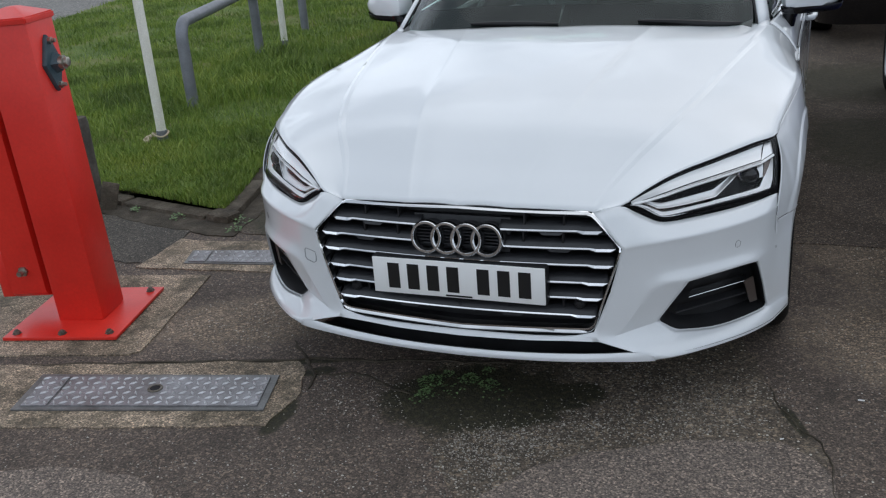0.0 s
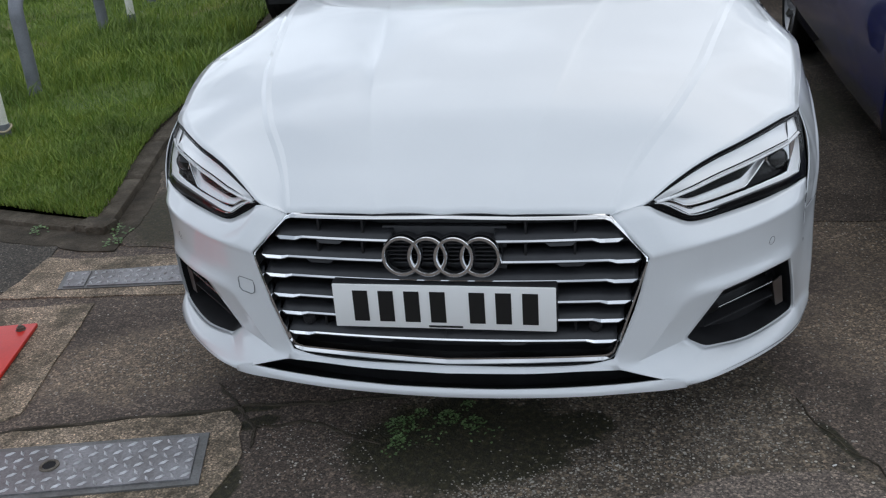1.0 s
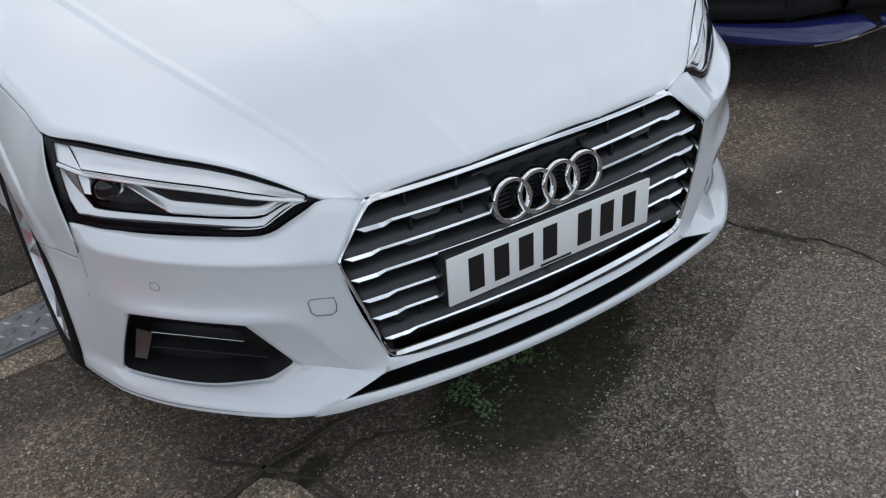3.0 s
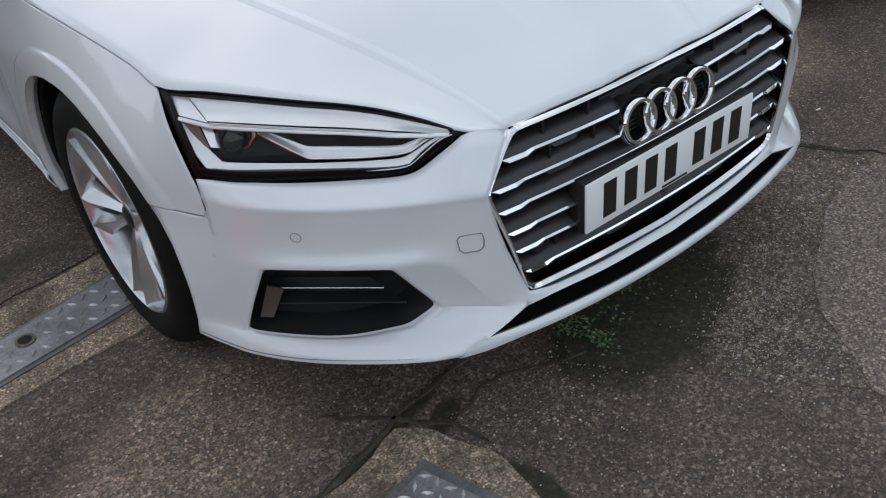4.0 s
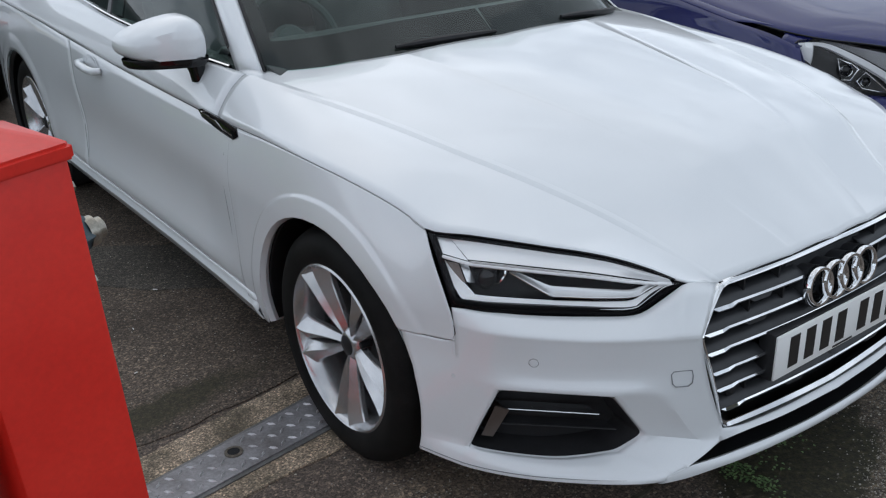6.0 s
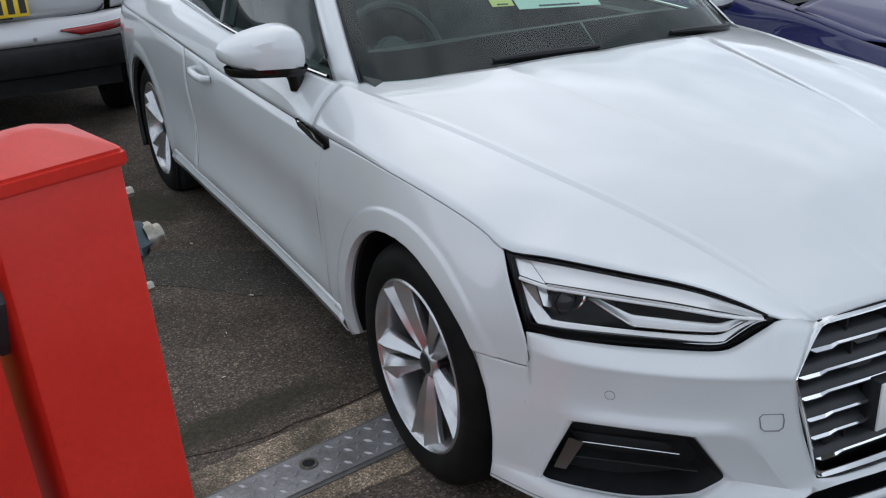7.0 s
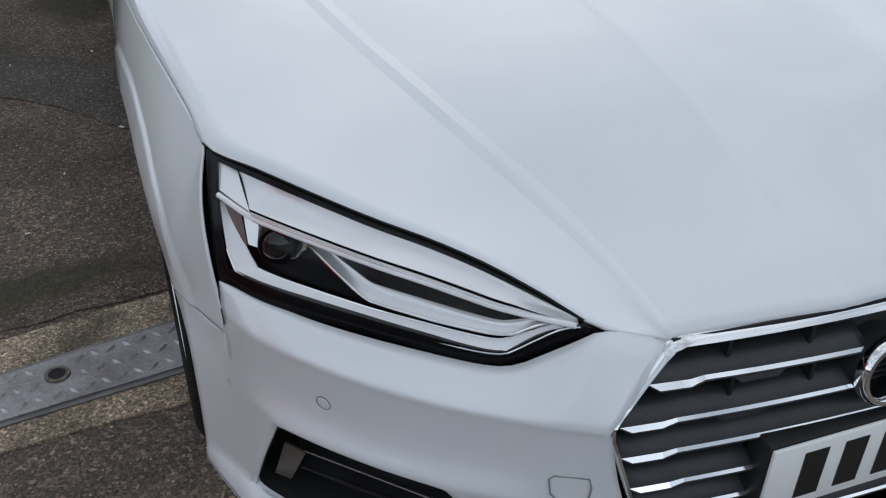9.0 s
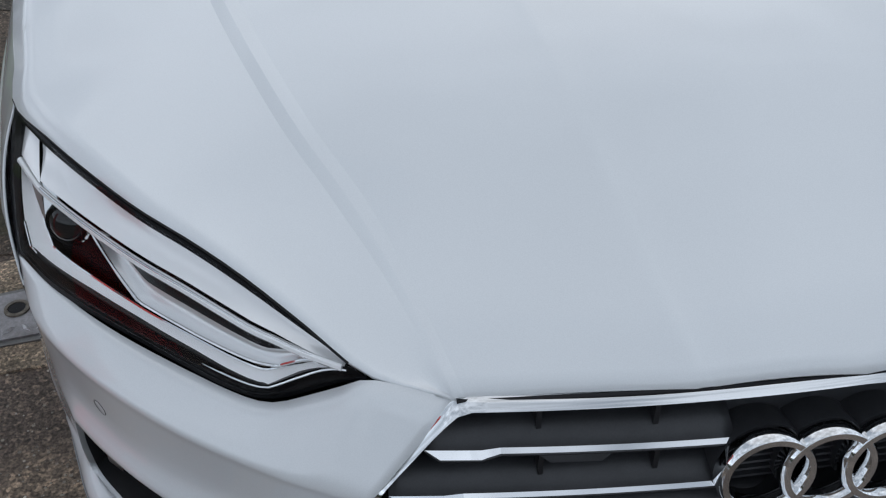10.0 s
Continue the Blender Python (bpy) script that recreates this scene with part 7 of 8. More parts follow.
def hoop(points, label):
    t = thing("hoop_rail", label, "rail", points[0], "grey rails on the lawn")
    bm = B()
    tube(bm, [tuple(arr(p) - arr(points[0])) for p in points], 0.043, 16)
    part("tube", bm, M_POSTGREY, t)


def hoop_path(x0, y0, x1, y1, h):
    z0, z1 = lawn_height(x0, y0) - 0.05, lawn_height(x1, y1) - 0.05
    a, b = arr((x0, y0)), arr((x1, y1))
    d = (b - a) / np.linalg.norm(b - a)
    pts = [(x0, y0, z0), (x0, y0, h - 0.12)]
    for w in np.linspace(0.2, 1, 5):
        q = a + d * 0.12 * (1 - math.cos(w * 1.571))
        pts.append((q[0], q[1], h - 0.12 + 0.12 * math.sin(w * 1.571)))
    for w in np.linspace(0, 0.8, 5):
        q = b - d * 0.12 * (1 - math.sin(w * 1.571))
        pts.append((q[0], q[1], h - 0.12 + 0.12 * math.cos(w * 1.571)))
    return pts + [(x1, y1, h - 0.12), (x1, y1, z1)]


hoop(hoop_path(-3.25, 3.40, -3.83, 5.35, 0.66), "grey steel tube hoop rail standing in the grass")
hoop(hoop_path(-4.10, 6.75, -4.65, 8.85, 0.68), "further grey steel hoop rail in the grass")

stump = thing("timber_bollard", "short weathered round timber bollard by the kerb", "bollard", (-2.575, 1.47, 0))
bm = B()
tube(bm, [(0, 0, 0), (0, 0, 0.2), (0.003, 0, 0.46), (0.003, 0, 0.485)], [0.052, 0.05, 0.049, 0.043], 18)
part("trunk", bm, M_WOOD, stump)
bm = B()
lathe(bm, [(0.0005, 0.4862), (0.043, 0.4858)], 18, Matrix.Translation((0.003, 0, 0)) @ pose(0, 0, 0, 0, -90, 0))
part("cut_top", bm, M_KERB, stump, "pale sawn top")
bm = B()
box(bm, (-0.045, -0.006, 0), (0.045, 0.006, 0.15), 0.004, Matrix.Translation((-2.465, 1.43, 0.0)) @ pose(0, 0, 0, -14, 12, 15))
tagged(part("broken_slab", bm, M_KERB), "small broken dark slab leaning by the bollard", "slab")

# ---------- red barrier ----------
BARRIER = pose(-1.662, 0.332, 0.0, 0, 0, 13)
LEAN = pose(0, 0, 0, 0, -2.2, 0)
barrier = thing("barrier_post", "bright red painted steel barrier post bolted to concrete", "barrier")
barrier.matrix_basis = BARRIER


def bpart(name, bm, mat, label="", lean=True, **more):
    """A part of the barrier; all but its foot leans a little."""
    if lean:
        bmesh.ops.transform(bm, matrix=LEAN, verts=bm.verts)
    return part(name, bm, mat, barrier, label, **more)


bm = B()
box(bm, (-0.245, -0.235, 0.0085), (0.205, 0.215, 0.021), 0.002)
bpart("base_plate", bm, M_RED, lean=False)
bm = B()
box(bm, (-0.092, -0.092, 0.016), (0.092, 0.092, 1.145), 0.010)
bpart("post", bm, M_RED)
bm = B()
lo = [bm.verts.new((sx * 0.098, sy * 0.098, 1.135)) for sx, sy in ((-1, -1), (1, -1), (1, 1), (-1, 1))]
hi = [bm.verts.new((sx * 0.098, sy * 0.098, 1.158)) for sx, sy in ((-1, -1), (1, -1), (1, 1), (-1, 1))]
tp = [bm.verts.new((sx * 0.02, sy * 0.02, 1.192)) for sx, sy in ((-1, -1), (1, -1), (1, 1), (-1, 1))]
for a, b in ((lo, hi), (hi, tp)):
    for i in range(4):
        bm.faces.new((a[i], a[(i + 1) % 4], b[(i + 1) % 4], b[i]))
bm.faces.new(tp)
bm.faces.new(lo[::-1])
bmesh.ops.bevel(bm, geom=list(bm.edges), offset=0.004, segments=2, affect="EDGES")
bpart("cap", bm, M_RED, "shallow pyramid cap")
for sx, sy in ((-0.205, -0.20), (-0.02, -0.205), (0.165, -0.20), (0.165, 0.175), (-0.205, 0.175)):
    bm2 = B()
    lathe(bm2, [(0.0005, 0.016), (0.007, 0.016), (0.0075, 0.010), (0.0135, 0.010), (0.0135, 0.002), (0.017, 0.002), (0.017, 0.0)], 6, Matrix.Translation((sx, sy, 0.021)) @ pose(0, 0, 0, 0, -90, 0))
    bpart("anchor_bolt", bm2, M_RUSTBOLT, "weathered anchor bolt", lean=False, smooth=20)
for sgn in (1, -1):
    # flanged bearing on each side of the post
    face = Matrix.Translation((sgn * 0.092, 0.0, 0.985)) @ (Matrix() if sgn > 0 else pose(0, 0, 0, 0, 0, 180))
    bm = B()
    ring = []
    for a in np.linspace(0, 2 * math.pi, 40, endpoint=False):
        r = 0.058 / max(0.56, (abs(math.cos(a)) + 0.52 * abs(math.sin(a))))
        ring.append((r * math.cos(a) * 1.0, max(-0.1, min(0.1, r * math.sin(a)))))
    rails = []
    for x, k in ((0.0, 1.0), (0.010, 1.0), (0.015, 0.95), (0.017, 0.6), (0.042, 0.46), (0.045, 0.42), (0.045, 0.02)):
        rails.append([tuple(face @ Vector((x, y * k, z * (k if k > 0.7 else k * 0.62)))) for y, z in ring])
    grid(bm, rails, closed=True)
    bpart("bearing", bm, M_STEELBLUE, "dark blue-grey cast flange bearing")
    bm = B()
    lathe(bm, [(0.024, 0.04), (0.024, 0.055), (0.017, 0.056), (0.017, 0.068), (0.014, 0.070), (0.0005, 0.070)], 24, face)
    bpart("shaft_end", bm, M_BOLT, "zinc shaft end")
    for z in (-0.078, 0.078):
        bm = B()
        lathe(bm, [(0.013, 0.014), (0.013, 0.026), (0.008, 0.027), (0.008, 0.04), (0.0005, 0.041)], 6, face @ Matrix.Translation((0, 0, z)))
        bpart("bearing_bolt", bm, M_BOLT, smooth=20)
# raised arm beside the post with its counterweight
arm = thing("barrier_boom", "red painted barrier boom hanging upright beside its post", "barrier")
arm.matrix_basis = BARRIER @ LEAN
bm = B()
prof = []
for a in np.linspace(math.pi, 2 * math.pi, 10):
    prof.append((0.075 * math.cos(a), 0.150 + 0.045 * math.sin(a)))
prof += [(0.075, 1.09), (-0.075, 1.09)]
sec = [(-0.262, y, z) for y, z in prof], [(-0.122, y, z) for y, z in prof]
lo = [bm.verts.new(p) for p in sec[0]]
hi = [bm.verts.new(p) for p in sec[1]]
for i in range(len(lo)):
    k = (i + 1) % len(lo)
    bm.faces.new((lo[i], lo[k], hi[k], hi[i]))
bm.faces.new(lo[::-1])
bm.faces.new(hi)
part("arm_tube", bm, M_RED, arm, smooth=20)
bm = B()
box(bm, (-0.315, -0.06, 0.12), (-0.262, 0.07, 0.30), 0.004)
part("counterweight", bm, M_RED, arm)
bm = B()
lathe(bm, [(0.0005, 0.035), (0.011, 0.035), (0.011, 0.012), (0.020, 0.011), (0.020, 0.0)], 6, Matrix.Translation((-0.19, -0.075, 0.23)) @ pose(0, 0, 0, 0, 0, -90))
part("arm_bolt", bm, M_BOLT, arm, smooth=20)

# ---------- silver family car behind ----------
SUV_X, SUV_Y = -1.50, 4.80
suv = thing("silver_car", "silver estate car seen from behind with black lower bumper", "car", (SUV_X, SUV_Y + 2, 0))


def spart(name, bm, mat, parent=None, label="", **more):
    ob = part(name, bm, mat, None, label, **more)
    if parent is None:
        return under(ob, suv)
    ob.parent = parent
    return ob


def off(points, dx, dy):
    return [(x + dx, y + dy, z) for x, y, z in points]


def suv_strip(bm, a, b, m, crown):
    for sgn in (1, -1):
        pa = [(SUV_X + sgn * x, SUV_Y + y, z) for x, y, z in a]
        pb = [(SUV_X + sgn * x, SUV_Y + y, z) for x, y, z in b]
        strip(bm, pa, pb, m, (sgn * crown[0], crown[1], crown[2]))


def across(z, dy, half=0.90, corner=0.30):
    """A line over the tail from the middle round the corner and along the side."""
    return spline([(0, dy, z), (half * 0.45, dy + 0.012, z), (half - 0.18, dy + 0.07, z), (half - 0.05, dy + 0.17, z), (half, dy + 0.34, z), (half, dy + 0.55, z)], 30)


bm = B()
suv_strip(bm, across(0.715, 0.03), across(0.60, 0.0), 5, (0.0, -0.012, 0))
suv_strip(bm, across(0.715, 0.03), [(x * 0.985, y + 0.05, z + 0.02) for x, y, z in across(0.715, 0.03)], 2, (0, 0, 0.004))
bump = spart("rear_bumper", bm, M_SILVER, thick=0.004)
bm = B()
suv_strip(bm, across(0.598, 0.002), across(0.43, 0.012), 5, (0.0, -0.016, 0))
suv_strip(bm, across(0.43, 0.012), [(x * 0.9, y + 0.1, z - 0.03) for x, y, z in across(0.43, 0.012)], 2, (0, 0, 0))
spart("lower_bumper", bm, M_BLACK, None, "black plastic lower bumper", thick=0.004)
bm = B()
suv_strip(bm, spline([(0, 0.07, 0.735), (0.35, 0.08, 0.735), (0.60, 0.11, 0.735), (0.68, 0.14, 0.745)], 24), spline([(0, 0.10, 1.02), (0.35, 0.11, 1.02), (0.62, 0.15, 1.02), (0.70, 0.17, 1.02)], 24), 6, (0, -0.03, 0))
suv_strip(bm, spline([(0, 0.10, 1.02), (0.35, 0.11, 1.02), (0.62, 0.15, 1.02), (0.70, 0.17, 1.02)], 24), spline([(0, 0.20, 1.18), (0.35, 0.22, 1.18), (0.55, 0.25, 1.18), (0.62, 0.27, 1.18)], 24), 4, (0, 0, 0))
gate = spart("tailgate", bm, M_SILVER, thick=0.004)
bm = B()
for sgn in (1, -1):
    tube(bm, [(SUV_X + sgn * x, SUV_Y + y - 0.004, z) for x, y, z in spline([(0.70, 0.17, 1.02), (0.695, 0.155, 0.86), (0.66, 0.125, 0.75), (0.5, 0.085, 0.732), (0, 0.066, 0.731)], 40)], 0.004, 6)
spart("tailgate_joint", bm, M_SEAM)
bm = B()
side_lo = [(0.90, 0.55, 0.44), (0.90, 1.0, 0.42), (0.90, 4.0, 0.40), (0.75, 4.3, 0.4)]
suv_strip(bm, spline([(0.72, 0.16, 0.745), (0.84, 0.26, 0.745), (0.90, 0.5, 0.745), (0.905, 2.0, 0.75), (0.90, 3.6, 0.74), (0.72, 4.25, 0.70)], 30), spline([(0.705, 0.18, 1.02), (0.80, 0.32, 1.02), (0.86, 0.6, 1.02), (0.87, 2.0, 1.0), (0.86, 3.2, 0.98), (0.66, 4.1, 0.86)], 30), 5, (0.02, 0, 0))
suv_strip(bm, spline([(0.90, 0.40, 0.745), (0.905, 2.0, 0.75), (0.90, 3.6, 0.74), (0.72, 4.25, 0.70)], 30), spline(side_lo, 30), 4, (0.015, 0, 0))
suv_strip(bm, spline([(0, 3.2, 1.05), (0, 4.2, 0.88), (0, 4.35, 0.6)], 16), spline([(0.85, 3.2, 0.98), (0.66, 4.1, 0.86), (0.70, 4.3, 0.6)], 16), 4, (0, 0, 0.02))
spart("body_side", bm, M_SILVER, thick=0.004)
bm = B()
suv_strip(bm, spline([(0, 0.20, 1.18), (0, 0.42, 1.50), (0, 0.9, 1.60), (0, 2.2, 1.6), (0, 3.2, 1.06)], 24), spline([(0.62, 0.27, 1.18), (0.56, 0.45, 1.47), (0.58, 0.9, 1.55), (0.6, 2.2, 1.55), (0.78, 3.2, 1.0)], 24), 4, (0, 0, 0.02))
suv_strip(bm, spline([(0.62, 0.27, 1.18), (0.56, 0.45, 1.47), (0.58, 0.9, 1.55), (0.6, 2.2, 1.55), (0.78, 3.2, 1.0)], 24), spline([(0.80, 0.32, 1.02), (0.84, 0.6, 1.02), (0.87, 1.4, 1.01), (0.87, 2.2, 1.0), (0.85, 3.2, 0.98)], 24), 4, (0.02, 0, 0))
spart("glasshouse", bm, M_GLOSSB, None, "dark glass and roof", thick=0.004)
for sgn in (1, -1):
    bm = B()
    pts = [(SUV_X + sgn * x, SUV_Y + y, z) for x, y, z in [(0.40, -0.002, 0.648), (0.55, 0.018, 0.652), (0.70, 0.05, 0.66), (0.80, 0.12, 0.668)]]
    line = spline(pts, 20)
    taper = np.clip(np.arange(20) / 5, 0.08, 1)
    strip(bm, [(x, y - 0.014, z + 0.022) for x, y, z in line], [(x, y - 0.018, z + 0.022 - 0.042 * k) for (x, y, z), k in zip(line, taper)], 3, (0, -0.006, 0))
    spart("rear_reflector", bm, M_RED_LENS, bump, "red rear reflector with amber end", thick=0.01)
    bm = B()
    strip(bm, [(x, y - 0.019, z + 0.014) for x, y, z in line[14:]], [(x, y - 0.022, z - 0.012) for x, y, z in line[14:]], 2, (0, -0.006, 0))
    spart("amber_section", bm, M_AMBER, bump, thick=0.006)
    bm = B()
    strip(bm, [(x, y - 0.012, z + 0.030) for x, y, z in line], [(x, y - 0.013, z + 0.023) for x, y, z in line], 1)
    strip(bm, [(x, y - 0.015, z + 0.016 - 0.046 * k) for (x, y, z), k in zip(line, taper)], [(x, y - 0.014, z + 0.021 - 0.042 * k) for (x, y, z), k in zip(line, taper)], 1)
    spart("reflector_trim", bm, M_SATIN, bump, thick=0.004)
    for x in (0.26, 0.62):
        bm = B()
        lathe(bm, [(0.0005, 0.004), (0.011, 0.003), (0.012, 0.0)], 16, Matrix.Translation((SUV_X + sgn * x, SUV_Y - 0.004 + 0.05 * (x > 0.5), 0.632)) @ pose(0, 0, 0, 0, 0, -90))
        spart("parking_sensor", bm, M_SEAMGREY, bump)
suv_plate = plate("number_plate", M_PLATEY, "yellow rear number plate with black bars", 7, pose(SUV_X, SUV_Y + 0.022, 0.818, -6), True)
under(suv_plate, suv)
bm = B()
box(bm, (SUV_X - 0.17, SUV_Y + 0.02, 0.752), (SUV_X + 0.17, SUV_Y + 0.03, 0.762))
spart("plate_surround_bar", bm, M_INK, smooth=0)
bm = B()
prism(bm, [(SUV_X - 0.72, SUV_Y + 0.14), (SUV_X + 0.72, SUV_Y + 0.14), (SUV_X + 0.72, SUV_Y + 4.1), (SUV_X - 0.72, SUV_Y + 4.1)], 0.30, 0.45)
spart("underbody", bm, M_BLACK, smooth=0)
suv_wheel = road_wheel("wheel", "dark family-car wheel with black tyre", 0.335, 0.22, 0.22, slim_spokes, M_ALLOY)
suv_wheel.matrix_basis = pose(SUV_X - 0.80, SUV_Y + 0.85, 0.335, 20)
suv_wheels = [suv_wheel] + [copy_thing(suv_wheel, m) for m in (pose(SUV_X + 0.80, SUV_Y + 0.85, 0.335, 5, 0, 180), pose(SUV_X - 0.80, SUV_Y + 3.5, 0.335, 50), pose(SUV_X + 0.80, SUV_Y + 3.5, 0.335, 0, 0, 180))]
for w in suv_wheels:
    if "category" in w:
        del w["category"]
    w.parent = suv
    w.matrix_parent_inverse = Matrix.Translation(suv.location).inverted()

# ---------- dark blue saloon ----------
MB_X, MB_Y, MB_W = 2.265, 0.62, 1.455
blue = thing("blue_saloon", "dark metallic blue saloon with chrome two-bar grille", "car", (MB_X, MB_Y + 2, 0))


def mpart(name, bm, mat, parent=None, label="", **more):
    ob = part(name, bm, mat, None, label, **more)
    if parent is None:
        return under(ob, blue)
    ob.parent = parent
    return ob


def mrail(points, n=30):
    return spline([(x, y + MB_Y, z) for x, y, z in points], n)


def mb_strip(bm, a, b, m, crown=(0, 0, 0)):
    for sgn in (1, -1):
        strip(bm, [(MB_X + sgn * x, y, z) for x, y, z in a], [(MB_X + sgn * x, y, z) for x, y, z in b], m, arr(crown) * arr((sgn, 1, 1)))


# bonnet
b0 = mrail([(0, 0.02, 0.715), (0, 0.12, 0.765), (0, 0.35, 0.835), (0, 0.75, 0.90), (0, 1.15, 0.945)])
b1 = mrail([(0.40, 0.07, 0.703), (0.43, 0.16, 0.748), (0.47, 0.38, 0.815), (0.56, 0.78, 0.875), (0.63, 1.18, 0.925)])
b2 = mrail([(0.47, 0.10, 0.698), (0.54, 0.17, 0.716), (0.66, 0.32, 0.742), (0.80, 0.50, 0.770), (0.825, 0.80, 0.805), (0.82, 1.2, 0.878)])
bm = B()
mb_strip(bm, b0, b1, 5, (0, 0, 0.01))
mb_strip(bm, b1, b2, 5, (0, 0, 0.010))
mpart("bonnet", bm, M_BLUE, thick=0.004, smooth=22)
for sgn in (1, -1):
    bm = B()
    tube(bm, [(MB_X + sgn * x, y, z + 0.002) for x, y, z in b2], 0.003, 6)
    mpart("bonnet_joint", bm, M_SEAM)
# wing with its arch
MARCH = lambda a, dr=0.0: (MB_W + (0.365 + dr) * math.cos(radians(a)), 0.325 + (0.365 + dr) * math.sin(radians(a)))


def mside(y, z):
    w = float(np.interp(y, [0.9, 1.05, 1.2, 1.4, 1.8, 3.0, 5.0], [0.855, 0.885, 0.90, 0.908, 0.90, 0.895, 0.88]))
    return w - 0.07 * max(0.0, (z - 0.62) / 0.25) ** 1.8 - 0.02 * max(0.0, (0.4 - z) / 0.2) ** 2


top = mrail([(0.855, 0.50, 0.735), (0.862, 0.62, 0.772), (0.852, 0.85, 0.803), (0.838, 1.2, 0.865), (0.82, 1.6, 0.895), (0.82, 2.6, 0.92), (0.80, 3.8, 0.92)], 60)
angs = list(range(136, -11, -8))
bot = [(1.04, 0.62)] + [MARCH(a) for a in angs] + [(1.82, 0.26), (2.6, 0.25), (4.42, 0.27)]
bot = evenly(bot, 60)
for sgn in (1, -1):
    bm = B()
    pts = []
    for i in range(60):
        line = []
        for q in np.linspace(0, 1, 8):
            y = bot[i][0] * (1 - q) + top[i][1] * q
            z = bot[i][1] * (1 - q) + top[i][2] * q
            x = mside(y, z) * (1 - q ** 3) + top[i][0] * q ** 3
            line.append((MB_X + sgn * x, y, z))
        pts.append(line)
    grid(bm, pts)
    mpart("wing", bm, M_BLUE, thick=0.004)
bm = B()
mb_strip(bm, top[6:], mrail([(0.785, 0.60, 0.790), (0.80, 0.80, 0.813), (0.795, 1.2, 0.884), (0.78, 1.6, 0.928), (0.78, 2.6, 0.96), (0.75, 3.8, 0.96)], 54), 3, (0.004, 0, 0.004))
mb_strip(bm, mrail([(0.855, 0.50, 0.735), (0.86, 0.58, 0.76)], 6), mrail([(0.77, 0.485, 0.774), (0.785, 0.605, 0.791)], 6), 2)
mpart("wing_top", bm, M_BLUE, thick=0.004)
for sgn in (1, -1):
    bm = B()
    grid(bm, [[(MB_X + sgn * x, *MARCH(a, dr)) for a in range(196, -16, -6)] for x, dr in ((0.90, 0.0), (0.885, -0.014), (0.86, 0.004), (0.6, 0.004))])
    mpart("arch_liner", bm, M_BLACK, thick=0.004)
# bumper
c0 = mrail([(0.465, 0.068, 0.60), (0.50, 0.11, 0.56), (0.548, 0.172, 0.545), (0.63, 0.212, 0.542), (0.70, 0.292, 0.550), (0.77, 0.40, 0.597), (0.835, 0.49, 0.675), (0.855, 0.50, 0.735)])
c1 = mrail([(0.37, 0.02, 0.49), (0.50, 0.055, 0.49), (0.64, 0.13, 0.50), (0.78, 0.27, 0.53), (0.872, 0.40, 0.585), (0.880, 0.42, 0.62)])
c2 = mrail([(0.36, 0.045, 0.42), (0.50, 0.09, 0.42), (0.64, 0.17, 0.42), (0.77, 0.29, 0.42), (0.872, 0.42, 0.42), (0.884, 0.44, 0.42)])
c3 = mrail([(0.36, 0.09, 0.29), (0.50, 0.12, 0.29), (0.64, 0.19, 0.29), (0.77, 0.30, 0.29), (0.868, 0.42, 0.29), (0.878, 0.44, 0.29)])
c4 = mrail([(0.30, 0.02, 0.245), (0.46, 0.045, 0.225), (0.62, 0.12, 0.225), (0.76, 0.25, 0.23), (0.858, 0.38, 0.235), (0.872, 0.43, 0.235)])
bm = B()
ends = np.clip((29 - np.arange(30)) / 8, 0, 1)[:, None]
mb_strip(bm, c0, c1, 5, ends * arr((0.004, -0.012, 0)))
mb_strip(bm, mrail([(0.463, 0.066, 0.598), (0.473, 0.075, 0.645), (0.465, 0.085, 0.702)], 8), mrail([(0.545, 0.174, 0.546), (0.562, 0.196, 0.64), (0.590, 0.224, 0.724)], 8), 6, (0.006, -0.014, 0))
mb_strip(bm, c1, c2, 4, ends * arr((0, -0.004, 0)))
mb_strip(bm, c3, c4, 4, (0.004, -0.012, 0.004))
mb_strip(bm, c4, [(x * 0.97, y + 0.05, z - 0.03) for x, y, z in c4], 2)
mb_strip(bm, mrail([(0.880, 0.42, 0.62), (0.883, 0.43, 0.30), (0.872, 0.43, 0.235)], 10), [(mside(*MARCH(a)), *MARCH(a)) for a in np.linspace(136, 194, 10)], 3, (0.004, 0, 0))
mb_strip(bm, mrail([(0, -0.02, 0.475), (0.20, -0.012, 0.475), (0.37, 0.02, 0.49)], 16), mrail([(0, 0.0, 0.40), (0.20, 0.012, 0.40), (0.36, 0.045, 0.42)], 16), 3, (0, -0.01, 0))
mb_strip(bm, mrail([(0, -0.01, 0.29), (0.20, 0.0, 0.29), (0.30, 0.03, 0.28)], 16), mrail([(0, -0.02, 0.235), (0.20, -0.008, 0.235), (0.30, 0.02, 0.245)], 16), 3, (0, -0.01, 0))
mbump = mpart("front_bumper", bm, M_BLUE, thick=0.004)
bm = B()
mb_strip(bm, [(x * 0.995, y + 0.05, z) for x, y, z in c2], [(x * 0.995, y + 0.05, z) for x, y, z in c3], 3, (0, 0.03, 0))
mb_strip(bm, mrail([(0, 0.05, 0.41), (0.20, 0.06, 0.41), (0.37, 0.09, 0.42)], 16), mrail([(0, 0.05, 0.28), (0.2, 0.06, 0.28), (0.37, 0.12, 0.29)], 16), 3)
mpart("intake_mesh", bm, M_BLACK, mbump, "black lower air intakes", thick=0.004)
bm = B()
line = mrail([(0, -0.026, 0.232), (0.2, -0.014, 0.232), (0.30, 0.012, 0.238), (0.42, 0.034, 0.222), (0.56, 0.085, 0.214)], 40)
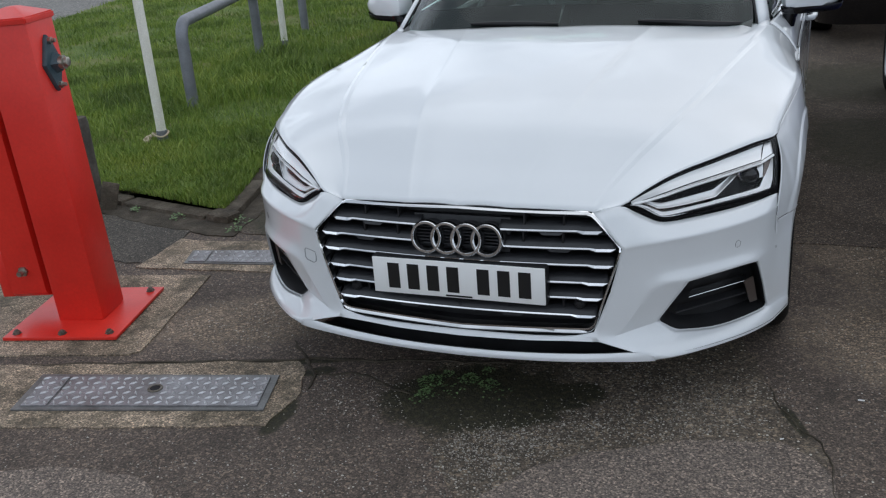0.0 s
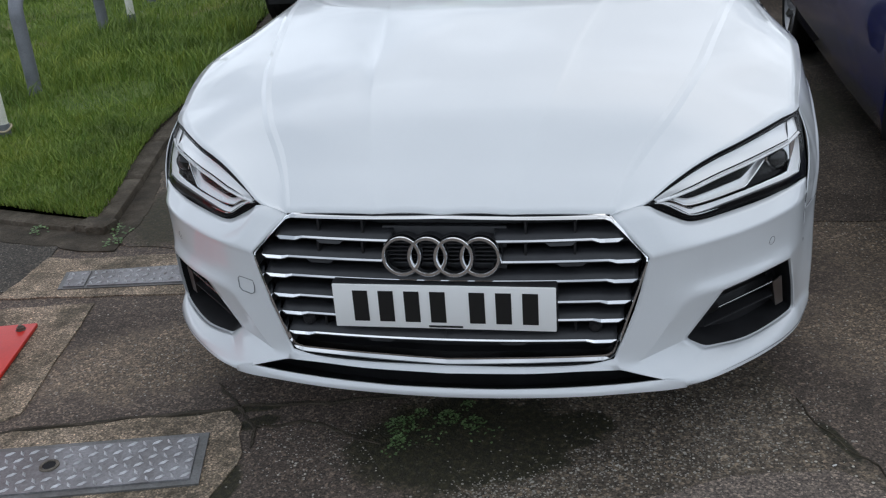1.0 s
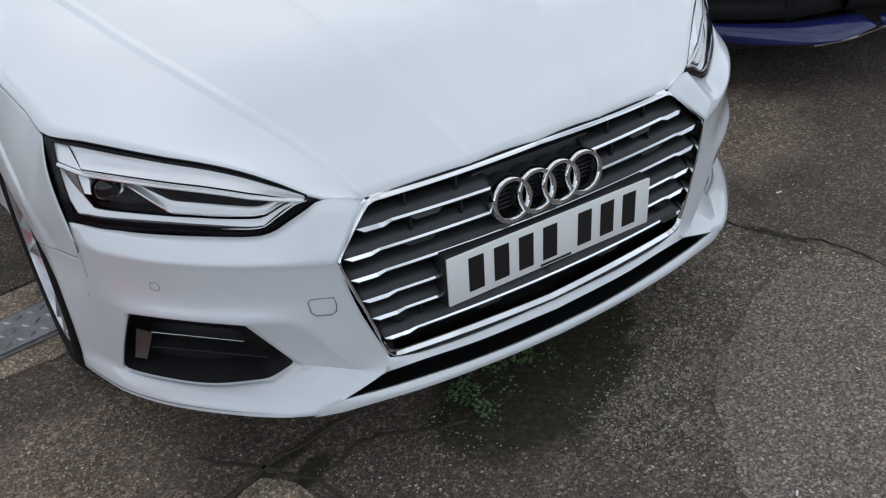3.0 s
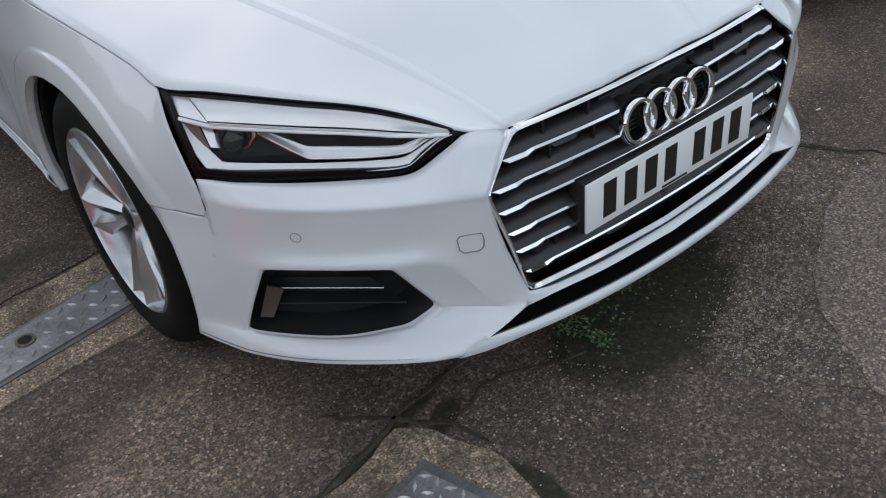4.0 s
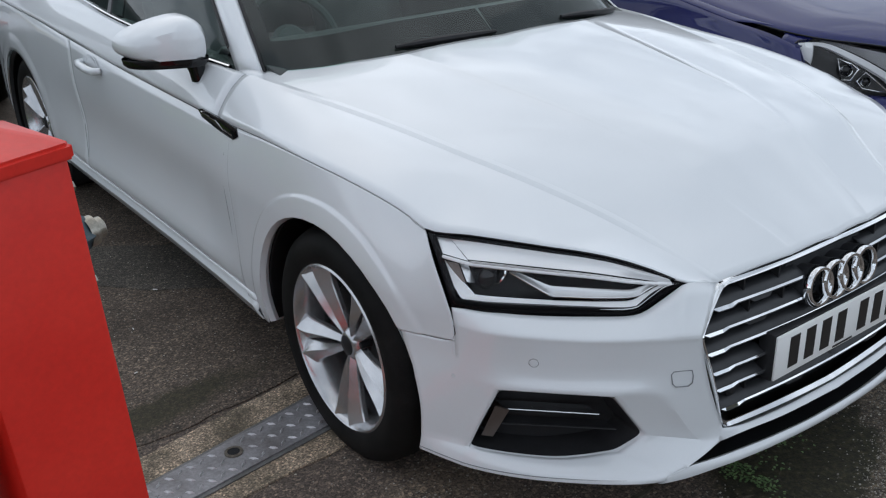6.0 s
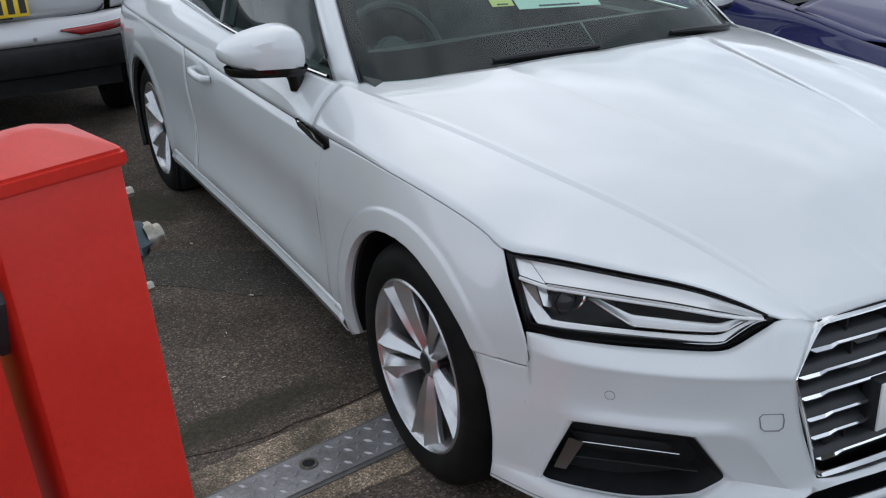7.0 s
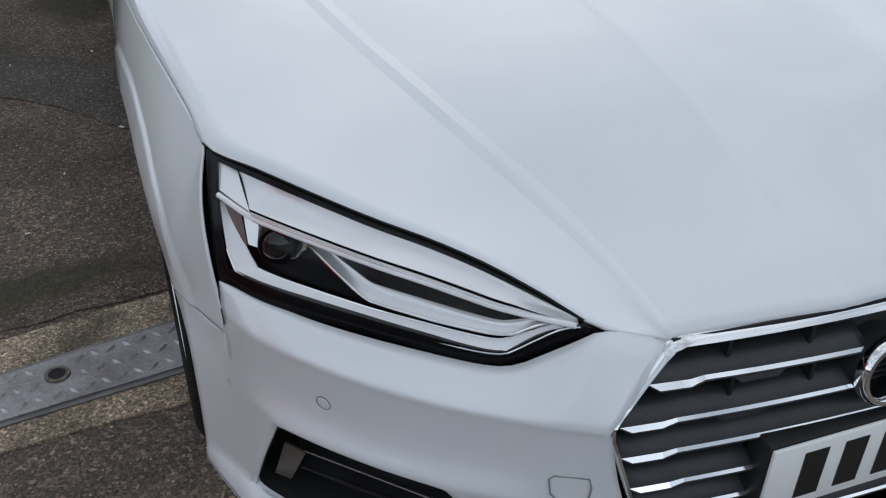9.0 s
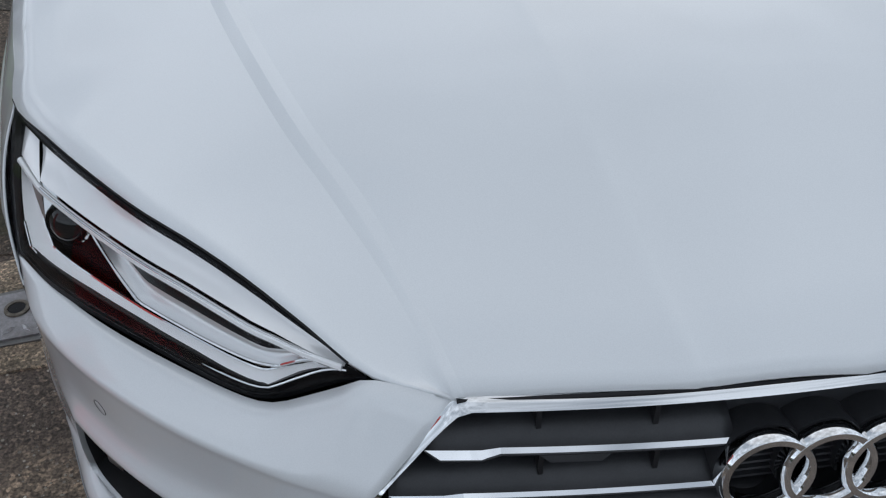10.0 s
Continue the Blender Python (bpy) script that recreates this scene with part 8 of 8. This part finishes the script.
for sgn in (1, -1):
    tube(bm, [(MB_X + sgn * x, y, z) for x, y, z in line], 0.005, 6)
mpart("lip_trim", bm, M_CHROME, mbump, "thin chrome strip along the lip")
# grille with two bars and a round badge
gout = [(0, 0.705), (0.36, 0.695), (0.455, 0.672), (0.47, 0.64), (0.44, 0.54), (0.39, 0.495), (0.31, 0.48), (0, 0.475)]
gl = evenly(gout, 50)
gl = [tuple(p) for p in gl] + [(-x, z) for x, z in gl[::-1][1:-1]]
mgy = lambda x, z: MB_Y + 0.005 + 0.28 * x * x + 0.10 * max(0.0, z - 0.6)
bm = B()
grid(bm, [[(MB_X + x, mgy(x, z) + 0.02, z) for x, z in gl], [(MB_X + x, mgy(x, z) - 0.008, z) for x, z in gl], [(MB_X + x * 0.965, mgy(x, z) - 0.008, 0.6 + (z - 0.6) * 0.93) for x, z in gl], [(MB_X + x * 0.96, mgy(x, z) + 0.03, 0.6 + (z - 0.6) * 0.92) for x, z in gl]], closed=True)
mgrille = mpart("grille", bm, M_CHROME, None, "black grille with two chrome bars and round badge", smooth=30)
bm = B()
grid(bm, [[(MB_X + x * k, mgy(x, z) + 0.035, 0.6 + (z - 0.6) * k) for x, z in gl] for k in (0.97, 0.5, 0.02)], closed=True)
mpart("grille_backing", bm, M_BLACK, mgrille)
for zc in (0.622, 0.552):
    for sgn in (1, -1):
        bm = B()
        xs = np.linspace(0.07, 0.437, 14)
        grid(bm, [[(MB_X + sgn * x, mgy(x, zc) + dy, zc + dz - 0.02 * (0.37 - x)) for x in xs] for dy, dz in ((0.02, 0.016), (-0.002, 0.013), (-0.006, 0.0), (-0.002, -0.012), (0.02, -0.014))])
        mpart("grille_bar", bm, M_SATIN, mgrille, "satin chrome bar")
bm = B()
turn = Matrix.Translation((MB_X, MB_Y - 0.012, 0.60)) @ pose(0, 0, 0, 0, 0, 90)
lathe(bm, [(0.078, 0.02), (0.078, -0.004), (0.084, -0.008), (0.092, -0.004), (0.092, 0.02)], 40, turn)
mpart("badge_ring", bm, M_CHROME, mgrille)
bm = B()
lathe(bm, [(0.0005, 0.002), (0.078, 0.002)], 40, turn)
mpart("badge_disc", bm, M_GLOSSB, mgrille)
for k in range(3):
    a = radians(90 + 120 * k)
    bm = B()
    tip = Vector((0.0, 0.076 * math.cos(a), 0.076 * math.sin(a)))
    s1 = Vector((0.0, 0.014 * math.cos(a + 1.05), 0.014 * math.sin(a + 1.05)))
    s2 = Vector((0.0, 0.014 * math.cos(a - 1.05), 0.014 * math.sin(a - 1.05)))
    vs = [bm.verts.new(turn @ p) for p in (tip, s1, s2, Vector((-0.010, 0, 0)))]
    bm.faces.new((vs[0], vs[1], vs[3]))
    bm.faces.new((vs[0], vs[3], vs[2]))
    mpart("badge_arm", bm, M_CHROME, mgrille, smooth=0)
mplate = plate("number_plate", M_PLATE, "white front number plate with black bars", 7, pose(MB_X, MB_Y - 0.035, 0.405))
under(mplate, blue)
bm = B()
box(bm, (MB_X - 0.275, MB_Y - 0.031, 0.34), (MB_X + 0.275, MB_Y + 0.01, 0.47), 0.004)
mpart("plate_holder", bm, M_BLACK)
# headlamps
ML_T = mrail([(0.848, 0.545, 0.735), (0.850, 0.50, 0.764), (0.77, 0.45, 0.764), (0.68, 0.335, 0.738), (0.63, 0.27, 0.722), (0.585, 0.225, 0.704), (0.562, 0.20, 0.64), (0.542, 0.18, 0.556)], 40)
ML_B = mrail([(0.848, 0.545, 0.733), (0.838, 0.50, 0.68), (0.77, 0.41, 0.60), (0.70, 0.30, 0.553), (0.63, 0.22, 0.545), (0.575, 0.19, 0.543), (0.542, 0.18, 0.550)], 40)
M_LAMPGREY = principled("lamp_grey_reflector", (0.2, 0.2, 0.21), 0.3, 0.0, Coat_Weight=0.5)
M_LAMPBLACK = principled("lamp_black_inside", (0.012, 0.012, 0.013), 0.3)
M_IN = arr((-0.4, 0.9, -0.1))


def ml_at(s, v, d):
    i = np.clip(s, 0, 1) * 39
    a = arr([np.interp(i, range(40), ML_T[:, k]) for k in range(3)])
    b = arr([np.interp(i, range(40), ML_B[:, k]) for k in range(3)])
    return a * (1 - v) + b * v + M_IN * (d - 0.012 * 4 * v * (1 - v))


for sgn in (1, -1):
    def ml_sheet(bm, rows, n=24):
        grid(bm, [[(MB_X + sgn * p[0], p[1], p[2]) for p in (ml_at(s0 + (s1 - s0) * q, v0 + (v1 - v0) * q, d) for q in np.linspace(0, 1, n))] for s0, s1, v0, v1, d in rows])

    bm = B()
    ml_sheet(bm, [(0, 1, 0, 0, 0.0), (0.03, 0.97, 0.05, 0.05, 0.05), (0.03, 0.97, 0.95, 0.95, 0.05), (0, 1, 1, 1, 0.0)])
    ml = mpart("headlamp", bm, M_LAMPBLACK, None, "clear swept headlamp with bright light guide")

    def ml_ribbon(bm, line, half, d):
        p = spline([(s, v, 0) for s, v in line], 26)
        for w0, w1, d0, d1 in ((-half, half, d, d + 0.006), (half, half * 1.5, d + 0.006, d + 0.02)):
            grid(bm, [[(MB_X + sgn * q[0], q[1], q[2]) for q in (ml_at(s, v + w, dd) for s, v, _ in p)] for w, dd in ((w0, d0), (w1, d1))])

    bm = B()
    ml_ribbon(bm, [(0.12, 0.20), (0.25, 0.17), (0.40, 0.25), (0.55, 0.36), (0.70, 0.52), (0.82, 0.70), (0.92, 0.88)], 0.06, 0.008)
    grid(bm, [[(MB_X + sgn * q[0], q[1], q[2]) for q in (ml_at(s + 0.05 * v, v, d) for v in np.linspace(0.14, 0.86, 10))] for s, d in ((0.07, 0.012), (0.11, 0.006), (0.17, 0.010), (0.19, 0.022))])
    mpart("light_guide", bm, M_GUIDE, ml, "white light guide")
    bm = B()
    top_line = spline([(s, v, 0) for s, v in ((0.22, 0.09), (0.40, 0.17), (0.55, 0.28), (0.70, 0.44), (0.80, 0.58), (0.90, 0.75))], 20)
    grid(bm, [[(MB_X + sgn * q[0], q[1], q[2]) for q in (ml_at(s + (0.02 if k else 0), v * k + 0.05 * (1 - k), 0.012 + 0.008 * k) for s, v, _ in top_line)] for k in (0.0, 0.33, 0.66, 1.0)])
    mpart("reflector", bm, M_LAMPGREY, ml)
    for s, v, r in ((0.47, 0.62, 0.026), (0.62, 0.74, 0.020)):
        c = ml_at(s, v, 0.022)
        axis = Vector((sgn * 0.45, -0.88, 0.12)).normalized()
        turn = Matrix.Translation((MB_X + sgn * c[0], c[1], c[2])) @ axis.to_track_quat("X", "Z").to_matrix().to_4x4()
        bm = B()
        lathe(bm, [(r * 0.84, -0.02), (r * 0.86, 0.004), (r * 0.94, 0.006), (r, 0.002), (r, -0.02)], 28, turn)
        mpart("projector", bm, M_CHROME, ml)
        bm = B()
        lathe(bm, [(0.0005, 0.010), (r * 0.5, 0.007), (r * 0.86, -0.004)], 28, turn)
        mpart("projector_lens", bm, M_GLOSSB, ml)
    for loop in ([(0.38, 0.42), (0.47, 0.44), (0.53, 0.52), (0.52, 0.80), (0.46, 0.86)], [(0.58, 0.54), (0.66, 0.66), (0.78, 0.86), (0.74, 0.92), (0.62, 0.90), (0.56, 0.78)]):
        bm = B()
        tube(bm, [(MB_X + sgn * q[0], q[1], q[2]) for q in (ml_at(s, v, 0.014) for s, v in loop)], 0.003, 6, True, True)
        mpart("lamp_trim", bm, M_CHROME, ml)
    bm = B()
    ml_sheet(bm, [(0, 1, v, v, 0.0) for v in np.linspace(0, 1, 7)], 30)
    face_away(bm, (MB_X + sgn * 0.3, MB_Y + 1.0, 0.5))
    cov = mpart("lens_cover", bm, M_CLEAR, ml, "clear lens cover", recalc=False)
    cov.visible_shadow = False
# upper works
bm = B()
mb_strip(bm, mrail([(0, 1.20, 0.96), (0, 1.9, 1.36), (0, 2.4, 1.42), (0, 3.2, 1.38), (0, 3.9, 1.05)], 24), mrail([(0.74, 1.45, 0.93), (0.56, 2.05, 1.32), (0.55, 2.5, 1.37), (0.55, 3.2, 1.33), (0.65, 3.9, 1.0)], 24), 4, (0, 0, 0.02))
mb_strip(bm, mrail([(0.74, 1.45, 0.93), (0.56, 2.05, 1.32), (0.55, 2.5, 1.37), (0.55, 3.2, 1.33), (0.65, 3.9, 1.0)], 24), mrail([(0.79, 1.55, 0.925), (0.785, 2.0, 0.94), (0.78, 2.6, 0.955), (0.76, 3.3, 0.955), (0.74, 3.9, 0.95)], 24), 4, (0.02, 0, 0))
mpart("glasshouse", bm, M_GLOSSB, None, "dark glass and roof", thick=0.004)
bm = B()
mb_strip(bm, mrail([(0, 1.13, 0.942), (0.4, 1.15, 0.93), (0.78, 1.25, 0.89)], 20), mrail([(0, 1.24, 0.965), (0.4, 1.27, 0.955), (0.74, 1.47, 0.93)], 20), 2)
mpart("scuttle", bm, M_BLACK)
bm = B()
mb_strip(bm, mrail([(0, 3.85, 1.06), (0, 4.05, 0.98), (0, 4.08, 0.5), (0, 4.0, 0.28)], 16), mrail([(0.74, 3.82, 0.95), (0.72, 3.98, 0.93), (0.82, 3.9, 0.5), (0.85, 3.8, 0.28)], 16), 3)
mpart("tail", bm, M_BLUE)
for sgn in (1, -1):
    bm = B()
    rings = []
    for q, wx, wz in ((0.0, 0.01, 0.01), (0.02, 0.07, 0.05), (0.06, 0.10, 0.075), (0.12, 0.11, 0.08), (0.15, 0.10, 0.07)):
        rings.append([(MB_X + sgn * (0.94 + wx * math.cos(a)), MB_Y + 1.62 + q, 1.0 + wz * math.sin(a)) for a in np.linspace(0, 6.283, 20, endpoint=False)])
    grid(bm, rings, closed=True)
    bm.faces.new([v for v in bm.verts][:20])
    mm = mpart("door_mirror", bm, M_BLUE)
    bm = B()
    tube(bm, [(MB_X + sgn * 0.90, MB_Y + 1.68, 0.95), (MB_X + sgn * 0.83, MB_Y + 1.70, 0.90)], 0.03, 8)
    mpart("mirror_foot", bm, M_GLOSSB, mm)
bm = B()
prism(bm, [(MB_X - 0.8, MB_Y + 0.35), (MB_X - 0.45, MB_Y + 0.14), (MB_X + 0.45, MB_Y + 0.14), (MB_X + 0.8, MB_Y + 0.35), (MB_X + 0.6, MB_Y + 0.45), (MB_X + 0.6, MB_Y + 1.1), (MB_X + 0.82, MB_Y + 1.2), (MB_X + 0.8, MB_Y + 3.9), (MB_X - 0.8, MB_Y + 3.9), (MB_X - 0.82, MB_Y + 1.2), (MB_X - 0.6, MB_Y + 1.1), (MB_X - 0.6, MB_Y + 0.45)], 0.18, 0.26)
mpart("underbody", bm, M_BLACK, smooth=0)
bm = B()
box(bm, (MB_X - 0.58, MB_Y + 0.2, 0.26), (MB_X + 0.58, MB_Y + 1.15, 0.65), 0.03)
mpart("engine_block", bm, M_BLACK)
for ob in blue.children_recursive:
    ob.data.transform(Matrix.Diagonal((1, 1, 0.955, 1)))
M_ALLOYDARK = spotted("machined_alloy", [(0.35, (0.27, 0.27, 0.275)), (0.65, (0.38, 0.38, 0.385))], 9.0, 0.28, 0.05, 0.001, 400.0, 0.85, 0.15)
mb_wheel = road_wheel("wheel", "machined silver alloy wheel with black tyre", 0.325, 0.222, 0.22, slim_spokes, M_ALLOYDARK)
mb_wheel.matrix_basis = pose(MB_X - 0.775, MB_W, 0.325, 12)
mb_wheels = [mb_wheel] + [copy_thing(mb_wheel, m) for m in (pose(MB_X + 0.775, MB_W, 0.325, 0, 0, 180), pose(MB_X - 0.775, MB_W + 2.84, 0.325, 33), pose(MB_X + 0.775, MB_W + 2.84, 0.325, 0, 0, 180))]
for w in mb_wheels:
    if "category" in w:
        del w["category"]
    w.parent = blue
    w.matrix_parent_inverse = Matrix.Translation(blue.location).inverted()

# ---------- black car parked behind ----------
black = thing("black_car", "rear of a parked black car with silver bumper trim", "car", (1.75, 7.5, 0))


def kpart(name, bm, mat, label="", **more):
    return under(part(name, bm, mat, None, label, **more), black)


def kloop(z, y0, y1, half, r=0.25):
    """A rounded outline of the body at one height."""
    pts = [(half - r * (1 - math.cos(w)), y0 + r * (1 - math.sin(w))) for w in np.linspace(math.pi / 2, 0, 6)][::1]
    pts += [(half - r * (1 - math.cos(w)), y1 - r * (1 - math.sin(w))) for w in np.linspace(0, math.pi / 2, 6)]
    return [(1.75 + x, y, z) for x, y in pts] + [(1.75 - x, y, z) for x, y in pts[::-1]]


M_BLACKPAINT = principled("black_paint", (0.008, 0.008, 0.010), 0.25, Coat_Weight=1.0)
bm = B()
grid(bm, [kloop(0.15, 6.02, 9.8, 0.80), kloop(0.30, 5.94, 9.9, 0.83), kloop(0.40, 5.88, 9.95, 0.88), kloop(0.56, 5.85, 10.0, 0.90), kloop(0.72, 5.90, 9.95, 0.90), kloop(0.92, 6.02, 9.5, 0.84)], closed=True)
kpart("body", bm, M_BLACKPAINT)
bm = B()
grid(bm, [kloop(0.92, 6.04, 9.4, 0.83), kloop(1.15, 6.25, 8.9, 0.74), kloop(1.40, 6.55, 8.4, 0.62), kloop(1.45, 6.9, 8.1, 0.45)], closed=True)
kpart("glasshouse", bm, M_GLOSSB)
bm = B()
grid(bm, [kloop(0.22, 6.02, 9.8, 0.78), kloop(0.34, 5.925, 9.9, 0.83)], closed=True)
kpart("diffuser", bm, M_BLACK)
bm = B()
tube(bm, [(1.75 + x, 5.865 + 0.12 * abs(x) ** 3, 0.42) for x in np.linspace(-0.6, 0.6, 20)], 0.012, 8)
kpart("trim_strip", bm, M_SATIN, "silver bumper trim")
for x in (1.3, 2.2):
    bm = B()
    tube(bm, [(x, 5.98, 0.30), (x, 6.4, 0.30)], 0.04, 12)
    kpart("exhaust_pipe", bm, M_DISC)
for x in (1.0, 2.5):
    for y in (6.75, 9.2):
        bm = B()
        lathe(bm, [(0.20, -0.1), (0.31, -0.1), (0.325, -0.06), (0.325, 0.06), (0.31, 0.1), (0.20, 0.1), (0.20, -0.1)], 32, Matrix.Translation((x, y, 0.325)))
        kpart("tyre", bm, M_TYRE)

# ---------- price card in the windscreen ----------


def lettering(text, size, m, mat, parent):
    cu = bpy.data.curves.new("digits", "FONT")
    cu.body, cu.size, cu.extrude = text, size, 0.0004
    tmp = bpy.data.objects.new("digits", cu)
    scene.collection.objects.link(tmp)
    me = bpy.data.meshes.new_from_object(tmp.evaluated_get(bpy.context.evaluated_depsgraph_get()))
    bpy.data.objects.remove(tmp)
    me.transform(m)
    me.materials.clear()
    me.materials.append(mat)
    ob = new("digits", me)
    ob.parent = parent
    return ob


def card(name, label, m, w, h, mat, text, size, tx, ty, foot):
    bm = B()
    box(bm, (-w / 2, -h / 2, -0.001), (w / 2, h / 2, 0.0005))
    bmesh.ops.transform(bm, matrix=m, verts=bm.verts)
    c = tagged(part(name, bm, mat, None, smooth=0), label, "card")
    lettering(text, size, m @ Matrix.Translation((tx, ty, 0.001)), M_STICKERINK, c)
    if foot:
        bm = B()
        box(bm, (-w * 0.25, -h * 0.44, 0.0006), (w * 0.25, -h * 0.38, 0.0012))
        bmesh.ops.transform(bm, matrix=m, verts=bm.verts)
        part("address_bar", bm, M_STICKERINK, c, smooth=0)
    return c


def on_glass(corner, right, up, x, y):
    """A frame on the inside of the windscreen, x across and y up from a lower corner."""
    r, u = Vector(right).normalized(), Vector(up).normalized()
    n = r.cross(u).normalized()
    u = n.cross(r)
    o = Vector(corner) + r * x + u * y - n * 0.012
    return Matrix(((r.x, u.x, n.x, o.x), (r.y, u.y, n.y, o.y), (r.z, u.z, n.z, o.z), (0, 0, 0, 1)))


GLASS_UP = (0.0, 0.845, 0.535)
card("price_card", "pale green windscreen price card with dark digits", on_glass((-0.165, 1.458, 1.063), (0.305, -0.012, -0.016), GLASS_UP, 0.152, 0.0625), 0.304, 0.125, M_STICKER, "£21995", 0.078, -0.145, -0.006, True)
card("number_card", "small yellow-edged windscreen card with a number", on_glass((-0.250, 1.478, 1.078), (0.08, -0.006, -0.004), GLASS_UP, 0.038, 0.045), 0.076, 0.09, M_STICKERY, "42", 0.046, -0.026, -0.008, True)

# ---------- distance behind and round the place ----------
rnd = random.Random(77)
bm = B()
cols = []
for i in range(121):
    a = 2 * math.pi * i / 120
    r = 38 + 4 * math.sin(3 * a)
    h = 3.4 + 1.8 * noise.noise(Vector((math.cos(a) * 5, math.sin(a) * 5, 1))) + rnd.uniform(-0.5, 0.7)
    cols.append([(r * math.cos(a), r * math.sin(a), z) for z in (-0.2, h * 0.5, h)])
grid(bm, cols)
M_FAR = spotted("far_trees", [(0.3, (0.03, 0.038, 0.022)), (0.5, (0.06, 0.065, 0.045)), (0.7, (0.13, 0.12, 0.105))], 0.35, 0.95, 0.0, fine=3.0)
tagged(part("backdrop", bm, M_FAR), "dark line of distant trees and roofs", "backdrop", kind="structure")
